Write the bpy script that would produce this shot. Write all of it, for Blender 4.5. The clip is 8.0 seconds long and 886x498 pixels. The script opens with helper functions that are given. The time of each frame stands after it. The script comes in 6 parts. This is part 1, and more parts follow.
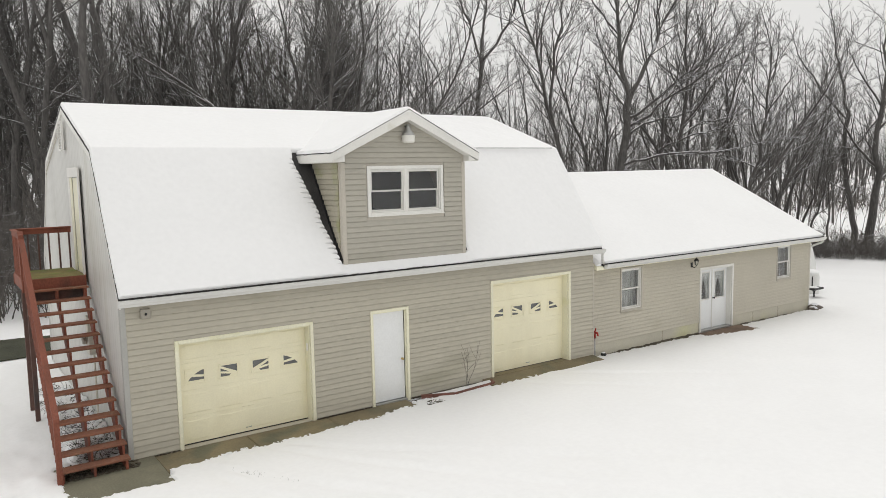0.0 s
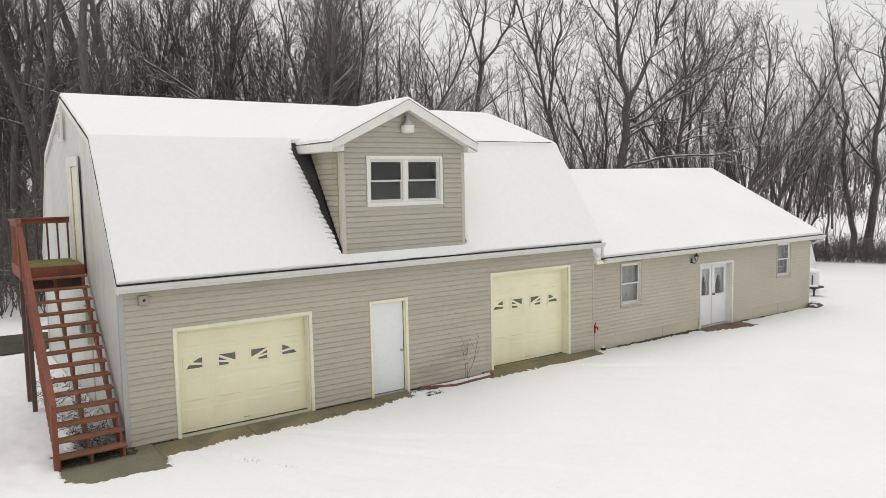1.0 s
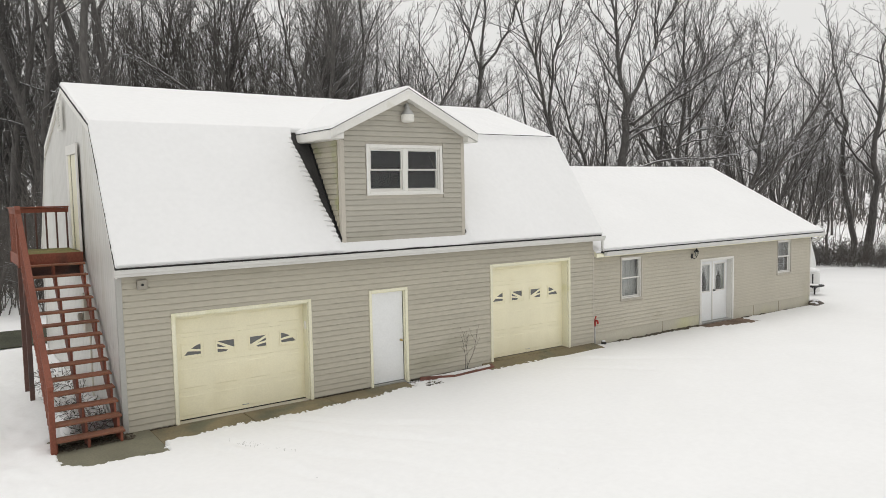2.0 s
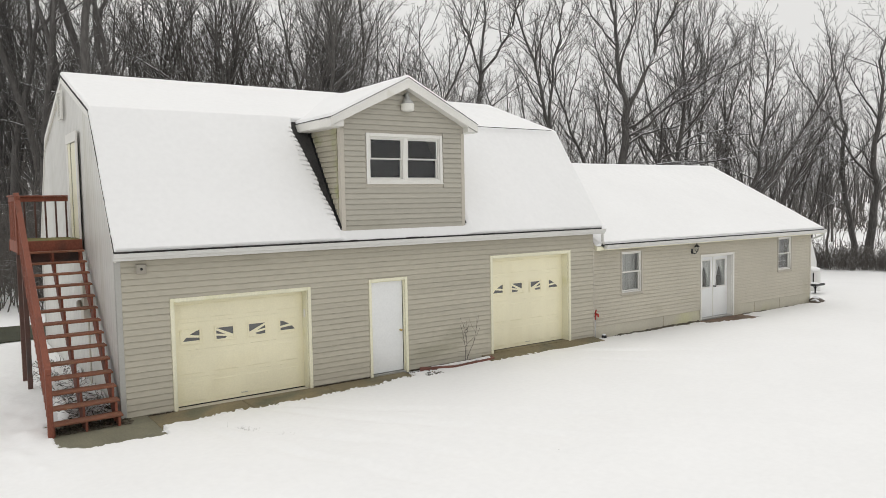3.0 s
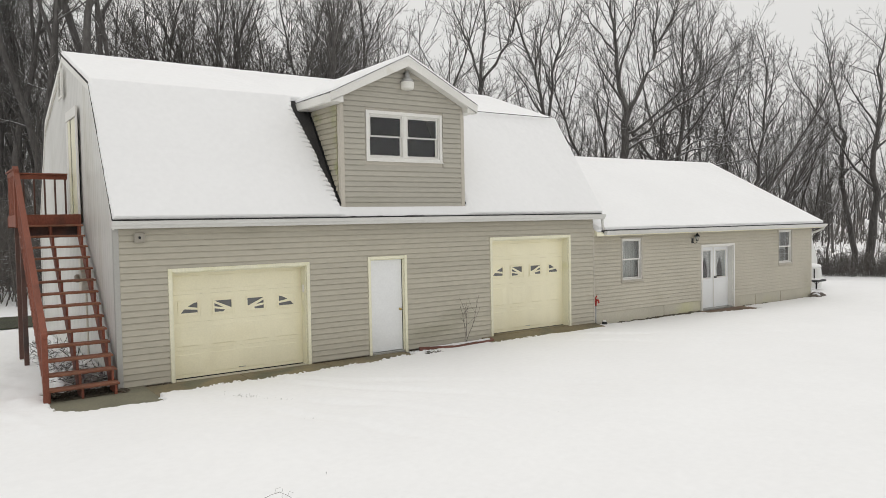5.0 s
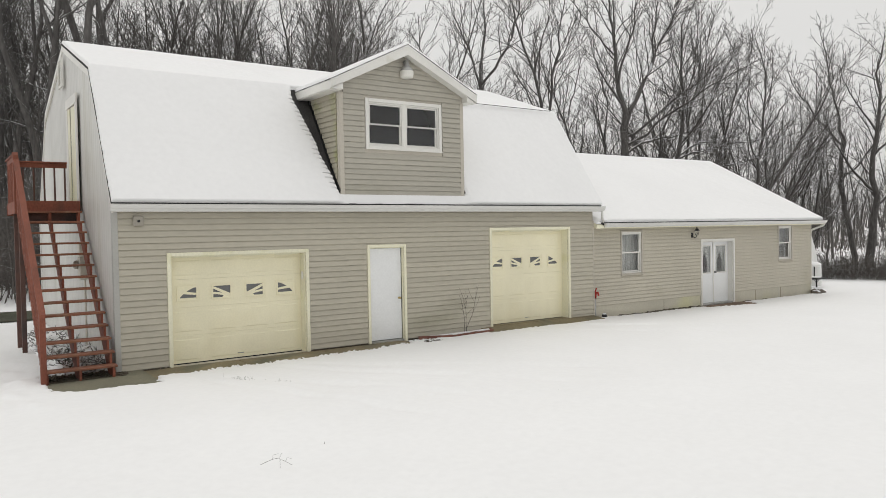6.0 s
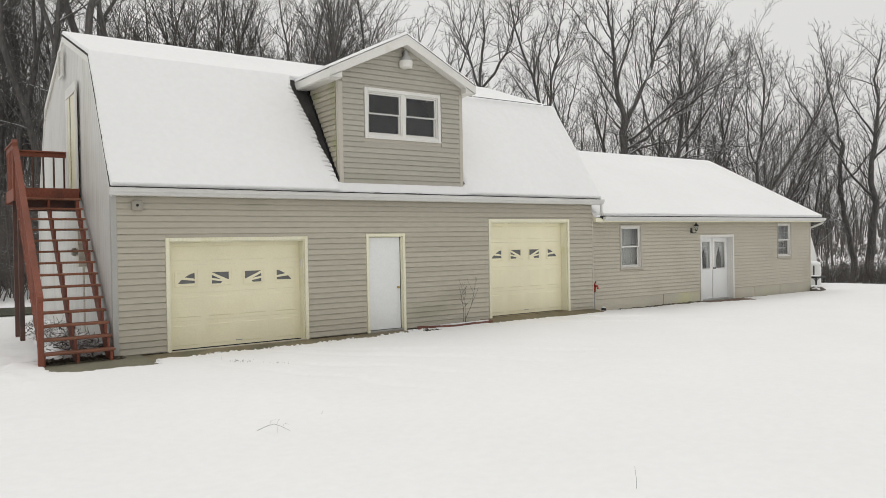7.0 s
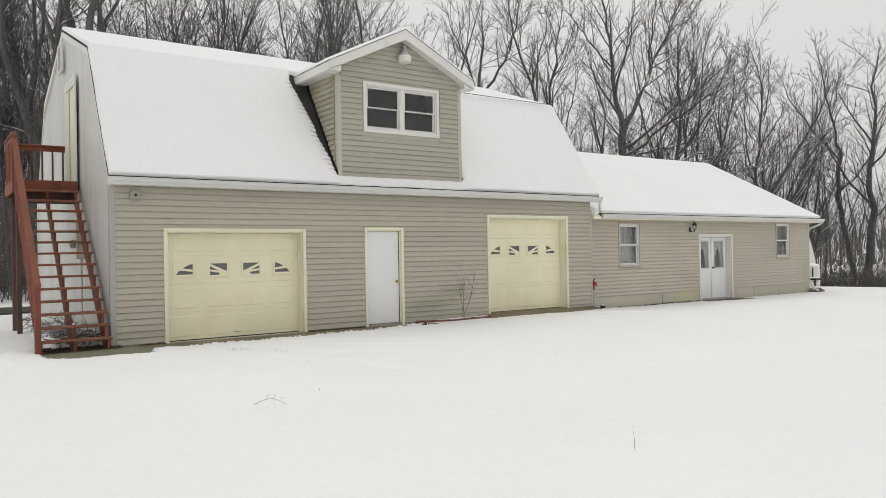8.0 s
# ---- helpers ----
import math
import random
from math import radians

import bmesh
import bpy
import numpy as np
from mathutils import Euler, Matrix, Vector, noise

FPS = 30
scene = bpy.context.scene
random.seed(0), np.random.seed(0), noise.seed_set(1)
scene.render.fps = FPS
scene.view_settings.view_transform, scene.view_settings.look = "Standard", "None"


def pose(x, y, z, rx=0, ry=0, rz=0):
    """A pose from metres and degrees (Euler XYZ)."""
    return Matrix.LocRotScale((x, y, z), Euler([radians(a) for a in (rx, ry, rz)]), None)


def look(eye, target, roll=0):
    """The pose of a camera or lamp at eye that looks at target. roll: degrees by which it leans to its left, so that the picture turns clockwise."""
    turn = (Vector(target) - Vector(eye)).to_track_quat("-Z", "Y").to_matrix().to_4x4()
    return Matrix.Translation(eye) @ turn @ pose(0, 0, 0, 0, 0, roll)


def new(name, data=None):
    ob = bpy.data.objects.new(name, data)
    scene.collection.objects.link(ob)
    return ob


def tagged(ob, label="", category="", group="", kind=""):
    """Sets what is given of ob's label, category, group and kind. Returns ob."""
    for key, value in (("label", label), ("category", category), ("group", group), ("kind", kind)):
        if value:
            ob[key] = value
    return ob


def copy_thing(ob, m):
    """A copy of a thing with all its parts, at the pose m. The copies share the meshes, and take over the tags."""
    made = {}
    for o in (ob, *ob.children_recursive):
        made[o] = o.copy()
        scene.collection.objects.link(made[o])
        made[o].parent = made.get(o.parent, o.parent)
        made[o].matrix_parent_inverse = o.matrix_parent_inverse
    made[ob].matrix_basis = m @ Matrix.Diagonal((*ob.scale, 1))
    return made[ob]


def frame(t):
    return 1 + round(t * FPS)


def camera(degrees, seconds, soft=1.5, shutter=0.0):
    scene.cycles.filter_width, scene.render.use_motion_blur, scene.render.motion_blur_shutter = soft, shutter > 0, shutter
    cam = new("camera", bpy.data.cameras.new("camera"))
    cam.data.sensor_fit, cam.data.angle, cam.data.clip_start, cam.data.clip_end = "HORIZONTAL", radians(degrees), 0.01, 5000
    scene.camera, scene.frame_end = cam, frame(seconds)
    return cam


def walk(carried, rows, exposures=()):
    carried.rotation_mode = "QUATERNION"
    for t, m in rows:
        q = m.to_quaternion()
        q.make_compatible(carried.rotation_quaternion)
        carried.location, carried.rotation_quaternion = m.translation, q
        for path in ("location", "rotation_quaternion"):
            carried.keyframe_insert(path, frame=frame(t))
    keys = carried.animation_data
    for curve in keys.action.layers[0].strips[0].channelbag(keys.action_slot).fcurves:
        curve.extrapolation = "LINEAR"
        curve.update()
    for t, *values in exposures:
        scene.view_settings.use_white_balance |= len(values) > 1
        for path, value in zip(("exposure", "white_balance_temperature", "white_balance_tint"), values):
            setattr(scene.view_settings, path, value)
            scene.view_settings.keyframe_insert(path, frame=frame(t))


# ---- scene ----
cam = camera(61.7, 8.0, soft=0.8)
PATH = [
    (0, (-2.7156, -14.0521, 5.1301), (-1.5751, -12.4222, 4.9233), -1.163),
    (0.5, (-2.7196, -14.0496, 4.9395), (-1.5775, -12.4195, 4.7437), -1.144),
    (1, (-2.7229, -14.0474, 4.7179), (-1.5794, -12.4168, 4.5351), -1.126),
    (1.5, (-2.7257, -14.0454, 4.4826), (-1.5810, -12.4141, 4.3138), -1.110),
    (3, (-2.7301, -14.0408, 3.7836), (-1.5832, -12.4073, 3.6562), -1.068),
    (3.5, (-2.7304, -14.0397, 3.5611), (-1.5830, -12.4056, 3.4464), -1.056),
    (4, (-2.7300, -14.0388, 3.3408), (-1.5822, -12.4042, 3.2385), -1.046),
    (4.5, (-2.7290, -14.0382, 3.1193), (-1.5809, -12.4030, 3.0292), -1.037),
    (6, (-2.7222, -14.0377, 2.4200), (-1.5729, -12.4017, 2.3688), -1.016),
    (6.5, (-2.7187, -14.0380, 2.1771), (-1.5688, -12.4021, 2.1404), -1.012),
    (7, (-2.7146, -14.0386, 1.9392), (-1.5638, -12.4029, 1.9179), -1.009),
    (7.5, (-2.7098, -14.0393, 1.7200), (-1.5580, -12.4043, 1.7148), -1.007),
    (8, (-2.7044, -14.0403, 1.5397), (-1.5514, -12.4062, 1.5510), -1.006),
]
walk(cam, [(t, look(eye, target, roll)) for t, eye, target, roll in PATH],
     exposures=[(0, 0.05), (0.7, 0.045), (1.5, 0.045), (3.5, 0.0), (6, -0.065), (8, -0.105)])

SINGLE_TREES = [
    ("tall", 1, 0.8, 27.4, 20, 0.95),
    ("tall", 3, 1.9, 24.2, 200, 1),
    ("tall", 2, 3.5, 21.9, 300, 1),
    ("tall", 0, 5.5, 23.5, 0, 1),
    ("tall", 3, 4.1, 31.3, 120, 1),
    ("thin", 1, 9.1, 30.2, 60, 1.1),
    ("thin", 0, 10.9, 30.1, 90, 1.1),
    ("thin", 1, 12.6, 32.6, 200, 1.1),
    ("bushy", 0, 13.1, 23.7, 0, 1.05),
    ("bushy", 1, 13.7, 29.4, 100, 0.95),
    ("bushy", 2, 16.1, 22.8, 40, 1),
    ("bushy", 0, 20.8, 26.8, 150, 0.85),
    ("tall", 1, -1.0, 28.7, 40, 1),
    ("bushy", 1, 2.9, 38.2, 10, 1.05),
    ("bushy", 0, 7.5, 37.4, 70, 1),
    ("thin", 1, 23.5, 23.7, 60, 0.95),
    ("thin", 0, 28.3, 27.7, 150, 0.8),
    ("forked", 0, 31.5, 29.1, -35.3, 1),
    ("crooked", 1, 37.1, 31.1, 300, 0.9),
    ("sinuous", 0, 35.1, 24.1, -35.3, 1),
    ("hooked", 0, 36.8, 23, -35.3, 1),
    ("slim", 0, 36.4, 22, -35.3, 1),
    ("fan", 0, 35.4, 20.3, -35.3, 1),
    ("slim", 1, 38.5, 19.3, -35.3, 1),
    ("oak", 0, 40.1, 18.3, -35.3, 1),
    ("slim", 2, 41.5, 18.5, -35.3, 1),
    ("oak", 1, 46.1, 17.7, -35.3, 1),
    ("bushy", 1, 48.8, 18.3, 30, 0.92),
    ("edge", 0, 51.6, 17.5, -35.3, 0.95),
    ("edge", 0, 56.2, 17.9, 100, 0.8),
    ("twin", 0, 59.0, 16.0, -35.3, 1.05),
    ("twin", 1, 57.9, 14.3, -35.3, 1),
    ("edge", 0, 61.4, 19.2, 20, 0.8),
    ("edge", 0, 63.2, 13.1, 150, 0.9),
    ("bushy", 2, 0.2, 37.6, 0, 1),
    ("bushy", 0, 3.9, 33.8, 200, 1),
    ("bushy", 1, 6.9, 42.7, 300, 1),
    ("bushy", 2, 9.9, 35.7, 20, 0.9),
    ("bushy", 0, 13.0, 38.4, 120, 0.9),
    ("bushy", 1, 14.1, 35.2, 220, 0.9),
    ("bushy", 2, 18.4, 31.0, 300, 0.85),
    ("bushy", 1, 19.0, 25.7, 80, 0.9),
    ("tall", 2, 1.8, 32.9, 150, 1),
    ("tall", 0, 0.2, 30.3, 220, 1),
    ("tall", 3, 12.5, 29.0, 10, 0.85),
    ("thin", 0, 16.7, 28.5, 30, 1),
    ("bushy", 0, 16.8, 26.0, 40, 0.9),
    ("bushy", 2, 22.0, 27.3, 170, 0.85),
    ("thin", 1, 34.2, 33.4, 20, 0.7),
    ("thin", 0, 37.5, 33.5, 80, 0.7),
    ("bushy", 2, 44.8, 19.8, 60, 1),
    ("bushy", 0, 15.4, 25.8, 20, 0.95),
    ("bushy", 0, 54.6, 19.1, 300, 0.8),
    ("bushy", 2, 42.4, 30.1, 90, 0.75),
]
WOOD_COUNT = 48

# ---- world, sun and exposure ----
world = bpy.data.worlds.new("overcast_sky")
scene.world = world
world.use_nodes = True
wn = world.node_tree.nodes
wn.clear()
sky = wn.new("ShaderNodeTexSky")
sky.sky_type = "NISHITA"
sky.sun_disc = False
sky.sun_elevation = radians(76)
sky.sun_rotation = radians(12)
sky.dust_density = 4.0
pale = wn.new("ShaderNodeHueSaturation")
pale.inputs["Saturation"].default_value = 0.10
dim = wn.new("ShaderNodeMix")
dim.data_type = "RGBA"
dim.inputs["Factor"].default_value = 0.90
dim.inputs["B"].default_value = (8.45, 8.38, 8.2, 1)
back = wn.new("ShaderNodeBackground")
back.inputs["Strength"].default_value = 0.10
out = wn.new("ShaderNodeOutputWorld")
wl = world.node_tree.links
wl.new(sky.outputs[0], pale.inputs["Color"])
wl.new(pale.outputs[0], dim.inputs["A"])
# an overcast sky is brighter overhead than at the horizon
way_co = wn.new("ShaderNodeTexCoord")
way_z = wn.new("ShaderNodeSeparateXYZ")
wl.new(way_co.outputs["Generated"], way_z.inputs[0])
rise_z = wn.new("ShaderNodeMapRange")
rise_z.inputs["From Max"].default_value = 1.0
rise_z.inputs["To Min"].default_value = 0.90
rise_z.inputs["To Max"].default_value = 1.16
wl.new(way_z.outputs["Z"], rise_z.inputs["Value"])
gain = wn.new("ShaderNodeVectorMath")
gain.operation = "SCALE"
wl.new(dim.outputs["Result"], gain.inputs[0])
wl.new(rise_z.outputs[0], gain.inputs["Scale"])
wl.new(gain.outputs[0], back.inputs["Color"])
wl.new(back.outputs[0], out.inputs["Surface"])

sun_data = bpy.data.lights.new("sun", "SUN")
sun_data.energy = 0.50
sun_data.angle = radians(40)
sun_data.color = (1.0, 0.97, 0.92)
sun = new("sun", sun_data)
sun.matrix_world = look((0, 0, 60), (-3, -14, 0))


# ---- materials ----
def links_of(m):
    return m.node_tree.nodes, m.node_tree.links


def material(name, colour, rough=0.7, metal=0.0, big=(0.5, 0.12), fine=(40.0, 0.10), bump=0.0, bump_scale=60.0,
             stretch=(1, 1, 1), stain=None, random_tone=0.0, spec=0.5):
    """A surface with variation at two scales, fine relief and an optional stain colour: (colour, scale, threshold)."""
    m = bpy.data.materials.new(name)
    m.use_nodes = True
    n, l = links_of(m)
    bsdf = n["Principled BSDF"]
    bsdf.inputs["Roughness"].default_value = rough
    bsdf.inputs["Metallic"].default_value = metal
    bsdf.inputs["Specular IOR Level"].default_value = spec
    co = n.new("ShaderNodeTexCoord")
    mp = n.new("ShaderNodeMapping")
    mp.inputs["Scale"].default_value = stretch
    l.new(co.outputs["Object"], mp.inputs["Vector"])

    def noise_tex(scale, detail=4.0):
        t = n.new("ShaderNodeTexNoise")
        t.inputs["Scale"].default_value = scale
        t.inputs["Detail"].default_value = detail
        l.new(mp.outputs[0], t.inputs["Vector"])
        return t

    def spread(socket, amount):
        r = n.new("ShaderNodeMapRange")
        r.inputs["From Min"].default_value = 0.3
        r.inputs["From Max"].default_value = 0.7
        r.inputs["To Min"].default_value = 1 - amount
        r.inputs["To Max"].default_value = 1 + amount
        l.new(socket, r.inputs["Value"])
        return r.outputs[0]

    def times(a, b):
        x = n.new("ShaderNodeMath")
        x.operation = "MULTIPLY"
        l.new(a, x.inputs[0])
        l.new(b, x.inputs[1])
        return x.outputs[0]

    a = spread(noise_tex(big[0]).outputs[0], big[1])
    b = spread(noise_tex(fine[0]).outputs[0], fine[1])
    tone = times(a, b)
    if random_tone:
        info = n.new("ShaderNodeObjectInfo")
        r = n.new("ShaderNodeMapRange")
        r.inputs["To Min"].default_value = 1 - random_tone
        r.inputs["To Max"].default_value = 1 + random_tone
        l.new(info.outputs["Random"], r.inputs["Value"])
        tone = times(tone, r.outputs[0])
    base = n.new("ShaderNodeMix")
    base.data_type = "RGBA"
    base.inputs["A"].default_value = (*colour, 1)
    base.inputs["Factor"].default_value = 0.0
    if stain:
        st = noise_tex(stain[1], 6.0)
        r = n.new("ShaderNodeMapRange")
        r.inputs["From Min"].default_value = stain[2]
        r.inputs["From Max"].default_value = stain[2] + 0.14
        l.new(st.outputs[0], r.inputs["Value"])
        l.new(r.outputs[0], base.inputs["Factor"])
        base.inputs["B"].default_value = (*stain[0], 1)
    mul = n.new("ShaderNodeVectorMath")
    mul.operation = "SCALE"
    l.new(base.outputs["Result"], mul.inputs[0])
    l.new(tone, mul.inputs["Scale"])
    l.new(mul.outputs[0], bsdf.inputs["Base Color"])
    if bump:
        bt = noise_tex(bump_scale, 5.0)
        bn = n.new("ShaderNodeBump")
        bn.inputs["Strength"].default_value = bump
        bn.inputs["Distance"].default_value = 0.02
        l.new(bt.outputs[0], bn.inputs["Height"])
        l.new(bn.outputs[0], bsdf.inputs["Normal"])
    return m


def add_snow_dust(m, threshold, amount=1.0, scale=3.0):
    """Snow lying on what faces up, broken by noise."""
    n, l = links_of(m)
    bsdf = n["Principled BSDF"]
    old = bsdf.inputs["Base Color"].links[0].from_socket
    geo = n.new("ShaderNodeNewGeometry")
    sep = n.new("ShaderNodeSeparateXYZ")
    l.new(geo.outputs["Normal"], sep.inputs[0])
    nz = n.new("ShaderNodeTexNoise")
    nz.inputs["Scale"].default_value = scale
    nz.inputs["Detail"].default_value = 3
    l.new(geo.outputs["Position"], nz.inputs["Vector"])
    add = n.new("ShaderNodeMath")
    add.operation = "MULTIPLY_ADD"
    l.new(nz.outputs[0], add.inputs[0])
    add.inputs[1].default_value = 1.1
    l.new(sep.outputs["Z"], add.inputs[2])
    r = n.new("ShaderNodeMapRange")
    r.inputs["From Min"].default_value = threshold
    r.inputs["From Max"].default_value = threshold + 0.15
    r.inputs["To Max"].default_value = amount
    l.new(add.outputs[0], r.inputs["Value"])
    mix = n.new("ShaderNodeMix")
    mix.data_type = "RGBA"
    l.new(r.outputs[0], mix.inputs["Factor"])
    l.new(old, mix.inputs["A"])
    mix.inputs["B"].default_value = (0.8, 0.81, 0.83, 1)
    l.new(mix.outputs["Result"], bsdf.inputs["Base Color"])


SNOW = material("snow", (0.855, 0.855, 0.855), 0.65, big=(0.35, 0.015), fine=(9.0, 0.015), bump=0.5, bump_scale=5.0, spec=0.2)
SIDING = material("beige_vinyl_siding", (0.455, 0.424, 0.346), 0.55, big=(0.6, 0.05), fine=(18.0, 0.05), bump=0.08, bump_scale=90.0,
                  stretch=(0.3, 0.3, 1.0), stain=((0.345, 0.325, 0.25), 0.8, 0.60), random_tone=0.04)
# grey-beige siding, its base colour darkened for the dormer's weaker bounce light
SIDING_DORMER = material("weathered_grey_beige_siding", (0.412, 0.390, 0.333), 0.55, big=(0.6, 0.05), fine=(18.0, 0.05), bump=0.08, bump_scale=90.0, stretch=(0.3, 0.3, 1.0), stain=((0.35, 0.335, 0.27), 0.8, 0.60), random_tone=0.04)
SIDING_MOSSY = material("algae_stained_siding", (0.41, 0.38, 0.30), 0.6, big=(0.9, 0.08), fine=(18.0, 0.06), bump=0.1, bump_scale=90.0,
                        stain=((0.33, 0.33, 0.18), 1.2, 0.52), random_tone=0.05)
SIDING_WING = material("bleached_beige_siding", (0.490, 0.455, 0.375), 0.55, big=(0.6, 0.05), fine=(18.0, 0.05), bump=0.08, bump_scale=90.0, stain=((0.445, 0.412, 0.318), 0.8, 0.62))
CORNER_GREY = material("grey_corner_trim", (0.40, 0.395, 0.37), 0.5, big=(0.8, 0.06), fine=(25.0, 0.04), bump=0.05)
TRIM_BEIGE = material("beige_corner_trim", (0.49, 0.455, 0.39), 0.5, big=(0.8, 0.06), fine=(25.0, 0.04), bump=0.05)
PALE_TRIM = material("pale_beige_trim", (0.60, 0.575, 0.50), 0.5, big=(0.8, 0.05), fine=(25.0, 0.04), bump=0.05)
WHITE = material("white_painted_trim", (0.74, 0.73, 0.69), 0.45, big=(0.9, 0.06), fine=(30.0, 0.04), bump=0.05, stain=((0.60, 0.58, 0.50), 1.5, 0.66))
DOOR_BRIGHT = material("bright_white_door", (0.80, 0.81, 0.81), 0.4, big=(0.9, 0.04), fine=(30.0, 0.03), stain=((0.72, 0.73, 0.72), 1.6, 0.66))
GUTTER = material("white_aluminium_gutter", (0.66, 0.655, 0.63), 0.38, big=(0.7, 0.06), fine=(22.0, 0.05), stretch=(0.4, 1, 3), stain=((0.50, 0.49, 0.44), 1.1, 0.60))
CREAM = material("cream_painted_wood", (0.80, 0.775, 0.60), 0.5, big=(0.7, 0.06), fine=(26.0, 0.05), bump=0.06, stain=((0.70, 0.68, 0.42), 1.3, 0.60))
DOOR_CREAM = material("cream_steel_door", (0.85, 0.80, 0.588), 0.42, big=(0.8, 0.05), fine=(30.0, 0.03), bump=0.05, bump_scale=150.0, stain=((0.81, 0.755, 0.54), 0.9, 0.60))
METAL_WALL = material("white_ribbed_steel", (0.60, 0.595, 0.565), 0.4, big=(0.6, 0.07), fine=(12.0, 0.05), stretch=(1, 1, 0.25), stain=((0.50, 0.49, 0.43), 0.7, 0.60))
SHINGLE = material("dark_asphalt_shingles", (0.045, 0.043, 0.042), 0.95, big=(2.0, 0.25), fine=(60.0, 0.35), bump=0.5, bump_scale=120.0)
REDWOOD = material("red_brown_stained_wood", (0.215, 0.066, 0.038), 0.75, big=(1.3, 0.22), fine=(45.0, 0.18), bump=0.25, bump_scale=70.0,
                   stretch=(1, 1, 0.5), stain=((0.13, 0.052, 0.034), 2.0, 0.58), random_tone=0.14)
TREAD_WOOD = material("worn_red_brown_treads", (0.225, 0.092, 0.052), 0.75, big=(1.8, 0.22), fine=(40.0, 0.2), bump=0.25, bump_scale=60.0,
                      stain=((0.26, 0.16, 0.10), 2.6, 0.56), random_tone=0.12)
MOSS_WOOD = material("mossy_deck_boards", (0.19, 0.16, 0.055), 0.9, big=(2.0, 0.25), fine=(40.0, 0.25), bump=0.4, stain=((0.16, 0.19, 0.04), 2.2, 0.5))
CONCRETE = material("wet_concrete", (0.20, 0.165, 0.098), 0.75, big=(0.9, 0.22), fine=(30.0, 0.12), bump=0.2, bump_scale=80.0, stain=((0.135, 0.13, 0.085), 1.1, 0.52))
PAD = material("grey_concrete_pad", (0.175, 0.165, 0.115), 0.8, big=(0.9, 0.2), fine=(30.0, 0.12), bump=0.2, bump_scale=80.0, stain=((0.145, 0.14, 0.10), 1.4, 0.52))
FOUNDATION = material("pale_concrete_foundation", (0.52, 0.49, 0.405), 0.85, big=(0.7, 0.08), fine=(25.0, 0.05), bump=0.15, bump_scale=50.0, stain=((0.51, 0.495, 0.315), 0.35, 0.50))
EARTH = material("dark_wet_earth", (0.085, 0.072, 0.052), 0.95, big=(1.5, 0.3), fine=(40.0, 0.4), bump=0.8, bump_scale=40.0)
OLIVE_DARK = material("flattened_wet_grass", (0.05, 0.052, 0.032), 0.95, big=(1.0, 0.3), fine=(60.0, 0.4), bump=0.8, bump_scale=70.0)
BARK = material("grey_brown_bark", (0.106, 0.100, 0.095), 0.95, big=(0.7, 0.2), fine=(9.0, 0.3), bump=0.8, bump_scale=14.0, stretch=(1, 1, 0.3), random_tone=0.09)
TWIG = material("dark_winter_twigs", (0.124, 0.117, 0.111), 0.95, big=(0.5, 0.15), fine=(6.0, 0.15), random_tone=0.15)
add_snow_dust(BARK, 1.09, 0.95, 1.3)
add_snow_dust(TWIG, 1.30, 0.8, 0.9)
BRUSH = material("dead_brush_stems", (0.13, 0.118, 0.108), 0.95, big=(0.5, 0.2), fine=(8.0, 0.2))
add_snow_dust(BRUSH, 1.38, 0.8, 2.5)
PILE = material("snowy_brush", (0.10, 0.09, 0.08), 0.95, big=(0.5, 0.2), fine=(8.0, 0.2))
add_snow_dust(PILE, 1.02, 0.95, 4.0)
BLACK = material("black_metal", (0.025, 0.025, 0.026), 0.45, metal=0.4, big=(3.0, 0.2), fine=(60.0, 0.2))
STEEL = material("galvanised_steel", (0.42, 0.42, 0.41), 0.4, metal=0.8, big=(4.0, 0.12), fine=(60.0, 0.1))
BRASS = material("dull_brass", (0.5, 0.38, 0.16), 0.35, metal=0.9, big=(5.0, 0.1), fine=(80.0, 0.1))
RED = material("red_enamel", (0.38, 0.03, 0.02), 0.45, big=(4.0, 0.15), fine=(60.0, 0.1))
BRICK_RED = material("weathered_red_edging", (0.18, 0.08, 0.06), 0.85, big=(1.6, 0.25), fine=(40.0, 0.2), bump=0.4, random_tone=0.15)
MAT_BROWN = material("brown_doorstep", (0.17, 0.115, 0.08), 0.85, big=(1.6, 0.25), fine=(40.0, 0.2), bump=0.4)
STONE = material("brown_field_stone", (0.125, 0.105, 0.088), 0.9, big=(3.0, 0.25), fine=(30.0, 0.2), bump=0.6, bump_scale=25.0)
add_snow_dust(STONE, 1.22, 0.9, 5.0)
LAMP_WHITE = material("white_lamp_glass", (0.72, 0.71, 0.66), 0.35, big=(4.0, 0.05), fine=(40.0, 0.03))
PLASTIC = material("beige_plastic_box", (0.34, 0.315, 0.265), 0.5, big=(4.0, 0.05), fine=(60.0, 0.05))
TANK = material("white_painted_tank", (0.72, 0.72, 0.70), 0.4, big=(2.0, 0.06), fine=(30.0, 0.05))
CURTAIN = material("white_lace_curtain", (0.66, 0.65, 0.62), 0.9, big=(3.0, 0.1), fine=(60.0, 0.12))
GRILLE = material("white_muntin", (0.62, 0.62, 0.60), 0.5, big=(3.0, 0.05), fine=(60.0, 0.05))
# opaque grey base colour stands in for snow and sky reflected in the panes
REFLECT_PANE = material("dusty_acrylic_pane", (0.12, 0.122, 0.12), 0.16, big=(3.0, 0.15), fine=(30.0, 0.08), spec=0.7)
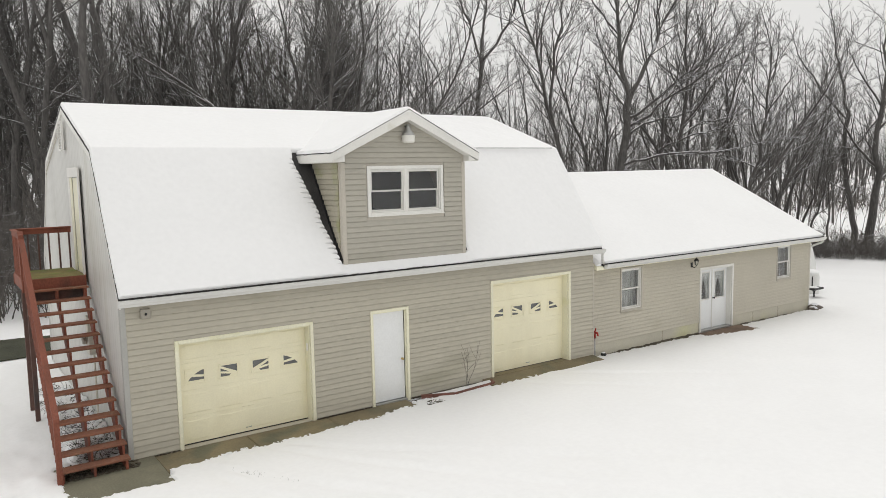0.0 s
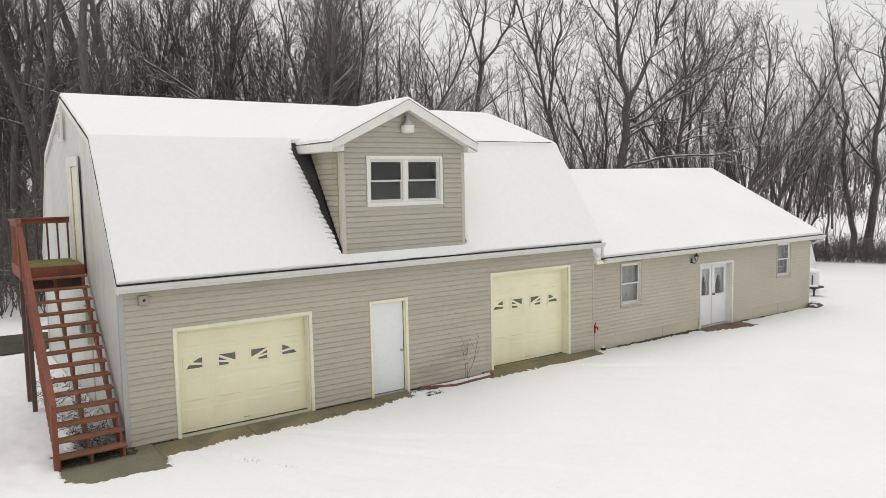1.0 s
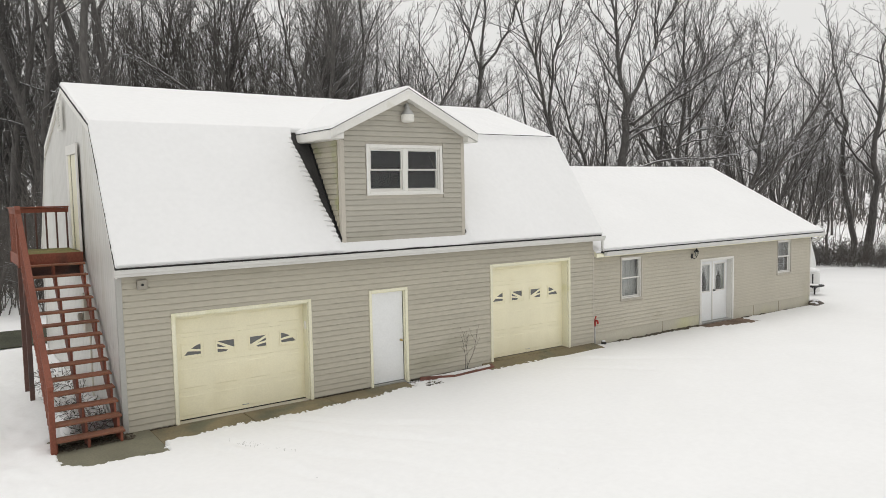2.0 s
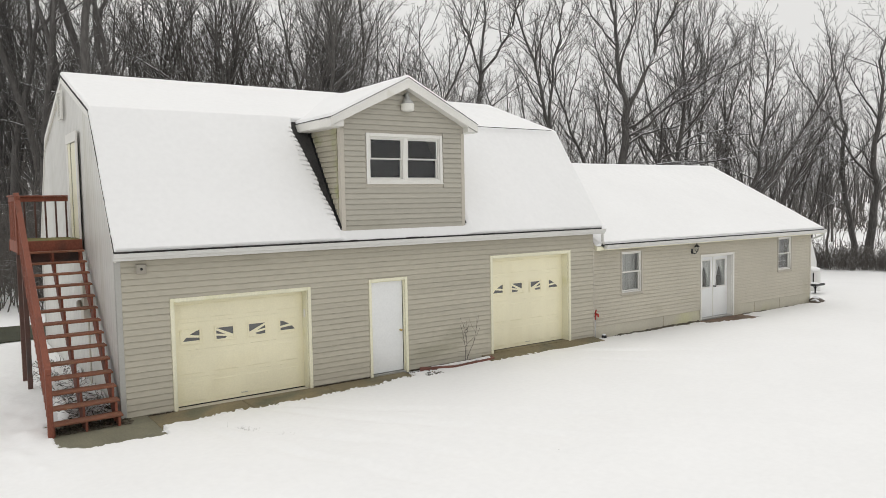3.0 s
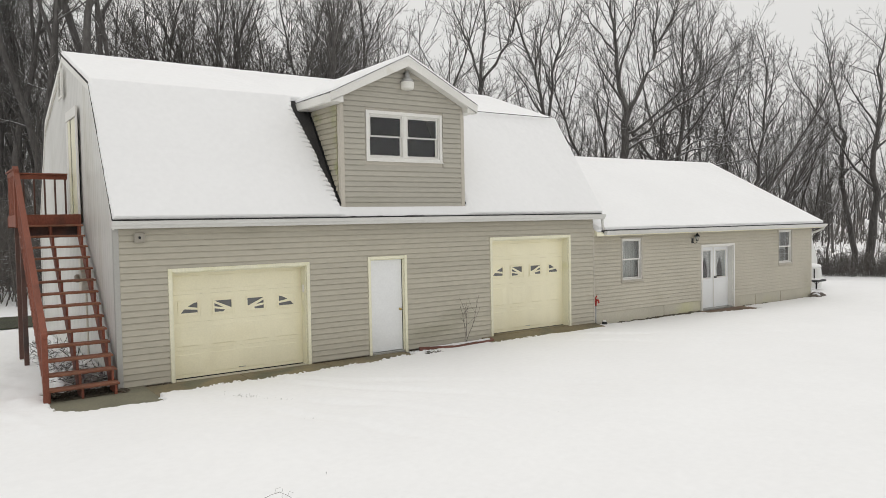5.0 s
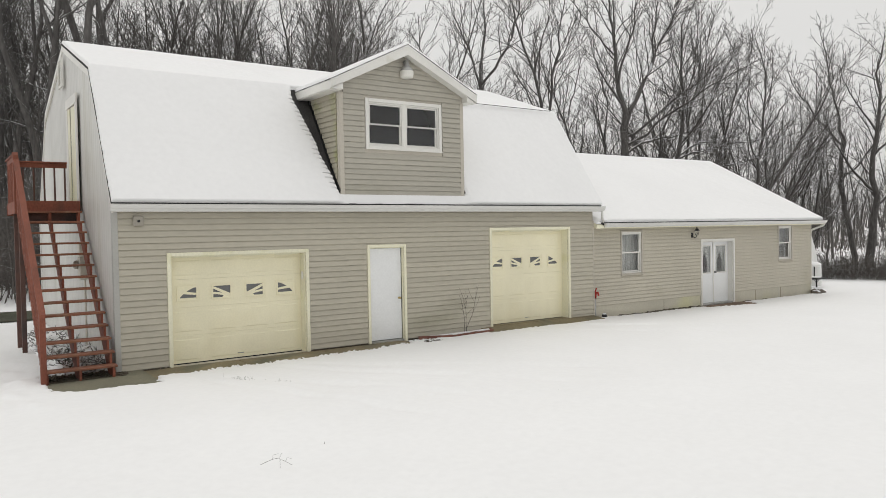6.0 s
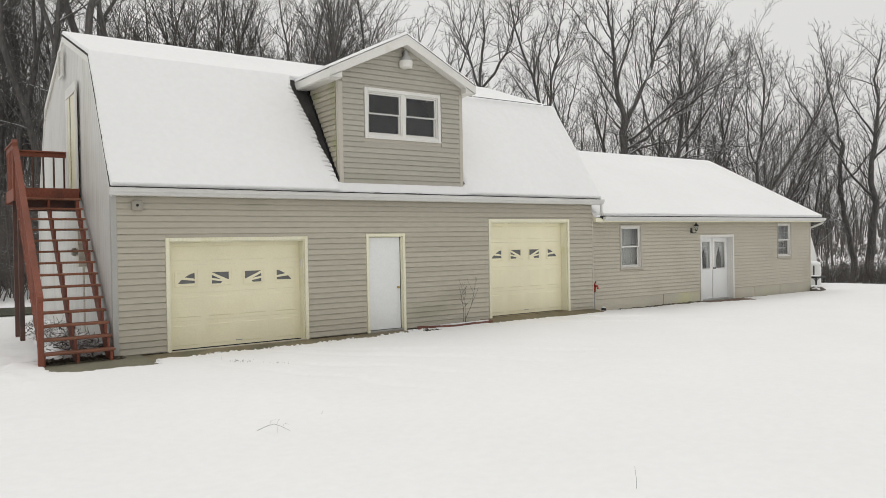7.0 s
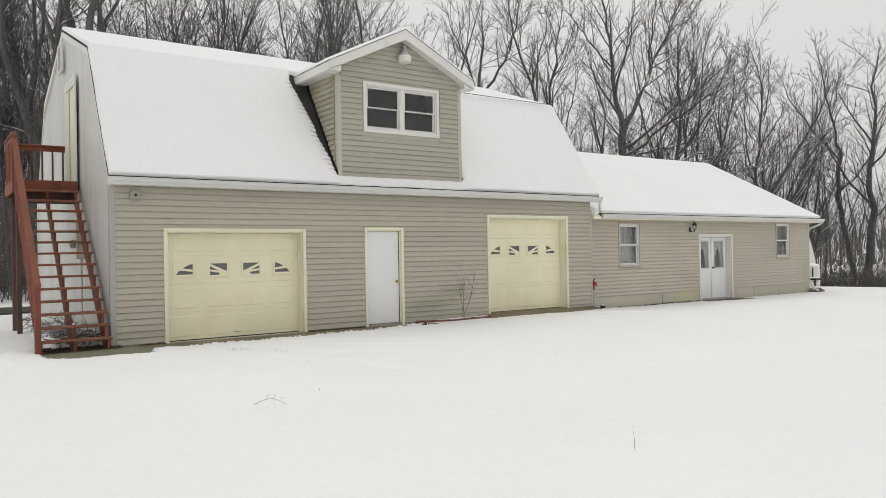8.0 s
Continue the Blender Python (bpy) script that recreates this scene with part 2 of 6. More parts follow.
# near-black, for the sheets added to darken the lower dormer panes
PANE_BACKING = material("dark_insect_screen", (0.014, 0.0145, 0.016), 0.9, big=(3.0, 0.1), fine=(60.0, 0.1), spec=0.08)
POST_WOOD = material("weathered_dark_posts", (0.115, 0.062, 0.05), 0.8, big=(1.3, 0.2), fine=(45.0, 0.18), bump=0.25, bump_scale=70.0, stain=((0.075, 0.055, 0.05), 1.6, 0.55))
INSIDE = material("dim_interior_plaster", (0.14, 0.135, 0.125), 0.9, big=(1.0, 0.1), fine=(20.0, 0.1))

GLASS = bpy.data.materials.new("window_glass")
GLASS.use_nodes = True
gb = GLASS.node_tree.nodes["Principled BSDF"]
gb.inputs["Base Color"].default_value = (0.93, 0.95, 0.95, 1)
gb.inputs["Transmission Weight"].default_value = 1.0
gb.inputs["Roughness"].default_value = 0.02
gb.inputs["IOR"].default_value = 1.45
gb.inputs["Specular IOR Level"].default_value = 0.25


# ---- mesh helpers ----
class Mesh:
    """Collects vertices and faces for one mesh."""

    def __init__(self):
        self.v, self.f = [], []

    def add(self, verts, faces):
        k = len(self.v)
        self.v += [tuple(p) for p in verts]
        self.f += [tuple(i + k for i in q) for q in faces]
        return self

    def box(self, x0, x1, y0, y1, z0, z1):
        return self.add([(x0, y0, z0), (x1, y0, z0), (x1, y1, z0), (x0, y1, z0), (x0, y0, z1), (x1, y0, z1), (x1, y1, z1), (x0, y1, z1)],
                        [(0, 3, 2, 1), (4, 5, 6, 7), (0, 1, 5, 4), (1, 2, 6, 5), (2, 3, 7, 6), (3, 0, 4, 7)])

    def chamfer_box(self, x0, x1, y0, y1, z0, z1, c=0.006):
        """A box with its edges taken off."""
        bm = bmesh.new()
        bmesh.ops.create_cube(bm, size=1)
        for p in bm.verts:
            p.co = ((x0 + x1) / 2 + p.co.x * (x1 - x0), (y0 + y1) / 2 + p.co.y * (y1 - y0), (z0 + z1) / 2 + p.co.z * (z1 - z0))
        c = min(c, abs(x1 - x0) * 0.3, abs(y1 - y0) * 0.3, abs(z1 - z0) * 0.3)
        bmesh.ops.bevel(bm, geom=bm.edges[:], offset=c, segments=1, affect="EDGES")
        bm.verts.ensure_lookup_table()
        self.add([p.co.copy() for p in bm.verts], [[p.index for p in q.verts] for q in bm.faces])
        bm.free()
        return self

    def beam(self, a, b, w, h, up=(0, 0, 1)):
        """A board from a to b, w wide sideways and h high."""
        a, b = Vector(a), Vector(b)
        d = (b - a).normalized()
        s = d.cross(Vector(up)).normalized()
        u = s.cross(d).normalized()
        c = [(-w / 2, -h / 2), (w / 2, -h / 2), (w / 2, h / 2), (-w / 2, h / 2)]
        return self.add([p + s * i + u * j for p in (a, b) for i, j in c],
                        [(0, 1, 2, 3), (7, 6, 5, 4), (0, 4, 5, 1), (1, 5, 6, 2), (2, 6, 7, 3), (3, 7, 4, 0)])

    def prism(self, poly, lift, depth):
        """poly: 2D points; lift(u, v, d) gives the place at depth d."""
        k = len(poly)
        v = [lift(u, w, 0) for u, w in poly] + [lift(u, w, depth) for u, w in poly]
        f = [tuple(range(k))[::-1], tuple(range(k, 2 * k))]
        f += [(i, (i + 1) % k, k + (i + 1) % k, k + i) for i in range(k)]
        return self.add(v, f)

    def tube(self, pts, radii, sides=8, cap=True):
        pts = [Vector(p) for p in pts]
        rings = []
        side = None
        for i, p in enumerate(pts):
            d = (pts[min(i + 1, len(pts) - 1)] - pts[max(i - 1, 0)]).normalized()
            if side is None:
                side = d.cross(Vector((0.3, 0.9, 0.2))).normalized()
            side = (side - d * side.dot(d)).normalized()
            up = d.cross(side)
            r = radii[i] if hasattr(radii, "__len__") else radii
            rings.append([p + (side * math.cos(t) + up * math.sin(t)) * r for t in [2 * math.pi * j / sides for j in range(sides)]])
        k = sides
        f = [(i * k + j, i * k + (j + 1) % k, (i + 1) * k + (j + 1) % k, (i + 1) * k + j) for i in range(len(pts) - 1) for j in range(k)]
        if cap:
            f += [tuple(range(k))[::-1], tuple(range((len(pts) - 1) * k, len(pts) * k))]
        return self.add([q for ring in rings for q in ring], f)

    def lathe(self, centre, profile, sides=16):
        """profile: (radius, height) from bottom to top."""
        cx, cy, cz = centre
        v = [(cx + r * math.cos(2 * math.pi * j / sides), cy + r * math.sin(2 * math.pi * j / sides), cz + h) for r, h in profile for j in range(sides)]
        f = [(i * sides + j, i * sides + (j + 1) % sides, (i + 1) * sides + (j + 1) % sides, (i + 1) * sides + j) for i in range(len(profile) - 1) for j in range(sides)]
        f += [tuple(range(sides))[::-1], tuple(range((len(profile) - 1) * sides, len(profile) * sides))]
        return self.add(v, f)

    def data(self, name, mat, smooth=False):
        me = bpy.data.meshes.new(name)
        me.from_pydata(self.v, [], self.f)
        me.materials.append(mat)
        if smooth:
            me.polygons.foreach_set("use_smooth", [True] * len(me.polygons))
        bm = bmesh.new()
        bm.from_mesh(me)
        bmesh.ops.recalc_face_normals(bm, faces=bm.faces)
        bm.to_mesh(me)
        bm.free()
        return me


def part(name, mesh, mat, parent=None, label="", smooth=False):
    """Links a mesh as one object under a thing, under a part, or at top level."""
    ob = new(name, mesh.data(name, mat, smooth))
    ob.parent = parent
    return tagged(ob, label)


def thing(name, label, category, group="", kind=""):
    return tagged(new(name), label, category, group, kind)


def grid_mesh(name, xyz, mat, mask=None):
    """A smooth sheet from an array of places (rows, columns, 3); mask keeps a cell."""
    r, c = xyz.shape[:2]
    idx = np.arange(r * c).reshape(r, c)
    q = np.stack([idx[:-1, :-1], idx[:-1, 1:], idx[1:, 1:], idx[1:, :-1]], -1).reshape(-1, 4)
    if mask is not None:
        q = q[mask.reshape(-1)]
    return raw_mesh(name, xyz.reshape(-1, 3), q, mat)


def raw_mesh(name, verts, quads, mat, smooth=True):
    me = bpy.data.meshes.new(name)
    me.vertices.add(len(verts))
    me.vertices.foreach_set("co", np.asarray(verts, dtype=np.float32).ravel())
    me.loops.add(quads.size)
    me.loops.foreach_set("vertex_index", quads.astype(np.int32).ravel())
    me.polygons.add(len(quads))
    me.polygons.foreach_set("loop_start", np.arange(0, quads.size, 4, dtype=np.int32))
    me.polygons.foreach_set("use_smooth", np.full(len(quads), smooth))
    me.materials.append(mat)
    me.update(calc_edges=True)
    me.validate()
    return me


def smooth_noise(x, y, scale, seed):
    """Value noise on arrays, about -1 to 1."""
    rng = np.random.RandomState(seed)
    tab = rng.uniform(-1, 1, (256, 256))
    u, v = np.asarray(x) / scale + 71.3, np.asarray(y) / scale + 33.7
    i, j = np.floor(u).astype(int), np.floor(v).astype(int)
    a, b = u - i, v - j
    a, b = a * a * (3 - 2 * a), b * b * (3 - 2 * b)
    g = lambda p, q: tab[p % 256, q % 256]
    return (g(i, j) * (1 - a) + g(i + 1, j) * a) * (1 - b) + (g(i, j + 1) * (1 - a) + g(i + 1, j + 1) * a) * b


def step(a, b, x):
    t = np.clip((np.asarray(x, dtype=float) - a) / (b - a), 0, 1)
    return t * t * (3 - 2 * t)


# ---- plan ----
LEN, DEEP = 12.08, 9.40            # main building
EAVE_Y, EAVE_Z = -0.16, 3.00       # roof edge
BREAK_Y, BREAK_Z = 1.62, 5.68      # gambrel break
RIDGE_Y, RIDGE_Z = 4.68, 6.785
ROOF_X0, ROOF_X1 = -0.012, 12.26
XL = 0.035                          # face of the end wall
WING_X1, WING_Y = 23.36, 0.15
W_EAVE_Y, W_EAVE_Z = -0.14, 2.545
W_RIDGE_Y, W_RIDGE_Z = 4.50, 4.96
WING_ROOF_X1 = 23.74
COURSE = 0.1135
FLOOR = -0.02
MAIN_PROFILE = [(EAVE_Y, EAVE_Z), (BREAK_Y, BREAK_Z), (RIDGE_Y, RIDGE_Z), (2 * RIDGE_Y - BREAK_Y, BREAK_Z), (2 * RIDGE_Y - EAVE_Y, EAVE_Z)]
WING_PROFILE = [(W_EAVE_Y, W_EAVE_Z), (W_RIDGE_Y, W_RIDGE_Z), (2 * W_RIDGE_Y - W_EAVE_Y, W_EAVE_Z)]
DORMER = (4.53, 7.75, -0.005, 3.15)  # x0, x1, front y, base z
D_EAVE_X0, D_EAVE_X1, D_EAVE_Z = 4.23, 8.02, 5.57
D_RIDGE_X, D_RIDGE_Z, D_FRONT = 6.13, 6.51, -0.24


def outline(profile, y):
    return float(np.interp(y, [p[0] for p in profile], [p[1] for p in profile]))


# ---- ground ----
def ground_z(x, y):
    """The bare ground: level round the building, falling away past its far end, rising in the distance."""
    x, y = np.asarray(x, dtype=float), np.asarray(y, dtype=float)
    z = -0.06 - 0.055 * step(11.5, 14.0, x) - 1.6 * step(24, 57, x + 0.2 * y) * step(-60, -8, y + 8)
    far = np.hypot(x, y)
    return z + 2.2 * step(90, 420, far) + 0.25 * smooth_noise(x, y, 22, 3) * step(62, 90, far)


def bare(x, y):
    """1 where the snow has melted off: aprons, door mats and the strip along the walls."""
    rag = 0.05 * smooth_noise(x, y, 0.30, 5) + 0.055 * smooth_noise(x, y, 0.13, 6) + 0.06 * smooth_noise(x, y, 0.07, 8) + 0.05 * smooth_noise(x, y, 1.1, 7)

    def region(x0, x1, reach, edge=0.07, side=0.08):
        return step(reach + edge / 2, reach - edge / 2, -y + rag) * step(x0 - side, x0, x + rag) * step(x1 + side, x1, x + rag)

    m = region(0.46, 5.85, 0.80 - 0.012 * np.clip(x, 0, 6) - 0.22 * step(4.4, 5.8, x))
    m = np.maximum(m, region(-1.13, 0.44, 1.40 + 0.08 * x - 0.22 * step(-0.75, -1.15, x), side=0.03))
    m = np.maximum(m, region(8.25, 11.95, np.maximum(0.24, 0.50 - 0.09 * (x - 8.25))))
    m = np.maximum(m, region(-0.2, 12.1, 0.07))
    m = np.maximum(m, region(5.3, 6.6, 0.30))
    m = np.maximum(m, region(12.1, 23.6, 0.0))
    m = np.maximum(m, region(16.9, 18.95, 0.34 + 0.22 * np.clip(x - 17.2, 0, 1.3)))
    inside = (x > 0.02) & (x < 23.3) & (y > 0.16) & (y < 9.3)
    return np.where(inside, 1.0, np.where(y > 0.3, 0.0, m))


xs = np.concatenate([[-900, -500, -300, -200, -140, -100, -75, -55, -42, -32, -25, -20, -16, -13, -10.5, -8.5], np.arange(-7, -2, 0.10), np.arange(-2, 12.5, 0.034),
                     np.arange(12.5, 25, 0.08), np.arange(25, 34, 0.4), np.arange(34, 70, 1.5), [74, 80, 88, 98, 112, 130, 155, 190, 240, 320, 450, 650, 900]])
ys = np.concatenate([[-900, -500, -300, -180, -110, -70, -48, -34, -26], np.arange(-21, -9, 0.4), np.arange(-9, -2, 0.16), np.arange(-2, 0.2, 0.034),
                     np.arange(0.25, 10.0, 0.15), np.arange(10.2, 12, 0.6), np.arange(12, 60, 2.0), [64, 72, 82, 95, 110, 130, 160, 200, 260, 350, 500, 700, 900]])
GX, GY = np.meshgrid(xs, ys)
near = step(60, 20, np.hypot(GX, GY))
bare_mask = bare(GX, GY)
# thinner and smoother along the aprons and the wing
thin = step(0.7, 1.3, GX) * step(-4.5, -1.2, GY)
near = near * (1 - 0.75 * step(-3.2, -1.6, GX) * step(-4.5, -1.2, GY))
cover = 0.085 - 0.028 * thin + 0.03 * smooth_noise(GX, GY, 2.6, 11) * near + 0.014 * smooth_noise(GX, GY, 0.6, 12) * near
trod = step(-1.0, -1.6, GX) * step(-9.0, -5.0, GX) * step(-4.0, -1.5, GY) * step(11.0, 8.0, GY)
cover += trod * (0.040 * smooth_noise(GX, GY, 0.55, 91) + 0.030 * smooth_noise(GX, GY, 0.27, 92) - 0.03 * np.maximum(0, smooth_noise(GX, GY, 0.4, 93)))
cover += 0.022 * smooth_noise(GX + 0.8 * GY, (GY - 0.5 * GX) * 3, 2.6, 13) * near
# wheel tracks leading away from the garage door, half filled with snow
TRACKS = ((1.20, 1.3, 0.62, 0.0), (1.10, 1.4, 0.20, 0.03), (2.75, 1.1, 0.95, 0.02), (2.55, 1.3, 0.55, 0.03), (9.2, 0.9, 0.9, 0.05), (10.6, 0.9, 1.2, 0.05))
for tx, td, slope, bend in TRACKS:
    away = -GY - td
    d_ = (GX - tx - slope * away - bend * away ** 2) / math.hypot(1, slope) + 0.05 * smooth_noise(GX, GY, 0.8, 14)
    worn = step(-0.5, 0.1, away) * step(7.5, 2.0, away) * (0.65 + 0.6 * smooth_noise(GX, GY, 0.7, 15))
    cover += (-0.038 * np.exp(-(d_ / 0.11) ** 2) + 0.022 * np.exp(-((d_ - 0.21) / 0.08) ** 2)) * worn
# crumbly lip where the snow ends
lip = step(0.02, 0.3, bare_mask) * step(0.75, 0.3, bare_mask)
cover += lip * (0.012 + 0.03 * smooth_noise(GX, GY, 0.09, 16))
GZ = ground_z(GX, GY) + cover * (1 - bare_mask) - 0.05 * bare_mask
GZ = np.where((GX > 0.1) & (GX < 23.2) & (GY > 0.3) & (GY < 9.2), -0.35, GZ)
ground = tagged(new("ground", grid_mesh("ground", np.stack([GX, GY, GZ], -1), SNOW)), "open yard covered with fresh uneven snow", "snowy ground", kind="structure")

# bare earth under the melted strip along the walls
m = Mesh()
for x0, x1, y0, zz in ((-0.2, 12.2, -0.55, -0.085), (12.2, 23.7, -0.30, -0.175)):
    m.box(x0, x1, y0, 0.3, zz - 0.2, zz)
tagged(part("soil_strip", m, EARTH), "strip of dark wet soil along the house wall", "soil", kind="structure")

m = Mesh()
for k, (x0, x1) in enumerate(((0.47, 2.22), (2.23, 3.98), (3.99, 5.98))):
    m.chamfer_box(x0, x1, -0.94, -0.012, -0.3, FLOOR - 0.002, 0.01)
tagged(part("apron", m, CONCRETE), "wet olive-stained concrete apron before the garage door", "concrete apron", kind="structure")
m = Mesh()
for x0, x1 in ((8.2, 10.0), (10.01, 12.05)):
    m.prism([(-0.012, 0.055), (-0.4, 0.004), (-0.75, -0.06), (-0.75, -0.3), (-0.012, -0.3)], lambda u, v, d: (x0 + d, u, v), x1 - x0)
m.box(8.57, 11.125, -0.010, 0.3, -0.02, 0.064)
tagged(part("apron", m, CONCRETE), "wet olive-stained concrete apron before the garage door", "concrete apron", kind="structure")
m = Mesh().chamfer_box(-1.19, 0.46, -1.52, 0.35, -0.3, 0.005, 0.015)
tagged(part("stair_pad", m, PAD), "grey concrete pad under the foot of the stairs", "concrete pad", kind="structure")
m = Mesh().chamfer_box(16.85, 19.05, -0.95, 0.12, -0.4, -0.075, 0.02)
tagged(part("door_slab", m, MAT_BROWN), "brown worn doorstep slab before the double door", "doorstep", kind="structure")

# soil banked against the wing's foundation
for xa, xb in ((12.16, 16.93), (18.74, 23.3)):
    bx, by = np.meshgrid(np.arange(xa, xb, 0.05), np.array([0.149, 0.11, 0.07, 0.03, -0.02, -0.07, -0.14]))
    bz = np.interp(bx, [12.1, 13.3, 16.0, 17.0, 18.7, 23.3], [-0.03, 0.0, 0.01, 0.0, -0.02, -0.06]) - 0.45 * (0.149 - by) - 0.055 + 0.016 * smooth_noise(bx, by, 0.12, 33) + 0.012 * smooth_noise(bx, by, 0.06, 34)
    tagged(new("soil_bank", grid_mesh("soil_bank", np.stack([bx, by, bz], -1), EARTH)), "dark wet soil banked against the concrete foundation", "soil", kind="structure")

# crumbs and clumps of snow along the broken edges
crumb_rng = np.random.RandomState(71)
ico = bmesh.new()
bmesh.ops.create_icosphere(ico, subdivisions=1, radius=1)
ico_v = np.array([tuple(p.co) for p in ico.verts])
ico_f = np.array([[w.index for w in f.verts] for f in ico.faces])
ico.free()
cx_ = crumb_rng.uniform(-1.2, 12.0, 30000)
cy_ = crumb_rng.uniform(-1.7, -0.05, 30000)
on_edge = (np.abs(bare(cx_, cy_) - 0.075) < 0.07) & (cx_ < 6.5)
cx_, cy_ = cx_[on_edge][:420], cy_[on_edge][:420]
size = crumb_rng.uniform(0.007, 0.020, len(cx_)) * np.where(crumb_rng.rand(len(cx_)) < 0.08, 1.6, 1.0)
lumps = ico_v[None] * (1 + crumb_rng.normal(0, 0.18, (len(cx_), len(ico_v), 1))) * size[:, None, None] * np.array([1.5, 1.2, 0.8])
lumps += np.stack([cx_, cy_, -0.014 + 0.010 * (1 - bare(cx_, cy_)) + size * 0.15], -1)[:, None]
crumb = bpy.data.meshes.new("snow_crumbs")
crumb.from_pydata(lumps.reshape(-1, 3).tolist(), [], (ico_f[None] + (np.arange(len(cx_)) * len(ico_v))[:, None, None]).reshape(-1, 3).tolist())
crumb.materials.append(SNOW)
tagged(new("snow_crumbs", crumb), "crumbs of wet snow along the broken snow edge", "snow", kind="stuff")

# dark patch laid on the ground behind the stairs
m = Mesh()
pts = [(-1.35 + 2.6 * math.cos(t) * (1 + 0.12 * math.sin(3 * t)), 11.6 + 1.75 * math.sin(t) * (1 + 0.1 * math.cos(2 * t))) for t in [2 * math.pi * i / 36 for i in range(36)]]
m.prism(pts, lambda u, v, d: (u, v, 0.05 + d), 0.02)
tagged(part("bare_grass_patch", m, OLIVE_DARK), "dark olive-grey patch on the ground behind the stairs", "grass patch", kind="structure")


# ---- walls ----
def holed_wall(m, x0, x1, z0, z1, y0, y1, holes):
    """A wall between y0 (front) and y1 with openings (x0, x1, z0, z1) through it."""
    us = sorted({x0, x1, *[h[0] for h in holes], *[h[1] for h in holes]})
    vs = sorted({z0, z1, *[h[2] for h in holes], *[h[3] for h in holes]})
    us, vs = [u for u in us if x0 <= u <= x1], [v for v in vs if z0 <= v <= z1]
    solid = lambda i, j: 0 <= i < len(us) - 1 and 0 <= j < len(vs) - 1 and not any(
        h[0] < (us[i] + us[i + 1]) / 2 < h[1] and h[2] < (vs[j] + vs[j + 1]) / 2 < h[3] for h in holes)
    for i in range(len(us) - 1):
        for j in range(len(vs) - 1):
            if not solid(i, j):
                continue
            a, b, c, d = us[i], us[i + 1], vs[j], vs[j + 1]
            m.add([(a, y0, c), (b, y0, c), (b, y0, d), (a, y0, d)], [(0, 1, 2, 3)])
            m.add([(a, y1, c), (b, y1, c), (b, y1, d), (a, y1, d)], [(3, 2, 1, 0)])
            for di, dj, q in ((-1, 0, [(a, c), (a, d)]), (1, 0, [(b, d), (b, c)]), (0, -1, [(b, c), (a, c)]), (0, 1, [(a, d), (b, d)])):
                if not solid(i + di, j + dj):
                    (p, r), (s, t) = q
                    m.add([(p, y0, r), (s, y0, t), (s, y1, t), (p, y1, r)], [(0, 1, 2, 3)])
    return m


def siding(parent, lift, spans, z0, z1, mat, course=COURSE, holes=()):
    """Lapped boards, one object each. lift(u, z, out) gives the place; spans(za, zb) the stretches (ua0, ub0, ua1, ub1) at the board's foot and head."""
    z = z0
    while z < z1 - 0.03:
        top = min(z + course, z1)
        rows = [(z, top, *q) for q in spans(z, top)]
        # strips above and below an opening that ends inside the course
        for h in holes:
            if z < h[3] < top - 0.02 and h[3] > z + 0.02:
                rows.append((h[3] - 0.004, top, h[0], h[1], h[0], h[1]))
            if z + 0.02 < h[2] < top and h[2] < top - 0.02:
                rows.append((z, h[2] - 0.012, h[0], h[1], h[0], h[1]))
        for foot, head, a0, b0, a1, b1 in rows:
            if b0 - a0 < 0.03:
                continue
            lap = 0.016
            mid = head - min(0.026, 0.28 * (head - foot))
            fr = (mid - foot) / (head + lap - foot)
            am, bm_ = a0 + (a1 - a0) * fr, b0 + (b1 - b0) * fr
            m = Mesh().add([lift(a0, foot + 0.020, 0.001), lift(b0, foot + 0.020, 0.001), lift(b0, foot + 0.016, 0.018), lift(a0, foot + 0.016, 0.018),
                            lift(b0, foot, 0.022), lift(a0, foot, 0.022), lift(b0, foot + 0.008, 0.032), lift(a0, foot + 0.008, 0.032),
                            lift(b1, head + lap, 0.002), lift(a1, head + lap, 0.002), lift(b1, head + lap, 0.001), lift(a1, head + lap, 0.001),
                            lift(bm_, mid, 0.018), lift(am, mid, 0.018)],
                           [(0, 1, 2, 3), (3, 2, 4, 5), (5, 4, 6, 7), (7, 6, 12, 13), (13, 12, 8, 9), (9, 8, 10, 11), (0, 3, 5, 7, 13, 9, 11), (1, 10, 8, 12, 6, 4, 2)])
            part("siding_board", m, mat, parent)
        z += course


def open_spans(x0, x1, holes, gap=0.0):
    """Stretches of a course between openings; a board that an opening cuts partly keeps clear of it."""
    def spans(za, zb):
        cut = sorted((h[0] - gap, h[1] + gap) for h in holes if h[2] < zb - 0.02 and h[3] > za + 0.02)
        at, res = x0, []
        for a, b in cut:
            res.append((at, a, at, a))
            at = b
        res.append((at, x1, at, x1))
        return res
    return spans


house = thing("gambrel_house", "beige vinyl-sided gambrel garage house with white ribbed end wall", "house")
wing = thing("house_wing", "low beige vinyl-sided wing with concrete foundation and gable roof", "house wing")

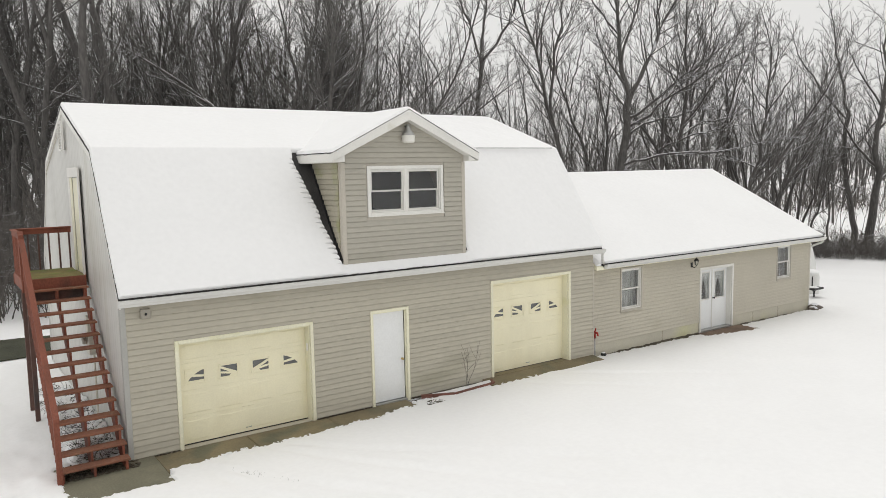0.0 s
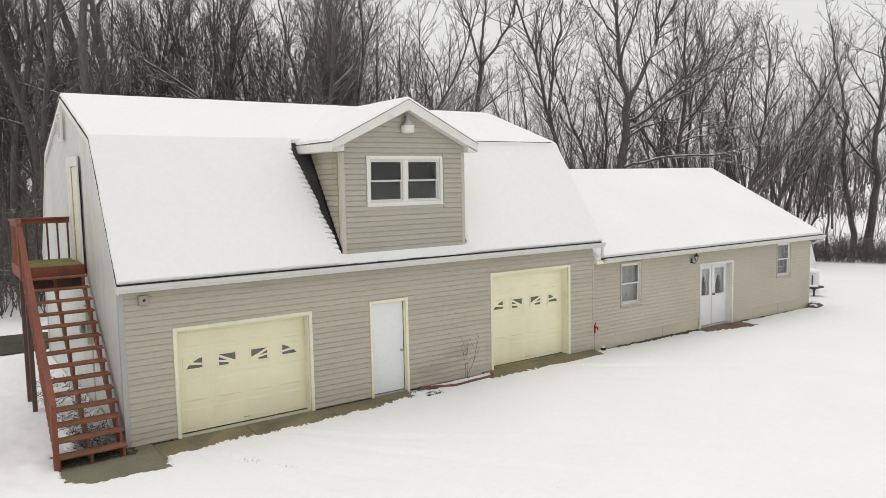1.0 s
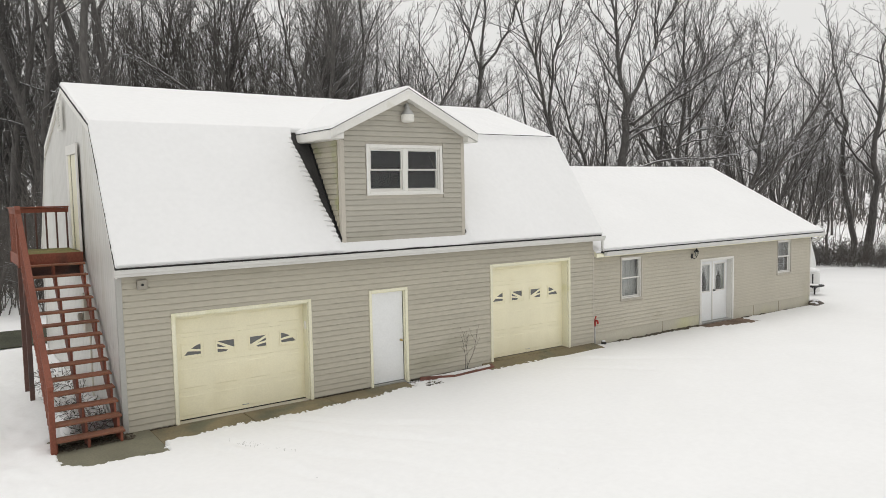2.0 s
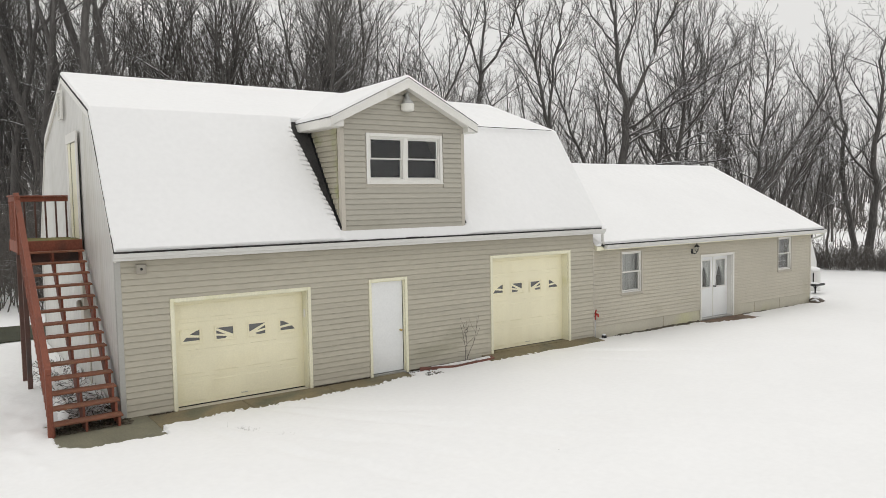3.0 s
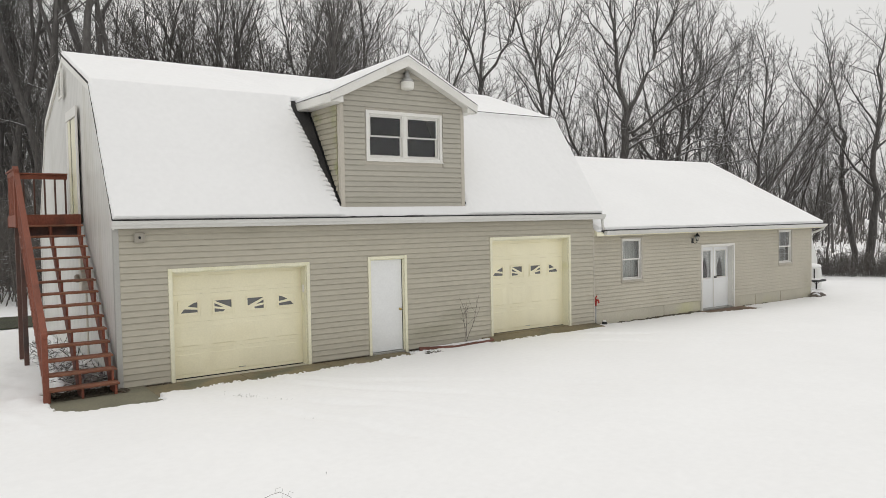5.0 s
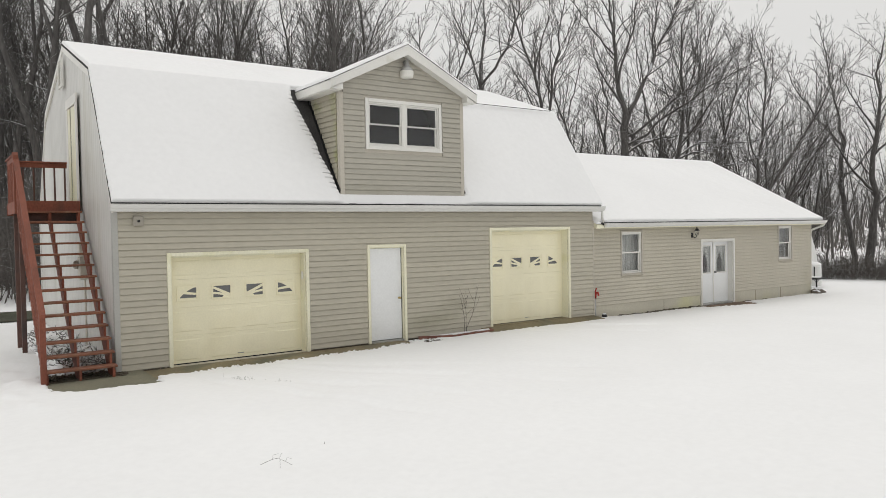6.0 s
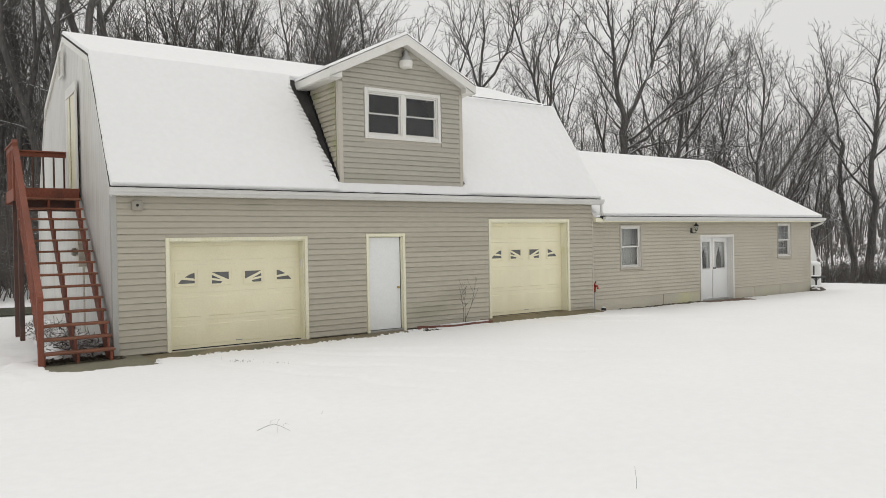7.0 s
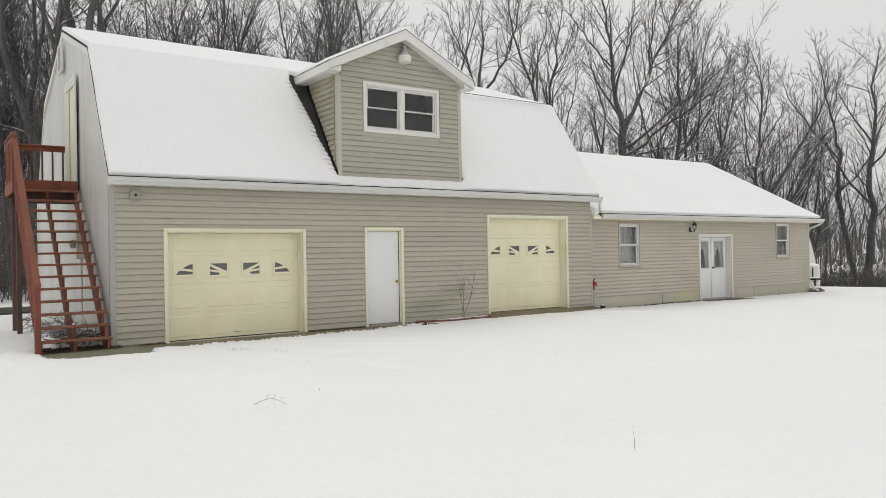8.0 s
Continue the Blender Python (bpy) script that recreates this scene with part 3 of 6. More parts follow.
G1 = (1.005, 3.685, FLOOR, 2.02)
G2 = (8.565, 11.13, 0.06, 2.385)
ENTRY = (5.185, 6.045, FLOOR, 2.065)
TRIM1, TRIM2, TRIME = 0.068, 0.068, 0.062
front_holes = [G1, ENTRY, G2]
grow_hole = lambda h, g: (h[0] - g, h[1] + g, h[2], h[3] + g)
front_wall = part("front_wall", holed_wall(Mesh(), XL + 0.002, LEN, FLOOR - 0.2, 2.92, 0.0, 0.16, [(h[0], h[1], h[2], h[3]) for h in front_holes]), TRIM_BEIGE, house)
siding(front_wall, lambda u, z, o: (u, -o, z), open_spans(0.112, LEN - 0.03, [grow_hole(G1, TRIM1), grow_hole(ENTRY, TRIME), grow_hole(G2, TRIM2)]), FLOOR + 0.02, 2.89, SIDING, holes=[grow_hole(G1, TRIM1), grow_hole(ENTRY, TRIME), grow_hole(G2, TRIM2)])
part("corner_trim", Mesh().chamfer_box(0.018, 0.115, -0.032, 0.06, FLOOR - 0.05, 2.89), CORNER_GREY, house)
part("corner_trim", Mesh().chamfer_box(LEN - 0.03, LEN + 0.02, -0.032, 0.05, FLOOR - 0.05, 2.60), TRIM_BEIGE, house)

WIN1, WIN2 = (13.37, 14.21, 1.10, 2.27), (21.27, 22.08, 1.21, 2.34)
FRENCH = (17.03, 18.64, -0.06, 1.92)
wing_holes = [WIN1, WIN2, FRENCH]
wing_wall = part("front_wall", holed_wall(Mesh(), LEN + 0.02, WING_X1, 0.20, 2.48, WING_Y, WING_Y + 0.16, wing_holes), TRIM_BEIGE, wing)
found = holed_wall(Mesh(), LEN + 0.02, WING_X1 - 0.01, -0.5, 0.26, WING_Y - 0.004, WING_Y + 0.15, [(FRENCH[0] - 0.08, FRENCH[1] + 0.08, -0.06, 0.4)])
part("foundation", found, FOUNDATION, wing, "pale concrete foundation band")
wing_cuts = [grow_hole(FRENCH, 0.07), *[(h[0] - 0.05, h[1] + 0.05, h[2] - 0.05, h[3] + 0.05) for h in (WIN1, WIN2)]]
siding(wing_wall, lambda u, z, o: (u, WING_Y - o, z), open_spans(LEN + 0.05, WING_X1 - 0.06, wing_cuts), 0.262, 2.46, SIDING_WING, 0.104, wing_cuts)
part("corner_trim", Mesh().chamfer_box(WING_X1 - 0.06, WING_X1 + 0.02, WING_Y - 0.03, WING_Y + 0.06, 0.24, 2.45), TRIM_BEIGE, wing)
for xx in (15.2, 19.9, 21.4):
    part("foundation_joint", Mesh().box(xx - 0.008, xx + 0.008, WING_Y - 0.007, WING_Y, -0.2, 0.25), CONCRETE, wing)


def gable_wall(x0, x1, profile, y0, y1, z0, drop):
    ys_ = sorted({y0, y1, *[p[0] for p in profile if y0 < p[0] < y1]})
    poly = [(y0, z0)] + [(y1, z0)] + [(y, outline(profile, y) - drop) for y in reversed(ys_)]
    return Mesh().prism(poly, lambda u, v, d: (x0 + d, u, v), x1 - x0)


end_wall = part("end_wall", gable_wall(XL, 0.14, MAIN_PROFILE, 0.165, DEEP, FLOOR - 0.2, 0.10), INSIDE, house)
# ribbed steel sheets over the end wall
for k in range(10):
    ya, yb = 0.05 + k * 0.935, min(0.05 + (k + 1) * 0.935, DEEP)
    prof = []
    yy = ya
    while yy < yb - 1e-6:
        for dy, o in ((0, 0.012), (0.05, 0.012), (0.064, 0.0165), (0.090, 0.0165), (0.104, 0.012), (0.187, 0.012)):
            if yy + dy < yb:
                prof.append((yy + dy, o))
        yy += 0.187
    prof.append((yb, 0.012))
    m = Mesh()
    extra = [p[0] for p in MAIN_PROFILE if ya < p[0] < yb]
    for y in extra:
        prof.append((y, float(np.interp(y, [q[0] for q in prof], [q[1] for q in prof]))))
    prof.sort()
    for (a, oa), (b, ob_) in zip(prof, prof[1:]):
        m.add([(XL - oa, a, FLOOR - 0.1), (XL - ob_, b, FLOOR - 0.1), (XL - ob_, b, outline(MAIN_PROFILE, b) - 0.11), (XL - oa, a, outline(MAIN_PROFILE, a) - 0.11)], [(0, 1, 2, 3)])
    part("steel_sheet", m, METAL_WALL, end_wall)
part("end_wall", gable_wall(LEN - 0.12, LEN, MAIN_PROFILE, 0.165, DEEP, FLOOR - 0.2, 0.10), METAL_WALL, house)
part("rear_wall", Mesh().box(0.0, LEN, DEEP + 0.002, DEEP + 0.15, FLOOR - 0.2, 2.9), METAL_WALL, house)
part("end_wall", gable_wall(WING_X1 - 0.12, WING_X1, WING_PROFILE, WING_Y + 0.165, 9.4, -0.4, 0.10), SIDING, wing)
part("rear_wall", Mesh().box(LEN, WING_X1, 9.402, 9.55, -0.4, 2.45), SIDING, wing)
part("floor_slab", Mesh().box(0.02, LEN - 0.01, 0.02, DEEP - 0.02, FLOOR - 0.25, FLOOR - 0.004), CONCRETE, house)
part("floor_slab", Mesh().box(LEN + 0.03, WING_X1 - 0.05, WING_Y + 0.04, 9.35, -0.34, -0.07), CONCRETE, wing)
part("upper_floor", Mesh().box(0.14, LEN - 0.14, 0.17, DEEP - 0.03, 2.62, 2.8), INSIDE, house)


# ---- roofs ----
def roof_slab(profile, x0, x1, thick=0.04):
    m = Mesh()
    n = len(profile)
    low = []
    for i, (y, z) in enumerate(profile):
        low.append((y, z - thick * 1.15))
    for (a, b), (la, lb) in zip(zip(profile, profile[1:]), zip(low, low[1:])):
        poly = [a, b, lb, la]
        m.prism(poly, lambda u, v, d: (x0 + d, u, v), x1 - x0)
    return m


part("roof", roof_slab(MAIN_PROFILE, ROOF_X0, ROOF_X1), SHINGLE, house, "dark shingle roof under snow")
part("roof", roof_slab(WING_PROFILE, LEN + 0.2, WING_ROOF_X1), SHINGLE, wing, "dark shingle roof under snow")
# dark strips that draw the shade under the upper slope's edge at the break
rng = random.Random(3)
xx = 8.1
while xx < 11.9:
    ln = rng.uniform(0.9, 1.9)
    lift_ = rng.uniform(0.0, 0.006)
    m = Mesh().prism([(BREAK_Y - 0.135, BREAK_Z + 0.052 + lift_), (BREAK_Y - 0.116, BREAK_Z + 0.064 + lift_), (BREAK_Y - 0.108, BREAK_Z + 0.056 + lift_), (BREAK_Y - 0.127, BREAK_Z + 0.044 + lift_)],
                     lambda u, v, d: (xx + d, u, v), min(ln, 12.0 - xx))
    part("drip_edge", m, SHINGLE, house)
    xx += ln + rng.uniform(0.02, 0.10)


def gutter(x0, x1, y, z, h=0.13, w=0.12):
    """An ogee gutter with a folded lip, hung on a fascia board."""
    prof = [(0, 0), (0, -h), (-w * 0.55, -h), (-w * 0.7, -h * 0.72), (-w * 0.92, -h * 0.5), (-w, -h * 0.22), (-w, -0.012), (-w - 0.012, -0.006), (-w - 0.012, 0.004),
            (-w + 0.012, 0.004), (-w + 0.012, -h * 0.3), (-w * 0.5, -h + 0.012), (-0.012, -h + 0.012), (-0.012, 0)]
    m = Mesh()
    v = [(xx, y + u, z + q) for xx in (x0, x1) for u, q in prof]
    k = len(prof)
    m.add(v, [(i, (i + 1) % k, k + (i + 1) % k, k + i) for i in range(k)])
    for xx in (x0, x1):
        e = [(xx, y + u, z + q) for u, q in prof[:10]]
        m.add(e, [tuple(range(10))])
    return m


part("gutter", gutter(ROOF_X0 - 0.02, ROOF_X1 + 0.05, EAVE_Y + 0.01, EAVE_Z - 0.028, 0.125, 0.11), GUTTER, house, "white metal gutter")
part("fascia", Mesh().box(ROOF_X0 + 0.01, ROOF_X1 - 0.01, EAVE_Y + 0.012, EAVE_Y + 0.04, EAVE_Z - 0.16, EAVE_Z - 0.085), WHITE, house)
part("soffit", Mesh().box(ROOF_X0 + 0.01, ROOF_X1 - 0.01, EAVE_Y + 0.042, 0.0, EAVE_Z - 0.115, EAVE_Z - 0.095), WHITE, house)
part("gutter", gutter(LEN + 0.30, WING_ROOF_X1 + 0.04, W_EAVE_Y + 0.01, W_EAVE_Z - 0.025, 0.11, 0.11), GUTTER, wing, "white metal gutter")
part("fascia", Mesh().box(LEN + 0.02, WING_ROOF_X1 - 0.02, W_EAVE_Y + 0.012, W_EAVE_Y + 0.04, W_EAVE_Z - 0.16, W_EAVE_Z - 0.085), CREAM, wing)
part("soffit", Mesh().box(LEN + 0.02, WING_ROOF_X1 - 0.02, W_EAVE_Y + 0.042, WING_Y, W_EAVE_Z - 0.12, W_EAVE_Z - 0.10), CREAM, wing)


part("eave_return", Mesh().prism([(W_EAVE_Y + 0.01, W_EAVE_Z - 0.15), (WING_Y, W_EAVE_Z - 0.15), (WING_Y, W_EAVE_Z + 0.10), (W_EAVE_Y + 0.01, W_EAVE_Z - 0.06)], lambda u, v, d: (LEN + 0.03 + d, u, v), 0.22), CREAM, wing, "cream boxed eave end")


def rake_board(profile, x, t, h, inset, keep=99):
    m = Mesh()
    for (ya, za), (yb, zb) in list(zip(profile, profile[1:]))[:keep]:
        m.prism([(ya, za - inset), (yb, zb - inset), (yb, zb - inset - h), (ya, za - inset - h)], lambda u, v, d: (x + d, u, v), t)
    return m


part("rake_trim", rake_board(MAIN_PROFILE, -0.006, 0.03, 0.13, 0.05), WHITE, house)
part("rake_trim", rake_board(WING_PROFILE, WING_ROOF_X1 - 0.035, 0.03, 0.16, 0.05), WHITE, wing)
part("rake_soffit", rake_board(WING_PROFILE, WING_X1, WING_ROOF_X1 - 0.04 - WING_X1, 0.02, 0.10), WHITE, wing)
# notched vent strip below the far rake
for k in range(24):
    f = k / 23
    y = BREAK_Y * 0 + RIDGE_Y + 0.35 + f * 2.75
    z = outline(MAIN_PROFILE, y) - 0.36
    part("vent_block", Mesh().chamfer_box(-0.012, 0.008, y, y + 0.06, z, z + 0.05, 0.004), TRIM_BEIGE, end_wall)

# downspouts
def spout(pts, parent, r=0.035):
    part("downspout", Mesh().tube(pts, r, 8), GUTTER, parent, "white metal downspout", True)


spout([(ROOF_X1 - 0.02, EAVE_Y - 0.04, EAVE_Z - 0.15), (ROOF_X1 - 0.02, EAVE_Y - 0.04, EAVE_Z - 0.26), (ROOF_X1 + 0.0, EAVE_Y - 0.02, EAVE_Z - 0.34), (ROOF_X1 + 0.08, EAVE_Y, W_EAVE_Z + 0.02)], house)
spout([(WING_ROOF_X1 - 0.05, W_EAVE_Y - 0.04, W_EAVE_Z - 0.14), (WING_ROOF_X1 - 0.07, W_EAVE_Y, W_EAVE_Z - 0.2), (WING_X1 + 0.07, WING_Y + 0.0, W_EAVE_Z - 0.36), (WING_X1 + 0.06, WING_Y + 0.03, W_EAVE_Z - 0.5),
       (WING_X1 + 0.06, WING_Y + 0.03, 0.0), (WING_X1 + 0.1, WING_Y - 0.05, -0.1)], wing)


# ---- dormer ----
dx0, dx1, dy, dz0 = DORMER
d_slope = (D_RIDGE_Z - D_EAVE_Z) / (D_RIDGE_X - D_EAVE_X0)
d_under = lambda x: D_RIDGE_Z - 0.09 - d_slope * abs(x - D_RIDGE_X)
DWIN = (5.22, 7.06, 4.275, 5.215)
lower_roof_z = lambda y: EAVE_Z + (y - EAVE_Y) * (BREAK_Z - EAVE_Z) / (BREAK_Y - EAVE_Y)
lower_roof_y = lambda z: EAVE_Y + (z - EAVE_Z) * (BREAK_Y - EAVE_Y) / (BREAK_Z - EAVE_Z)
m = holed_wall(Mesh(), dx0, dx1, dz0 - 0.05, 5.34, dy, dy + 0.14, [DWIN])
m.prism([(dx0, 5.342), (dx1, 5.342), (dx1, d_under(dx1)), (D_RIDGE_X, d_under(D_RIDGE_X)), (dx0, d_under(dx0))], lambda u, v, d: (u, dy + d, v), 0.14)
dormer_wall = part("dormer_front", m, TRIM_BEIGE, house)


def dormer_spans(za, zb):
    lim = lambda z: max(0.0, (D_RIDGE_Z - 0.10 - z) / d_slope)
    a0, b0 = max(dx0 + 0.085, D_RIDGE_X - lim(za)), min(dx1 - 0.07, D_RIDGE_X + lim(za))
    a1, b1 = max(dx0 + 0.085, D_RIDGE_X - lim(zb)), min(dx1 - 0.07, D_RIDGE_X + lim(zb))
    if za < DWIN[3] + 0.08 and zb > DWIN[2] - 0.08:
        return [(a0, DWIN[0] - 0.1, a1, DWIN[0] - 0.1), (DWIN[1] + 0.1, b0, DWIN[1] + 0.1, b1)]
    return [(a0, b0, a1, max(a1 + 0.01, b1))]


siding(dormer_wall, lambda u, z, o: (u, dy - o, z), dormer_spans, dz0 + 0.045, 6.32, SIDING_DORMER)
for xx, s in ((dx0, 1), (dx1, -1)):
    a, b = sorted((xx - s * 0.012, xx + s * 0.085))
    part("corner_trim", Mesh().chamfer_box(a, b, dy - 0.032, dy + 0.09, dz0 + 0.02, 5.36), TRIM_BEIGE, house)
for xx, s in ((dx0, -1), (dx1, 1)):
    poly = [(dy + 0.142, lower_roof_z(dy + 0.142) - 0.1), (dy + 0.142, 5.4), (1.75, 5.4), (1.75, 5.4 - 0.01), (lower_roof_y(5.3), 5.2)]
    cheek = part("dormer_cheek", Mesh().prism([(dy + 0.142, 3.1), (dy + 0.142, 5.42), (1.9, 5.42), (1.9, 5.2)], lambda u, v, d: (xx - s * 0.1 + s * d, u, v), 0.1), TRIM_BEIGE, house)
    siding(cheek, lambda u, z, o: (xx + s * o, u, z), lambda za, zb: [(dy + 0.10, max(dy + 0.12, lower_roof_y(za) + 0.05), dy + 0.10, max(dy + 0.12, lower_roof_y(zb) + 0.05))],
           lower_roof_z(dy + 0.1) + 0.05, 5.38, SIDING_MOSSY)
    part("step_flashing", Mesh().beam((xx + s * 0.03, dy + 0.0, lower_roof_z(dy) + 0.03), (xx + s * 0.03, 1.45, lower_roof_z(1.45) + 0.03), 0.03, 0.07), BLACK, house)
# dormer roof
for s, ex in ((-1, D_EAVE_X0), (1, D_EAVE_X1)):
    m = Mesh()
    m.prism([(D_RIDGE_X, D_RIDGE_Z), (ex, D_EAVE_Z), (ex, D_EAVE_Z - 0.009), (D_RIDGE_X, D_RIDGE_Z - 0.009)], lambda u, v, d: (u, D_FRONT - 0.008 + d, v), 4.0)
    part("dormer_roof", m, SHINGLE, house, "dark shingle dormer roof under snow")
    # barge board in front, fascia and soffit along the eave
    part("barge_board", Mesh().prism([(D_RIDGE_X, D_RIDGE_Z - 0.011), (ex, D_EAVE_Z - 0.011), (ex, D_EAVE_Z - 0.185), (D_RIDGE_X, D_RIDGE_Z - 0.235)],
                                     lambda u, v, d: (u, D_FRONT + d, v), 0.03), WHITE, house, "pale grey barge board")
    part("rake_soffit", Mesh().prism([(D_RIDGE_X, D_RIDGE_Z - 0.20), (ex, D_EAVE_Z - 0.185), (ex, D_EAVE_Z - 0.20), (D_RIDGE_X, D_RIDGE_Z - 0.22)],
                                     lambda u, v, d: (u, D_FRONT + 0.031 + d, v), dy - D_FRONT - 0.034), WHITE, house)
    wx = dx0 if s < 0 else dx1
    part("cornice_return", Mesh().prism([(ex - s * 0.031, D_EAVE_Z - 0.19), (wx, D_EAVE_Z - 0.19), (wx, D_EAVE_Z - 0.06 + d_slope * abs(wx - ex)), (ex - s * 0.031, D_EAVE_Z - 0.06)],
                                        lambda u, v, d: (u, D_FRONT + 0.031 + d, v), dy - D_FRONT - 0.02), WHITE, house)
    a, b = sorted((ex, ex - s * 0.03))
    part("fascia", Mesh().box(a, b, D_FRONT + 0.031, 1.55, D_EAVE_Z - 0.185, D_EAVE_Z - 0.02), WHITE, house)
    a, b = sorted((ex - s * 0.031, (dx0 if s < 0 else dx1) + s * 0.002))
    part("soffit", Mesh().box(a, b, dy, 1.6, D_EAVE_Z - 0.20, D_EAVE_Z - 0.18), WHITE, house)


# ---- snow on the roofs ----
def fine_axis(a, b, cell, fine):
    if not fine:
        return np.linspace(a, b, int((b - a) / cell) + 1)
    f0, f1, fc = fine
    return np.concatenate([[a, a + 0.008, a + 0.016, a + 0.026], np.arange(a + 0.05, f0 - 0.03, cell), np.arange(f0, f1, fc), np.linspace(f1, b - 0.05, max(2, int((b - f1) / cell))), [b - 0.026, b - 0.016, b - 0.008, b]])


def roof_snow(name, label, profile, x0, x1, thick, keep, seed, cell=0.05, round_=0.22, edge=0.022, fine_x=None, fine_s=None):
    """A sheet of snow along a roof profile, thinning out at its edges; keep(x, y, s) is 0 where the roof is bare."""
    p = np.array(profile, dtype=float)
    seg = np.hypot(*np.diff(p, axis=0).T)
    total = seg.sum()
    cum = np.concatenate([[0], np.cumsum(seg)])
    s = fine_axis(0, total, cell, fine_s)
    yy = np.interp(s, cum, p[:, 0])
    zz = np.interp(s, cum, p[:, 1])
    even = np.linspace(0, total, int(total / 0.02) + 1)
    ey, ez = np.interp(even, cum, p[:, 0]), np.interp(even, cum, p[:, 1])
    k = max(1, int(round_ / 0.02))
    pad = lambda a: np.convolve(np.concatenate([a[0] - np.arange(k, 0, -1) * (a[1] - a[0]), a, a[-1] + np.arange(1, k + 1) * (a[-1] - a[-2])]), np.ones(2 * k + 1) / (2 * k + 1), "valid")
    ny, nz = pad(-np.gradient(ez)), pad(np.gradient(ey))
    ln = np.hypot(ny, nz)
    ys_, zs_ = np.interp(s, even, pad(ey)), np.interp(s, even, pad(ez))
    ny, nz = np.interp(s, even, ny / ln), np.interp(s, even, nz / ln)
    xs_ = fine_axis(x0, x1, cell, fine_x)
    X, S = np.meshgrid(xs_, s)
    Y0, Z0 = np.repeat(yy[:, None], len(xs_), 1), np.repeat(zz[:, None], len(xs_), 1)
    YS, ZS = np.repeat(ys_[:, None], len(xs_), 1), np.repeat(zs_[:, None], len(xs_), 1)
    NY, NZ = np.repeat(ny[:, None], len(xs_), 1), np.repeat(nz[:, None], len(xs_), 1)
    # how far the rounded sheet dips below the true roof at a convex bend is made up by thickness
    dip = (Y0 - YS) * NY + (Z0 - ZS) * NZ
    rag = 0.02 * smooth_noise(X, S, 0.3, seed + 1) + 0.012 * smooth_noise(X, S, 0.11, seed + 2)
    fade = step(0, edge, X - x0 + 0.3 * rag) * step(0, edge, x1 - X + 0.3 * rag) * step(0, edge, S + 0.25 * rag) * step(0, edge, total - S + 0.25 * rag)
    fade = np.sqrt(fade) * keep(X, YS, S)
    t = thick * (1 + 0.10 * smooth_noise(X, S, 1.4, seed) + 0.05 * smooth_noise(X, S, 0.4, seed + 3)) + np.maximum(dip, 0)
    off = t * fade - 0.045 * (1 - fade)
    off = np.where(fade > 0.02, np.maximum(off, dip * fade + 0.004), off)
    xyz = np.stack([X, YS + NY * off, ZS + NZ * off], -1)
    return tagged(new(name, grid_mesh(name, xyz, SNOW)), label, "snow", kind="stuff")


def main_keep(x, y, s):
    """Bare in the dormer's footprint and in the dry strip beside its left cheek, where the courses show as teeth."""
    z = np.interp(y, [EAVE_Y, BREAK_Y], [EAVE_Z, BREAK_Z])
    tooth = 0.19 * ((s / 0.128) % 1.0) ** 5 * (0.75 + 0.5 * smooth_noise(x * 0, s, 0.13, 40)) + 0.03 * smooth_noise(x * 0, s, 0.3, 41)
    strip = np.interp(s, [0.30, 0.9, 2.6, 2.95, 3.12], [0.04, 0.13, 0.40, 0.44, 0.40])
    left = dx0 - strip - tooth * np.interp(s, [2.6, 3.0], [1.0, 0.15])
    inside = step(-0.012, 0.012, x - left) * step(0.02, -0.02, x - dx1 - 0.03 - 0.02 * smooth_noise(x, s, 0.15, 43)) * step(0.245, 0.275, s) * step(1.62, 1.58, y)
    front = step(-0.15, 0.05, x - dx0) * step(0.15, -0.05, x - dx1) * step(0.36, 0.28, s)
    return (1 - inside) * (1 - 0.5 * front) * step(0.004, 0.024, s)


snow_main = roof_snow("roof_snow", "thick smooth snow lying on the gambrel roof", MAIN_PROFILE, ROOF_X0 + 0.004, ROOF_X1 - 0.004, 0.075, main_keep, 51, cell=0.07, fine_x=(3.6, 4.75, 0.016), fine_s=(0.05, 3.3, 0.0128))
roof_snow("roof_snow", "smooth snow lying on the low gable roof", WING_PROFILE, LEN + 0.02, WING_ROOF_X1 - 0.01, 0.075, lambda x, y, s: step(0.012, 0.034, s), 61, cell=0.06, fine_s=(0.02, 0.12, 0.012))
dp = [(D_EAVE_X0, D_EAVE_Z), (D_RIDGE_X, D_RIDGE_Z), (D_EAVE_X1, D_EAVE_Z)]
sd = roof_snow("roof_snow", "snow lying on the dormer roof", dp, D_FRONT - 0.008, 3.9, 0.055, lambda x, y, s: 1.0, 71, cell=0.05, round_=0.10)
co = np.empty(len(sd.data.vertices) * 3, dtype=np.float32)
sd.data.vertices.foreach_get("co", co)
co = co.reshape(-1, 3)
sd.data.vertices.foreach_set("co", np.ascontiguousarray(co[:, [1, 0, 2]]).ravel())
sd.data.flip_normals()
sd.data.update()


# ---- doors and windows ----
def frame_rect(m, x0, x1, z0, z1, w, ya, yb, bottom=True, c=0.005):
    """Four mitre-less boards round an opening, outside the given rectangle by w."""
    m.chamfer_box(x0 - w, x0, ya, yb, z0 if not bottom else z0 - w, z1 + w, c)
    m.chamfer_box(x1, x1 + w, ya, yb, z0 if not bottom else z0 - w, z1 + w, c)
    m.chamfer_box(x0, x1, ya, yb, z1, z1 + w, c)
    if bottom:
        m.chamfer_box(x0, x1, ya, yb, z0 - w, z0, c)
    return m


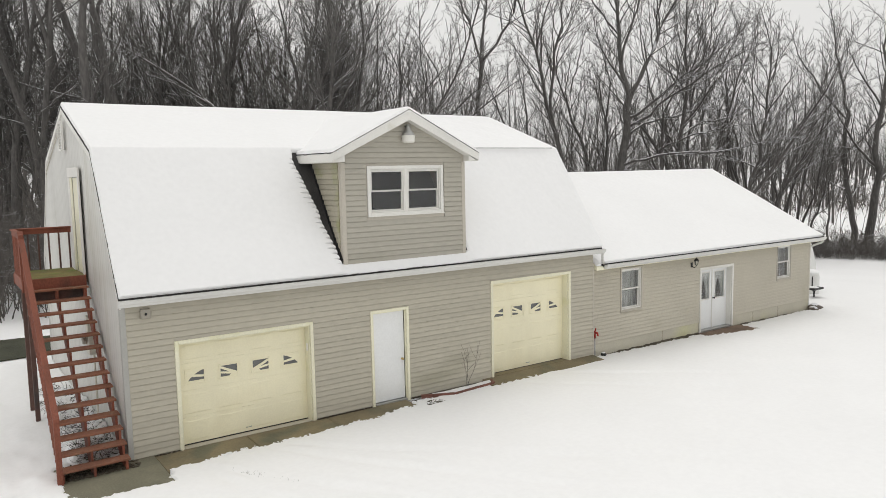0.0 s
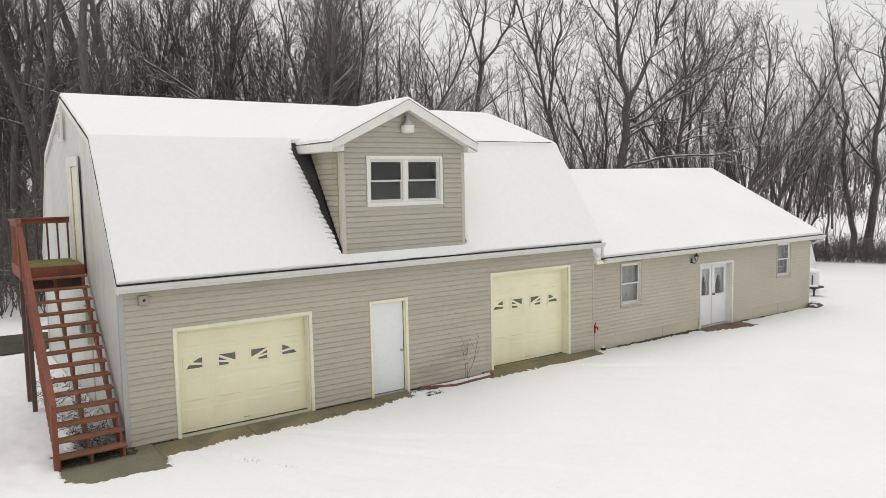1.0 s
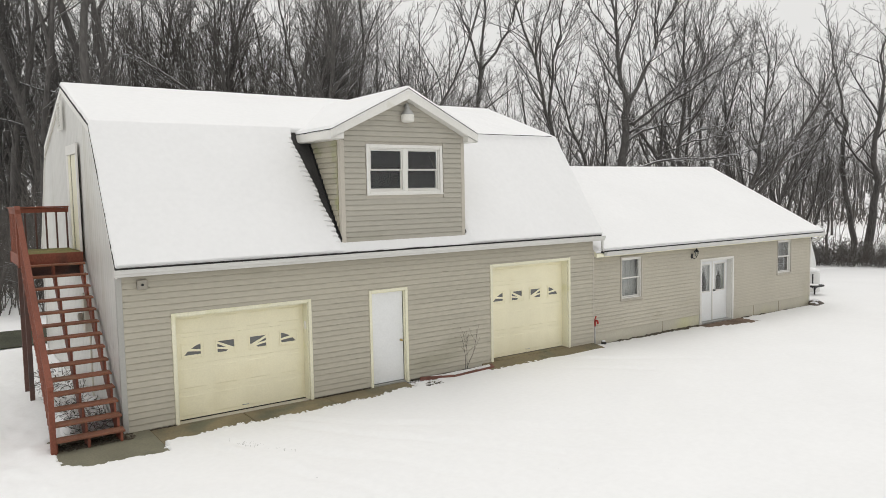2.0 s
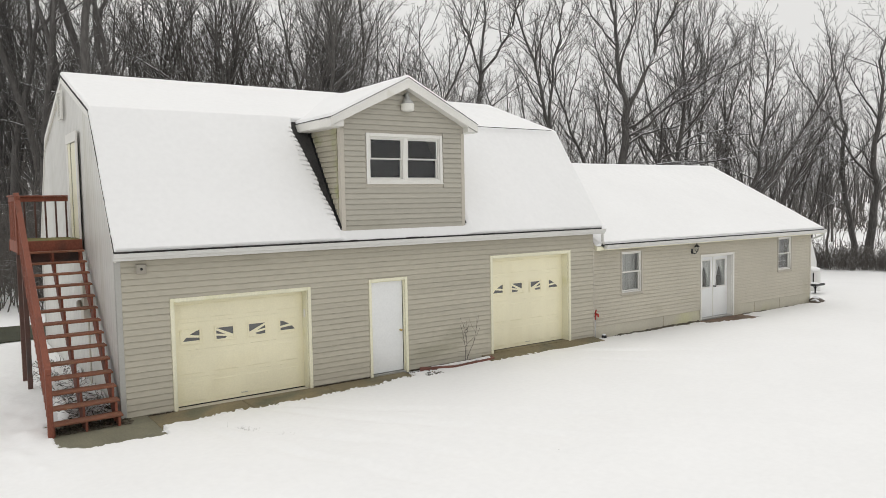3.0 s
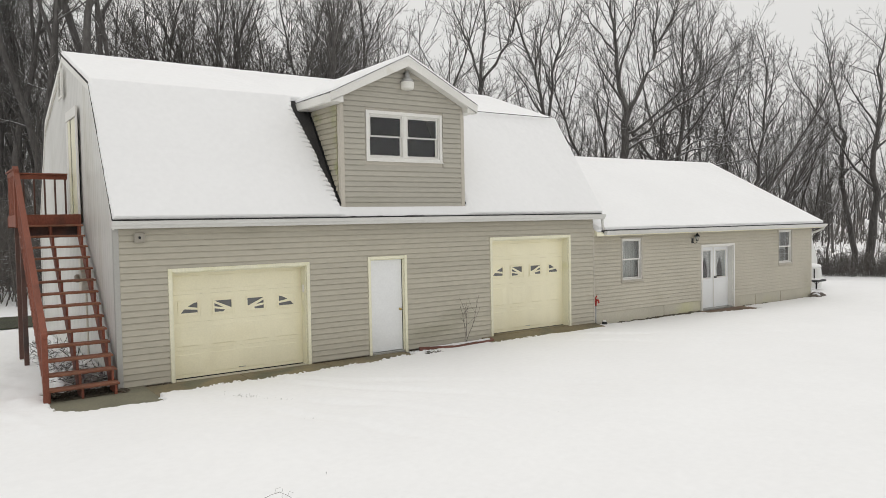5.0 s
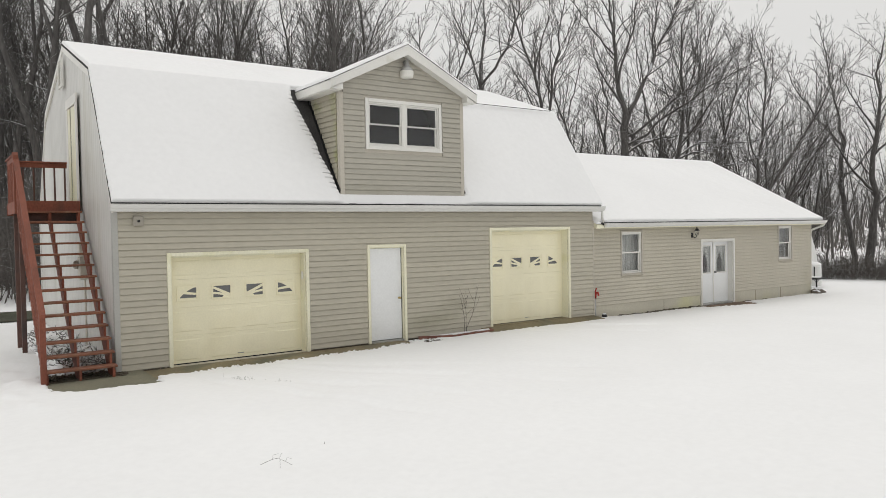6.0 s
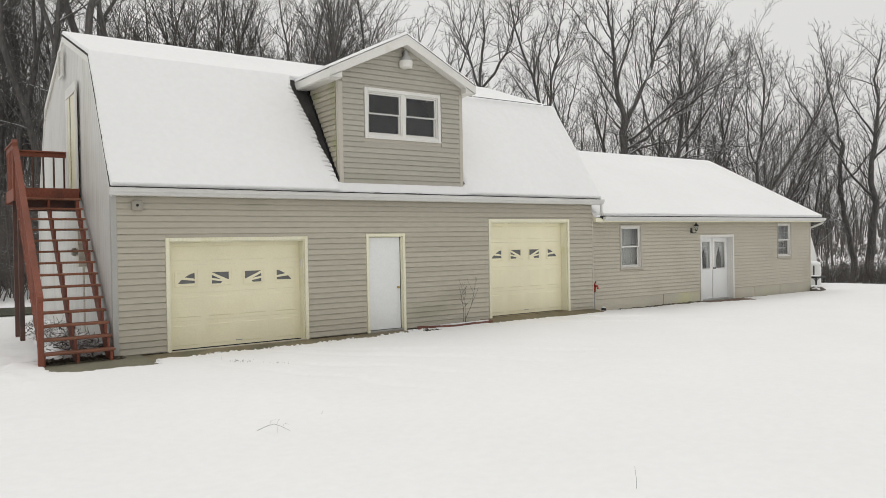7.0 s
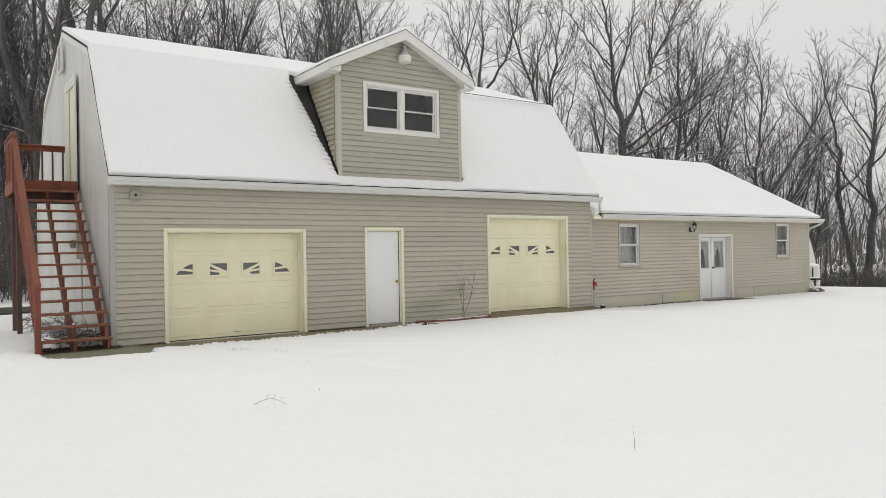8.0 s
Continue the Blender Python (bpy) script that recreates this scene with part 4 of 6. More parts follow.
def garage_door(hole, trim, row_h, label):
    """A sectional door of four rows set deep in a cream frame, with a fan of glazed lights in the second row."""
    x0, x1, z0, z1 = hole
    casing = part("door_casing", frame_rect(Mesh(), x0, x1, z0 - 0.03, z1, trim, -0.045, 0.0, bottom=False), CREAM, house, "cream painted door casing")
    jam = Mesh()
    jam.box(x0 - 0.001, x0 + 0.02, 0.0, 0.24, z0 - 0.03, z1)
    jam.box(x1 - 0.02, x1 + 0.001, 0.0, 0.24, z0 - 0.03, z1)
    jam.box(x0 + 0.02, x1 - 0.02, 0.0, 0.24, z1 - 0.02, z1 + 0.001)
    part("jamb", jam, CREAM, casing)
    a, b, top = x0 + 0.021, x1 - 0.021, z1 - 0.02
    n = 4
    h = (top - z0) / 3.8
    yf = 0.20
    cells = 4
    cw = (b - a) / cells
    first = None
    for r in range(n):
        za, zb = z0 + (n - 1 - r) * h + 0.0012, min(top, z0 + (n - r) * h - 0.0012)
        m = Mesh()
        lights = []
        if r == 1:
            for c in range(cells):
                xc = a + (c + 0.5) * cw
                wv, hv = 0.168, 0.11
                zc = (za + zb) / 2
                lights.append((xc - wv, xc + wv, zc - hv, zc + hv))
        holed_wall(m, a, b, za, zb, yf, yf + 0.04, lights)
        sect = part("garage_door" if first is None else "door_section", m, DOOR_CREAM, house if first is None else first, label if first is None else "")
        first = first or sect
        # pressed panels: a raised field with a sunk border
        for c in range(cells):
            xa, xb = a + c * cw + cw * 0.06, a + (c + 1) * cw - cw * 0.06
            pz0, pz1 = za + h * 0.13, max(zb - h * 0.13, za + h * 0.5)
            if r == 1:
                l0, l1, l2, l3 = lights[c]
                m2 = frame_rect(Mesh(), l0, l1, l2, l3, 0.035, yf - 0.012, yf - 0.001)
                fr = part("light_frame", m2, DOOR_CREAM, first)
                fr_outer = frame_rect(Mesh(), l0 - 0.055, l1 + 0.055, l2 - 0.055, l3 + 0.055, 0.016, yf - 0.004, yf - 0.001)
                part("pressed_panel", fr_outer, DOOR_CREAM, first)
                part("pane", Mesh().box(l0 - 0.002, l1 + 0.002, yf + 0.006, yf + 0.011, l2 - 0.002, l3 + 0.002), REFLECT_PANE, first)
                W, H = l1 - l0, l3 - l2
                flip = c >= 2
                put = lambda u, v, d: ((l1 - u * W) if flip else (l0 + u * W), yf - 0.010 + d, l2 + v * H)
                behind = lambda k: (lambda u, v, d: put(u, v, d + 0.0018 * k))
                bars = Mesh()
                if c in (0, 3):
                    bars.prism([(0, 0), (0, 1), (1, 1), (0.80, 0.93), (0.50, 0.70), (0.20, 0.36)], put, 0.012)
                    bars.prism([(0.28, 0.44), (0.44, 0.64), (1, 0.50), (1, 0.32)], behind(1), 0.008)
                    bars.prism([(0.0, 0.0), (1, 0.0), (1, 0.10), (0.04, 0.10)], behind(2), 0.006)
                else:
                    bars.prism([(1, 0.0), (1, 0.30), (0.0, 1.0), (0.0, 0.78), (0.72, 0.22)], put, 0.012)
                    bars.prism([(0.9, 0.08), (0.95, 0.26), (0.0, 0.50), (0.0, 0.32)], behind(1), 0.008)
                    bars.prism([(0.52, 0.0), (1, 0.0), (1, 0.34), (0.80, 0.30), (0.62, 0.16)], behind(2), 0.006)
                part("sunburst_bar", bars, DOOR_CREAM, first)
            else:
                m2 = Mesh()
                e, g = 0.020, 0.13
                m2.add([(xa, yf - 0.0005, pz0), (xb, yf - 0.0005, pz0), (xb, yf - 0.0005, pz1), (xa, yf - 0.0005, pz1),
                        (xa + g, yf - 0.009, pz0 + e), (xb - g, yf - 0.009, pz0 + e), (xb - g, yf - 0.009, pz1 - e), (xa + g, yf - 0.009, pz1 - e)],
                       [(0, 1, 5, 4), (1, 2, 6, 5), (2, 3, 7, 6), (3, 0, 4, 7), (4, 5, 6, 7)])
                part("pressed_panel", m2, DOOR_CREAM, first)
    part("bottom_seal", Mesh().box(a, b, yf - 0.006, yf + 0.03, z0 - 0.012, z0 + 0.014), BLACK, first)
    xc = (a + b) / 2 + 0.02
    part("pull_handle", Mesh().tube([(xc - 0.06, yf, z0 + 0.10), (xc - 0.05, yf - 0.03, z0 + 0.10), (xc + 0.05, yf - 0.03, z0 + 0.10), (xc + 0.06, yf, z0 + 0.10)], 0.008, 6), STEEL, first, "steel lift handle")
    # weather strip along the head, lifted in places
    for c in range(cells):
        part("weather_strip", Mesh().box(a + c * cw + 0.1, a + (c + 1) * cw - 0.06, yf - 0.014, yf - 0.003, top - 0.018 - 0.006 * (c % 2), top - 0.004), CREAM, first)
    return casing


garage_door(G1, TRIM1, 0.5, "closed cream sectional garage door with sunburst lights")
garage_door(G2, TRIM2, 0.59, "tall closed cream sectional garage door with sunburst lights")
part("door_sensor", Mesh().chamfer_box(G1[1] - 0.04, G1[1] - 0.021, 0.06, 0.12, 1.46, 1.62, 0.008), WHITE, house, "small white box on the door jamb")

# entry door
x0, x1, z0, z1 = ENTRY
casing = part("door_casing", frame_rect(Mesh(), x0, x1, z0 - 0.02, z1, TRIME, -0.045, 0.0, bottom=False), CREAM, house, "cream painted door casing")
j = Mesh().box(x0, x0 + 0.02, 0.0, 0.15, z0, z1).box(x1 - 0.02, x1, 0.0, 0.15, z0, z1).box(x0 + 0.02, x1 - 0.02, 0.0, 0.15, z1 - 0.02, z1)
part("jamb", j, CREAM, casing)
part("door_sill", Mesh().chamfer_box(x0 + 0.02, x1 - 0.02, -0.03, 0.15, z0 - 0.03, z0 + 0.035), STEEL, casing, "grey metal door sill")
entry = part("entry_door", Mesh().chamfer_box(x0 + 0.024, x1 - 0.03, 0.05, 0.09, z0 + 0.045, z1 - 0.024, 0.004), DOOR_BRIGHT, house, "plain cool white steel entry door, closed")
part("door_seal", Mesh().box(x1 - 0.03, x1 - 0.021, 0.045, 0.085, z0 + 0.04, z1 - 0.02), BLACK, entry)
part("door_knob", Mesh().lathe((0, 0, 0), [(0.026, 0.0), (0.026, 0.010), (0.011, 0.02), (0.011, 0.035), (0.025, 0.045), (0.026, 0.058), (0.016, 0.07)], 12), BRASS, entry, "dull brass door knob", True).matrix_local = pose(x1 - 0.095, 0.05, 0.93, 90, 0, 0)
for hz in (0.25, 1.05, 1.82):
    part("hinge", Mesh().box(x0 + 0.019, x0 + 0.03, 0.042, 0.052, hz, hz + 0.09), STEEL, entry)


def sash_window(hole, y, parent, label, bar_w=0.042, trim=0.05, curtain=True, grille=True, mullions=1, trim_mat=None):
    """Double-hung window: outer trim, frame, upper sash in front of the lower one, real panes."""
    x0, x1, z0, z1 = hole
    win = part("window", frame_rect(Mesh(), x0, x1, z0, z1, trim, y - 0.04, y + 0.0), trim_mat or TRIM_BEIGE, parent, label)
    part("window_sill", Mesh().chamfer_box(x0 - trim - 0.01, x1 + trim + 0.01, y - 0.06, y - 0.03, z0 - trim - 0.012, z0 - trim + 0.012, 0.004), trim_mat or TRIM_BEIGE, win)
    units = [(x0, x1)] if mullions == 1 else [(x0, (x0 + x1) / 2 - 0.035), ((x0 + x1) / 2 + 0.035, x1)]
    if mullions > 1:
        part("mullion", Mesh().chamfer_box((x0 + x1) / 2 - 0.035, (x0 + x1) / 2 + 0.035, y - 0.015, y + 0.09, z0, z1), WHITE, win)
    for a, b in units:
        zc = (z0 + z1) / 2
        part("window_frame", frame_rect(Mesh(), a + 0.03, b - 0.03, z0 + 0.03, z1 - 0.03, 0.03, y - 0.01, y + 0.1), WHITE, win)
        a, b = a + 0.03, b - 0.03
        for za, zb, off in ((zc - 0.02, z1 - 0.03, 0.015), (z0 + 0.03, zc + 0.02, 0.05)):
            s = frame_rect(Mesh(), a + bar_w, b - bar_w, za + bar_w, zb - bar_w, bar_w, y + off, y + off + 0.03)
            part("sash", s, WHITE, win)
            pane = part("pane", Mesh().box(a + bar_w - 0.004, b - bar_w + 0.004, y + off + 0.013, y + off + 0.017, za + bar_w - 0.004, zb - bar_w + 0.004), GLASS, win)
            pane.visible_shadow = False
            # added solid dark sheet behind the lower pane, standing in for the dim room
            if mullions > 1 and off > 0.03:
                part("insect_screen", Mesh().box(a + bar_w - 0.003, b - bar_w + 0.003, y + off + 0.030, y + off + 0.033, za + bar_w - 0.003, zb - bar_w + 0.003), PANE_BACKING, win)
            if grille:
                g = Mesh()
                for i in (1, 2):
                    xx = a + bar_w + (b - a - 2 * bar_w) * i / 3
                    g.box(xx - 0.006, xx + 0.006, y + off + 0.019, y + off + 0.024, za + bar_w, zb - bar_w)
                g.box(a + bar_w, b - bar_w, y + off + 0.0192, y + off + 0.0238, (za + zb) / 2 - 0.006, (za + zb) / 2 + 0.006)
                part("muntin", g, GRILLE, win)
    return win


def drape(x0, x1, z0, z1, y, waist=None, folds=9):
    """A hanging curtain with folds; waist: the share of its width left where it is tied back to one side."""
    nu, nv = folds * 6 + 1, 22
    u, v = np.meshgrid(np.linspace(0, 1, nu), np.linspace(0, 1, nv))
    X = x0 + (x1 - x0) * u
    if waist:
        side, share, height = waist
        w = 1 - (1 - share) * np.where(v < height, step(0, height, v), 1 - 0.06 * step(height, 1, v))
        X = x0 + (x1 - x0) * u * w if side < 0 else x1 - (x1 - x0) * (1 - u) * w
    Y = y + 0.018 * np.sin(u * folds * 2 * math.pi) + 0.006 * np.sin(u * folds * 4.3 + v * 3)
    Z = z1 - (z1 - z0) * v
    return grid_mesh("curtain", np.stack([X, Y, Z], -1), CURTAIN)


for hole, label in ((WIN1, "beige-trimmed white double-hung window with lace curtains"), (WIN2, "beige-trimmed white double-hung window with muntin bars")):
    win = sash_window(hole, WING_Y, wing, label, trim=0.042)
    c = new("curtain", drape(hole[0] - 0.1, hole[1] + 0.3, hole[2] - 0.05, hole[3] + 0.02, WING_Y + 0.30, None, 13) if hole is WIN1 else drape(hole[0] - 0.1, hole[1] + 0.4, hole[2] + 0.45, hole[3] + 0.02, WING_Y + 0.48, None, 13))
    c.parent = win
sash_window(DWIN, dy, house, "white twin double-hung dormer window, closed", trim=0.075, bar_w=0.032, grille=False, mullions=2, trim_mat=WHITE)

# double door of the wing
x0, x1, z0, z1 = FRENCH
casing = part("door_casing", frame_rect(Mesh(), x0, x1, z0, z1, 0.07, WING_Y - 0.045, WING_Y, bottom=False), WHITE, wing, "white painted door casing")
YD = WING_Y + 0.16
j = Mesh().box(x0, x0 + 0.025, WING_Y, YD + 0.06, z0, z1).box(x1 - 0.025, x1, WING_Y, YD + 0.06, z0, z1).box(x0 + 0.025, x1 - 0.025, WING_Y, YD + 0.06, z1 - 0.025, z1)
part("jamb", j, WHITE, casing)
part("door_sill", Mesh().chamfer_box(x0 + 0.025, x1 - 0.025, WING_Y - 0.03, YD + 0.05, z0 - 0.02, z0 + 0.03), STEEL, casing)
xm = (x0 + x1) / 2
for a, b, hinge in ((x0 + 0.028, xm - 0.004, -1), (xm + 0.004, x1 - 0.028, 1)):
    la, lb, lc, ld = a + 0.14, b - 0.14, z0 + 0.99, z1 - 0.16
    leaf = part("french_door", holed_wall(Mesh(), a, b, z0 + 0.035, z1 - 0.03, YD, YD + 0.04, [(la, lb, lc, ld)]), DOOR_BRIGHT, wing, "white half-glazed double door leaf, closed")
    part("light_frame", frame_rect(Mesh(), la, lb, lc, ld, 0.035, YD - 0.014, YD - 0.001), WHITE, leaf)
    pane = part("pane", Mesh().box(la - 0.003, lb + 0.003, YD + 0.016, YD + 0.021, lc - 0.003, ld + 0.003), GLASS, leaf)
    pane.visible_shadow = False
    w = lb - la
    for sa, sb, wst in ((la - 0.03, la + w * 0.62, (-1, 0.42, 0.72)), (lb - w * 0.52, lb + 0.08, (1, 0.45, 0.72))):
        c = new("curtain", drape(sa, sb, lc, ld, YD + 0.065, wst, 5))
        c.parent = leaf
    if hinge > 0:
        for zz in (0.93,):
            part("door_knob", Mesh().lathe((0, 0, 0), [(0.03, 0.0), (0.03, 0.012), (0.012, 0.02), (0.014, 0.04), (0.03, 0.055), (0.02, 0.075)], 12), BLACK, leaf, "", True).matrix_local = pose(a + 0.06, YD, zz, 90, 0, 0)
part("astragal", Mesh().chamfer_box(xm - 0.025, xm + 0.025, YD - 0.02, YD - 0.002, z0 + 0.035, z1 - 0.03), WHITE, casing)

# upper door, louvre vent and boxes on the end wall
ud = part("upper_door", Mesh().chamfer_box(-0.040, -0.028, 2.94, 3.54, 3.16, 5.16, 0.004), CREAM, house, "cream upper door at the stair landing")
part("door_casing", Mesh().chamfer_box(-0.062, -0.027, 2.78, 2.90, 3.15, 5.17).chamfer_box(-0.062, -0.027, 3.86, 4.05, 3.15, 5.17).chamfer_box(-0.066, -0.027, 2.78, 4.05, 5.172, 5.38), WHITE, house, "white painted casing of the upper door")
part("door_stop", Mesh().box(-0.052, -0.027, 3.60, 3.858, 3.16, 5.168), CREAM, ud, "pale yellow door frame")
part("door_seal", Mesh().box(-0.036, -0.027, 3.542, 3.598, 3.16, 5.168).box(-0.036, -0.027, 2.902, 2.938, 3.16, 5.168), BLACK, ud)
vent = part("gable_vent", Mesh().box(-0.07, -0.027, 4.42, 4.46, 5.82, 6.38).box(-0.07, -0.027, 4.90, 4.94, 5.82, 6.38).box(-0.07, -0.027, 4.42, 4.94, 6.38, 6.42).box(-0.07, -0.027, 4.42, 4.94, 5.78, 5.82), WHITE, house, "white louvred gable vent")
for k in range(8):
    part("louvre", Mesh().beam((-0.05, 4.46, 5.86 + k * 0.066), (-0.05, 4.90, 5.86 + k * 0.066), 0.008, 0.055, up=(0.6, 0, 0.8)), WHITE, vent)

meter = thing("electric_meter", "grey electric meter box with conduit on the steel wall", "meter box")
part("meter_box", Mesh().chamfer_box(-0.15, 0.008, 2.25, 2.55, 1.55, 2.0, 0.01), PALE_TRIM, meter)
part("meter_dial", Mesh().lathe((0, 0, 0), [(0.085, 0.0), (0.085, 0.05), (0.06, 0.08)], 16), PLASTIC, meter, "", True).matrix_local = pose(-0.17, 2.4, 1.85, 0, -90, 0)
part("conduit", Mesh().tube([(-0.04, 2.4, 1.55), (-0.04, 2.4, 0.0)], 0.022, 8), PALE_TRIM, meter)
part("junction_box", Mesh().chamfer_box(-0.09, 0.008, 2.66, 2.9, 1.9, 2.28, 0.01), PALE_TRIM, meter)

alarm = thing("siren_box", "square beige siren box with dark round grille", "alarm box")
part("box_body", Mesh().chamfer_box(0.365, 0.545, -0.09, -0.022, 2.585, 2.765, 0.012), PLASTIC, alarm)
part("box_rim", frame_rect(Mesh(), 0.385, 0.525, 2.605, 2.745, 0.012, -0.097, -0.091), PLASTIC, alarm)
part("grille", Mesh().lathe((0, 0, 0), [(0.024, 0.0), (0.024, 0.01), (0.016, 0.014)], 14), BLACK, alarm, "", True).matrix_local = pose(0.455, -0.091, 2.675, 90, 0, 0)

# flood lamp on the dormer
flood = thing("barn_lamp", "white dusk-to-dawn lamp under the dormer peak", "wall lamp")
lx, ly = 6.16, -0.12
part("bracket", Mesh().tube([(lx, dy - 0.02, 6.15), (lx, ly, 6.17), (lx, ly, 6.06)], 0.042, 10), STEEL, flood, "grey metal arm", True)
part("lamp_head", Mesh().lathe((lx, ly, 5.78), [(0.138, 0.165), (0.140, 0.175), (0.115, 0.225), (0.072, 0.27), (0.060, 0.285), (0.060, 0.34), (0.045, 0.35)], 24), STEEL, flood, "grey metal lamp housing", True)
part("shade", Mesh().lathe((lx, ly, 5.78), [(0.105, 0.0), (0.122, 0.008), (0.145, 0.03), (0.150, 0.155), (0.138, 0.166)], 24), LAMP_WHITE, flood, "pale translucent prismatic shade")

# lantern by the double door
lan = thing("wall_lantern", "black metal wall lantern with glass sides beside the door", "wall lantern")
lx, ly = 16.64, WING_Y - 0.16
part("back_plate", Mesh().chamfer_box(lx - 0.16, lx - 0.05, WING_Y - 0.045, WING_Y - 0.02, 2.02, 2.20, 0.01), BLACK, lan)
part("arm", Mesh().tube([(lx - 0.1, WING_Y - 0.04, 2.07), (lx - 0.09, ly + 0.03, 2.02), (lx - 0.02, ly, 2.05), (lx, ly, 2.12)], 0.014, 6), BLACK, lan, "", True)
part("cage", Mesh().lathe((lx, ly, 2.10), [(0.03, 0.0), (0.05, 0.02), (0.045, 0.025)], 8), BLACK, lan)
for k in range(6):
    t = k * math.pi / 3
    part("cage_bar", Mesh().beam((lx + 0.045 * math.cos(t), ly + 0.045 * math.sin(t), 2.12), (lx + 0.075 * math.cos(t), ly + 0.075 * math.sin(t), 2.27), 0.008, 0.008, up=(0.2, 1, 0)), BLACK, lan)
gl = part("lantern_glass", Mesh().lathe((lx, ly, 2.12), [(0.038, 0.0), (0.066, 0.148)], 6), GLASS, lan)
lan.matrix_world = Matrix.Translation((lx - 0.1, WING_Y, 2.2)) @ Matrix.Scale(0.84, 4) @ Matrix.Translation((-lx + 0.1, -WING_Y, -2.2))
part("lantern_cap", Mesh().lathe((lx, ly, 2.27), [(0.09, 0.0), (0.095, 0.012), (0.05, 0.07), (0.02, 0.09), (0.022, 0.12), (0.008, 0.14)], 12), BLACK, lan, "", True)


# ---- stairs ----
stairs = thing("outdoor_stairs", "red-brown stained wooden stairs with landing along the end wall", "staircase")
SX0, SX1 = -1.16, -0.06
RISES, TOP_Z, FOOT_Y, TOP_Y = 15, 3.15, -0.45, 2.78
rise, run = (TOP_Z - 0.0) / RISES, (TOP_Y - FOOT_Y) / (RISES - 1)
for k in range(1, RISES):
    y, z = FOOT_Y + (k - 1) * run, k * rise
    part("tread", Mesh().chamfer_box(SX0 - 0.01, SX1 + 0.03, y, y + 0.262, z - 0.038, z, 0.006), TREAD_WOOD, stairs)
for sx in (SX0 + 0.05, (SX0 + SX1) / 2, SX1 - 0.03):
    m = Mesh()
    poly = [(FOOT_Y + 0.04, 0.0), (FOOT_Y + 0.34, 0.0), (TOP_Y + 0.0, TOP_Z - 0.42), (TOP_Y + 0.0, TOP_Z - 0.04)]
    saw = [(FOOT_Y + 0.02, 0.0)]
    for k in range(1, RISES):
        y, z = FOOT_Y + 0.02 + (k - 1) * run, k * rise - 0.039
        saw += [(y, z), (y + run, z)]
    saw += [(TOP_Y, TOP_Z - 0.42), (FOOT_Y + 0.40, 0.0)]
    m.prism(saw, lambda u, v, d: (sx - 0.02 + d, u, v), 0.04)
    part("stringer", m, REDWOOD, stairs)
LY0, LY1 = TOP_Y, 4.48
for k in range(9):
    y = LY0 + 0.02 + k * 0.186
    part("deck_board", Mesh().chamfer_box(SX0 + 0.012, -0.03, y, y + 0.178, TOP_Z - 0.038, TOP_Z, 0.005), MOSS_WOOD, stairs, "mossy deck board")
part("rim_joist", Mesh().chamfer_box(SX0 - 0.04, -0.03, LY0 - 0.03, LY0 + 0.01, TOP_Z - 0.24, TOP_Z - 0.002), REDWOOD, stairs)
part("rim_joist", Mesh().chamfer_box(SX0 - 0.04, -0.03, LY1 - 0.04, LY1, TOP_Z - 0.26, TOP_Z - 0.04), REDWOOD, stairs)
part("rim_joist", Mesh().chamfer_box(SX0 - 0.03, SX0 + 0.009, LY0 + 0.012, LY1 - 0.042, TOP_Z - 0.24, TOP_Z - 0.001), REDWOOD, stairs)
part("header_joist", Mesh().chamfer_box(SX0 + 0.02, -0.03, LY0 + 0.012, LY0 + 0.05, TOP_Z - 0.47, TOP_Z - 0.245), POST_WOOD, stairs, "dark wooden header under the landing")
part("ledger", Mesh().chamfer_box(-0.029, -0.026, LY0, LY1, TOP_Z - 0.26, TOP_Z - 0.04), REDWOOD, stairs)
for py in (3.49, LY1 - 0.05):
    part("post", Mesh().chamfer_box(-1.08, -0.99, py - 0.045, py + 0.045, -0.25, TOP_Z - 0.041), POST_WOOD, stairs, "weathered dark brown post")
# outer railing: newels, closely set balusters, cap rails
RX = SX0 + 0.005
RAIL = 0.85
foot, head = (RX, FOOT_Y - 0.02, 0.24 + RAIL - 0.06), (RX, LY0 + 0.20, TOP_Z + RAIL + 0.02)
part("handrail", Mesh().beam(foot, head, 0.04, 0.14).beam((foot[0], foot[1], foot[2] + 0.085), (head[0], head[1], head[2] + 0.085), 0.10, 0.035), REDWOOD, stairs)
part("handrail", Mesh().chamfer_box(RX - 0.02, RX + 0.02, LY0 + 0.18, LY1, TOP_Z + 0.80, TOP_Z + 0.90).chamfer_box(RX - 0.05, RX + 0.05, LY0 + 0.14, LY1 + 0.03, TOP_Z + 0.902, TOP_Z + 0.935), REDWOOD, stairs)
for k in range(RISES * 2):
    y = FOOT_Y + 0.03 + k * (TOP_Y + 0.1 - FOOT_Y) / (RISES * 2)
    base = 0.18 + (y - FOOT_Y) * rise / run - 0.18
    top = foot[2] + (y - foot[1]) * (head[2] - foot[2]) / (head[1] - foot[1]) - 0.02
    part("baluster", Mesh().chamfer_box(RX - 0.018, RX + 0.018, y, y + 0.036, max(base - 0.05, 0.02), top, 0.004), REDWOOD, stairs)
for k in range(12):
    y = LY0 + 0.1 + k * 0.135
    part("baluster", Mesh().chamfer_box(RX - 0.018, RX + 0.018, y, y + 0.036, TOP_Z - 0.2, TOP_Z + 0.83, 0.004), REDWOOD, stairs)
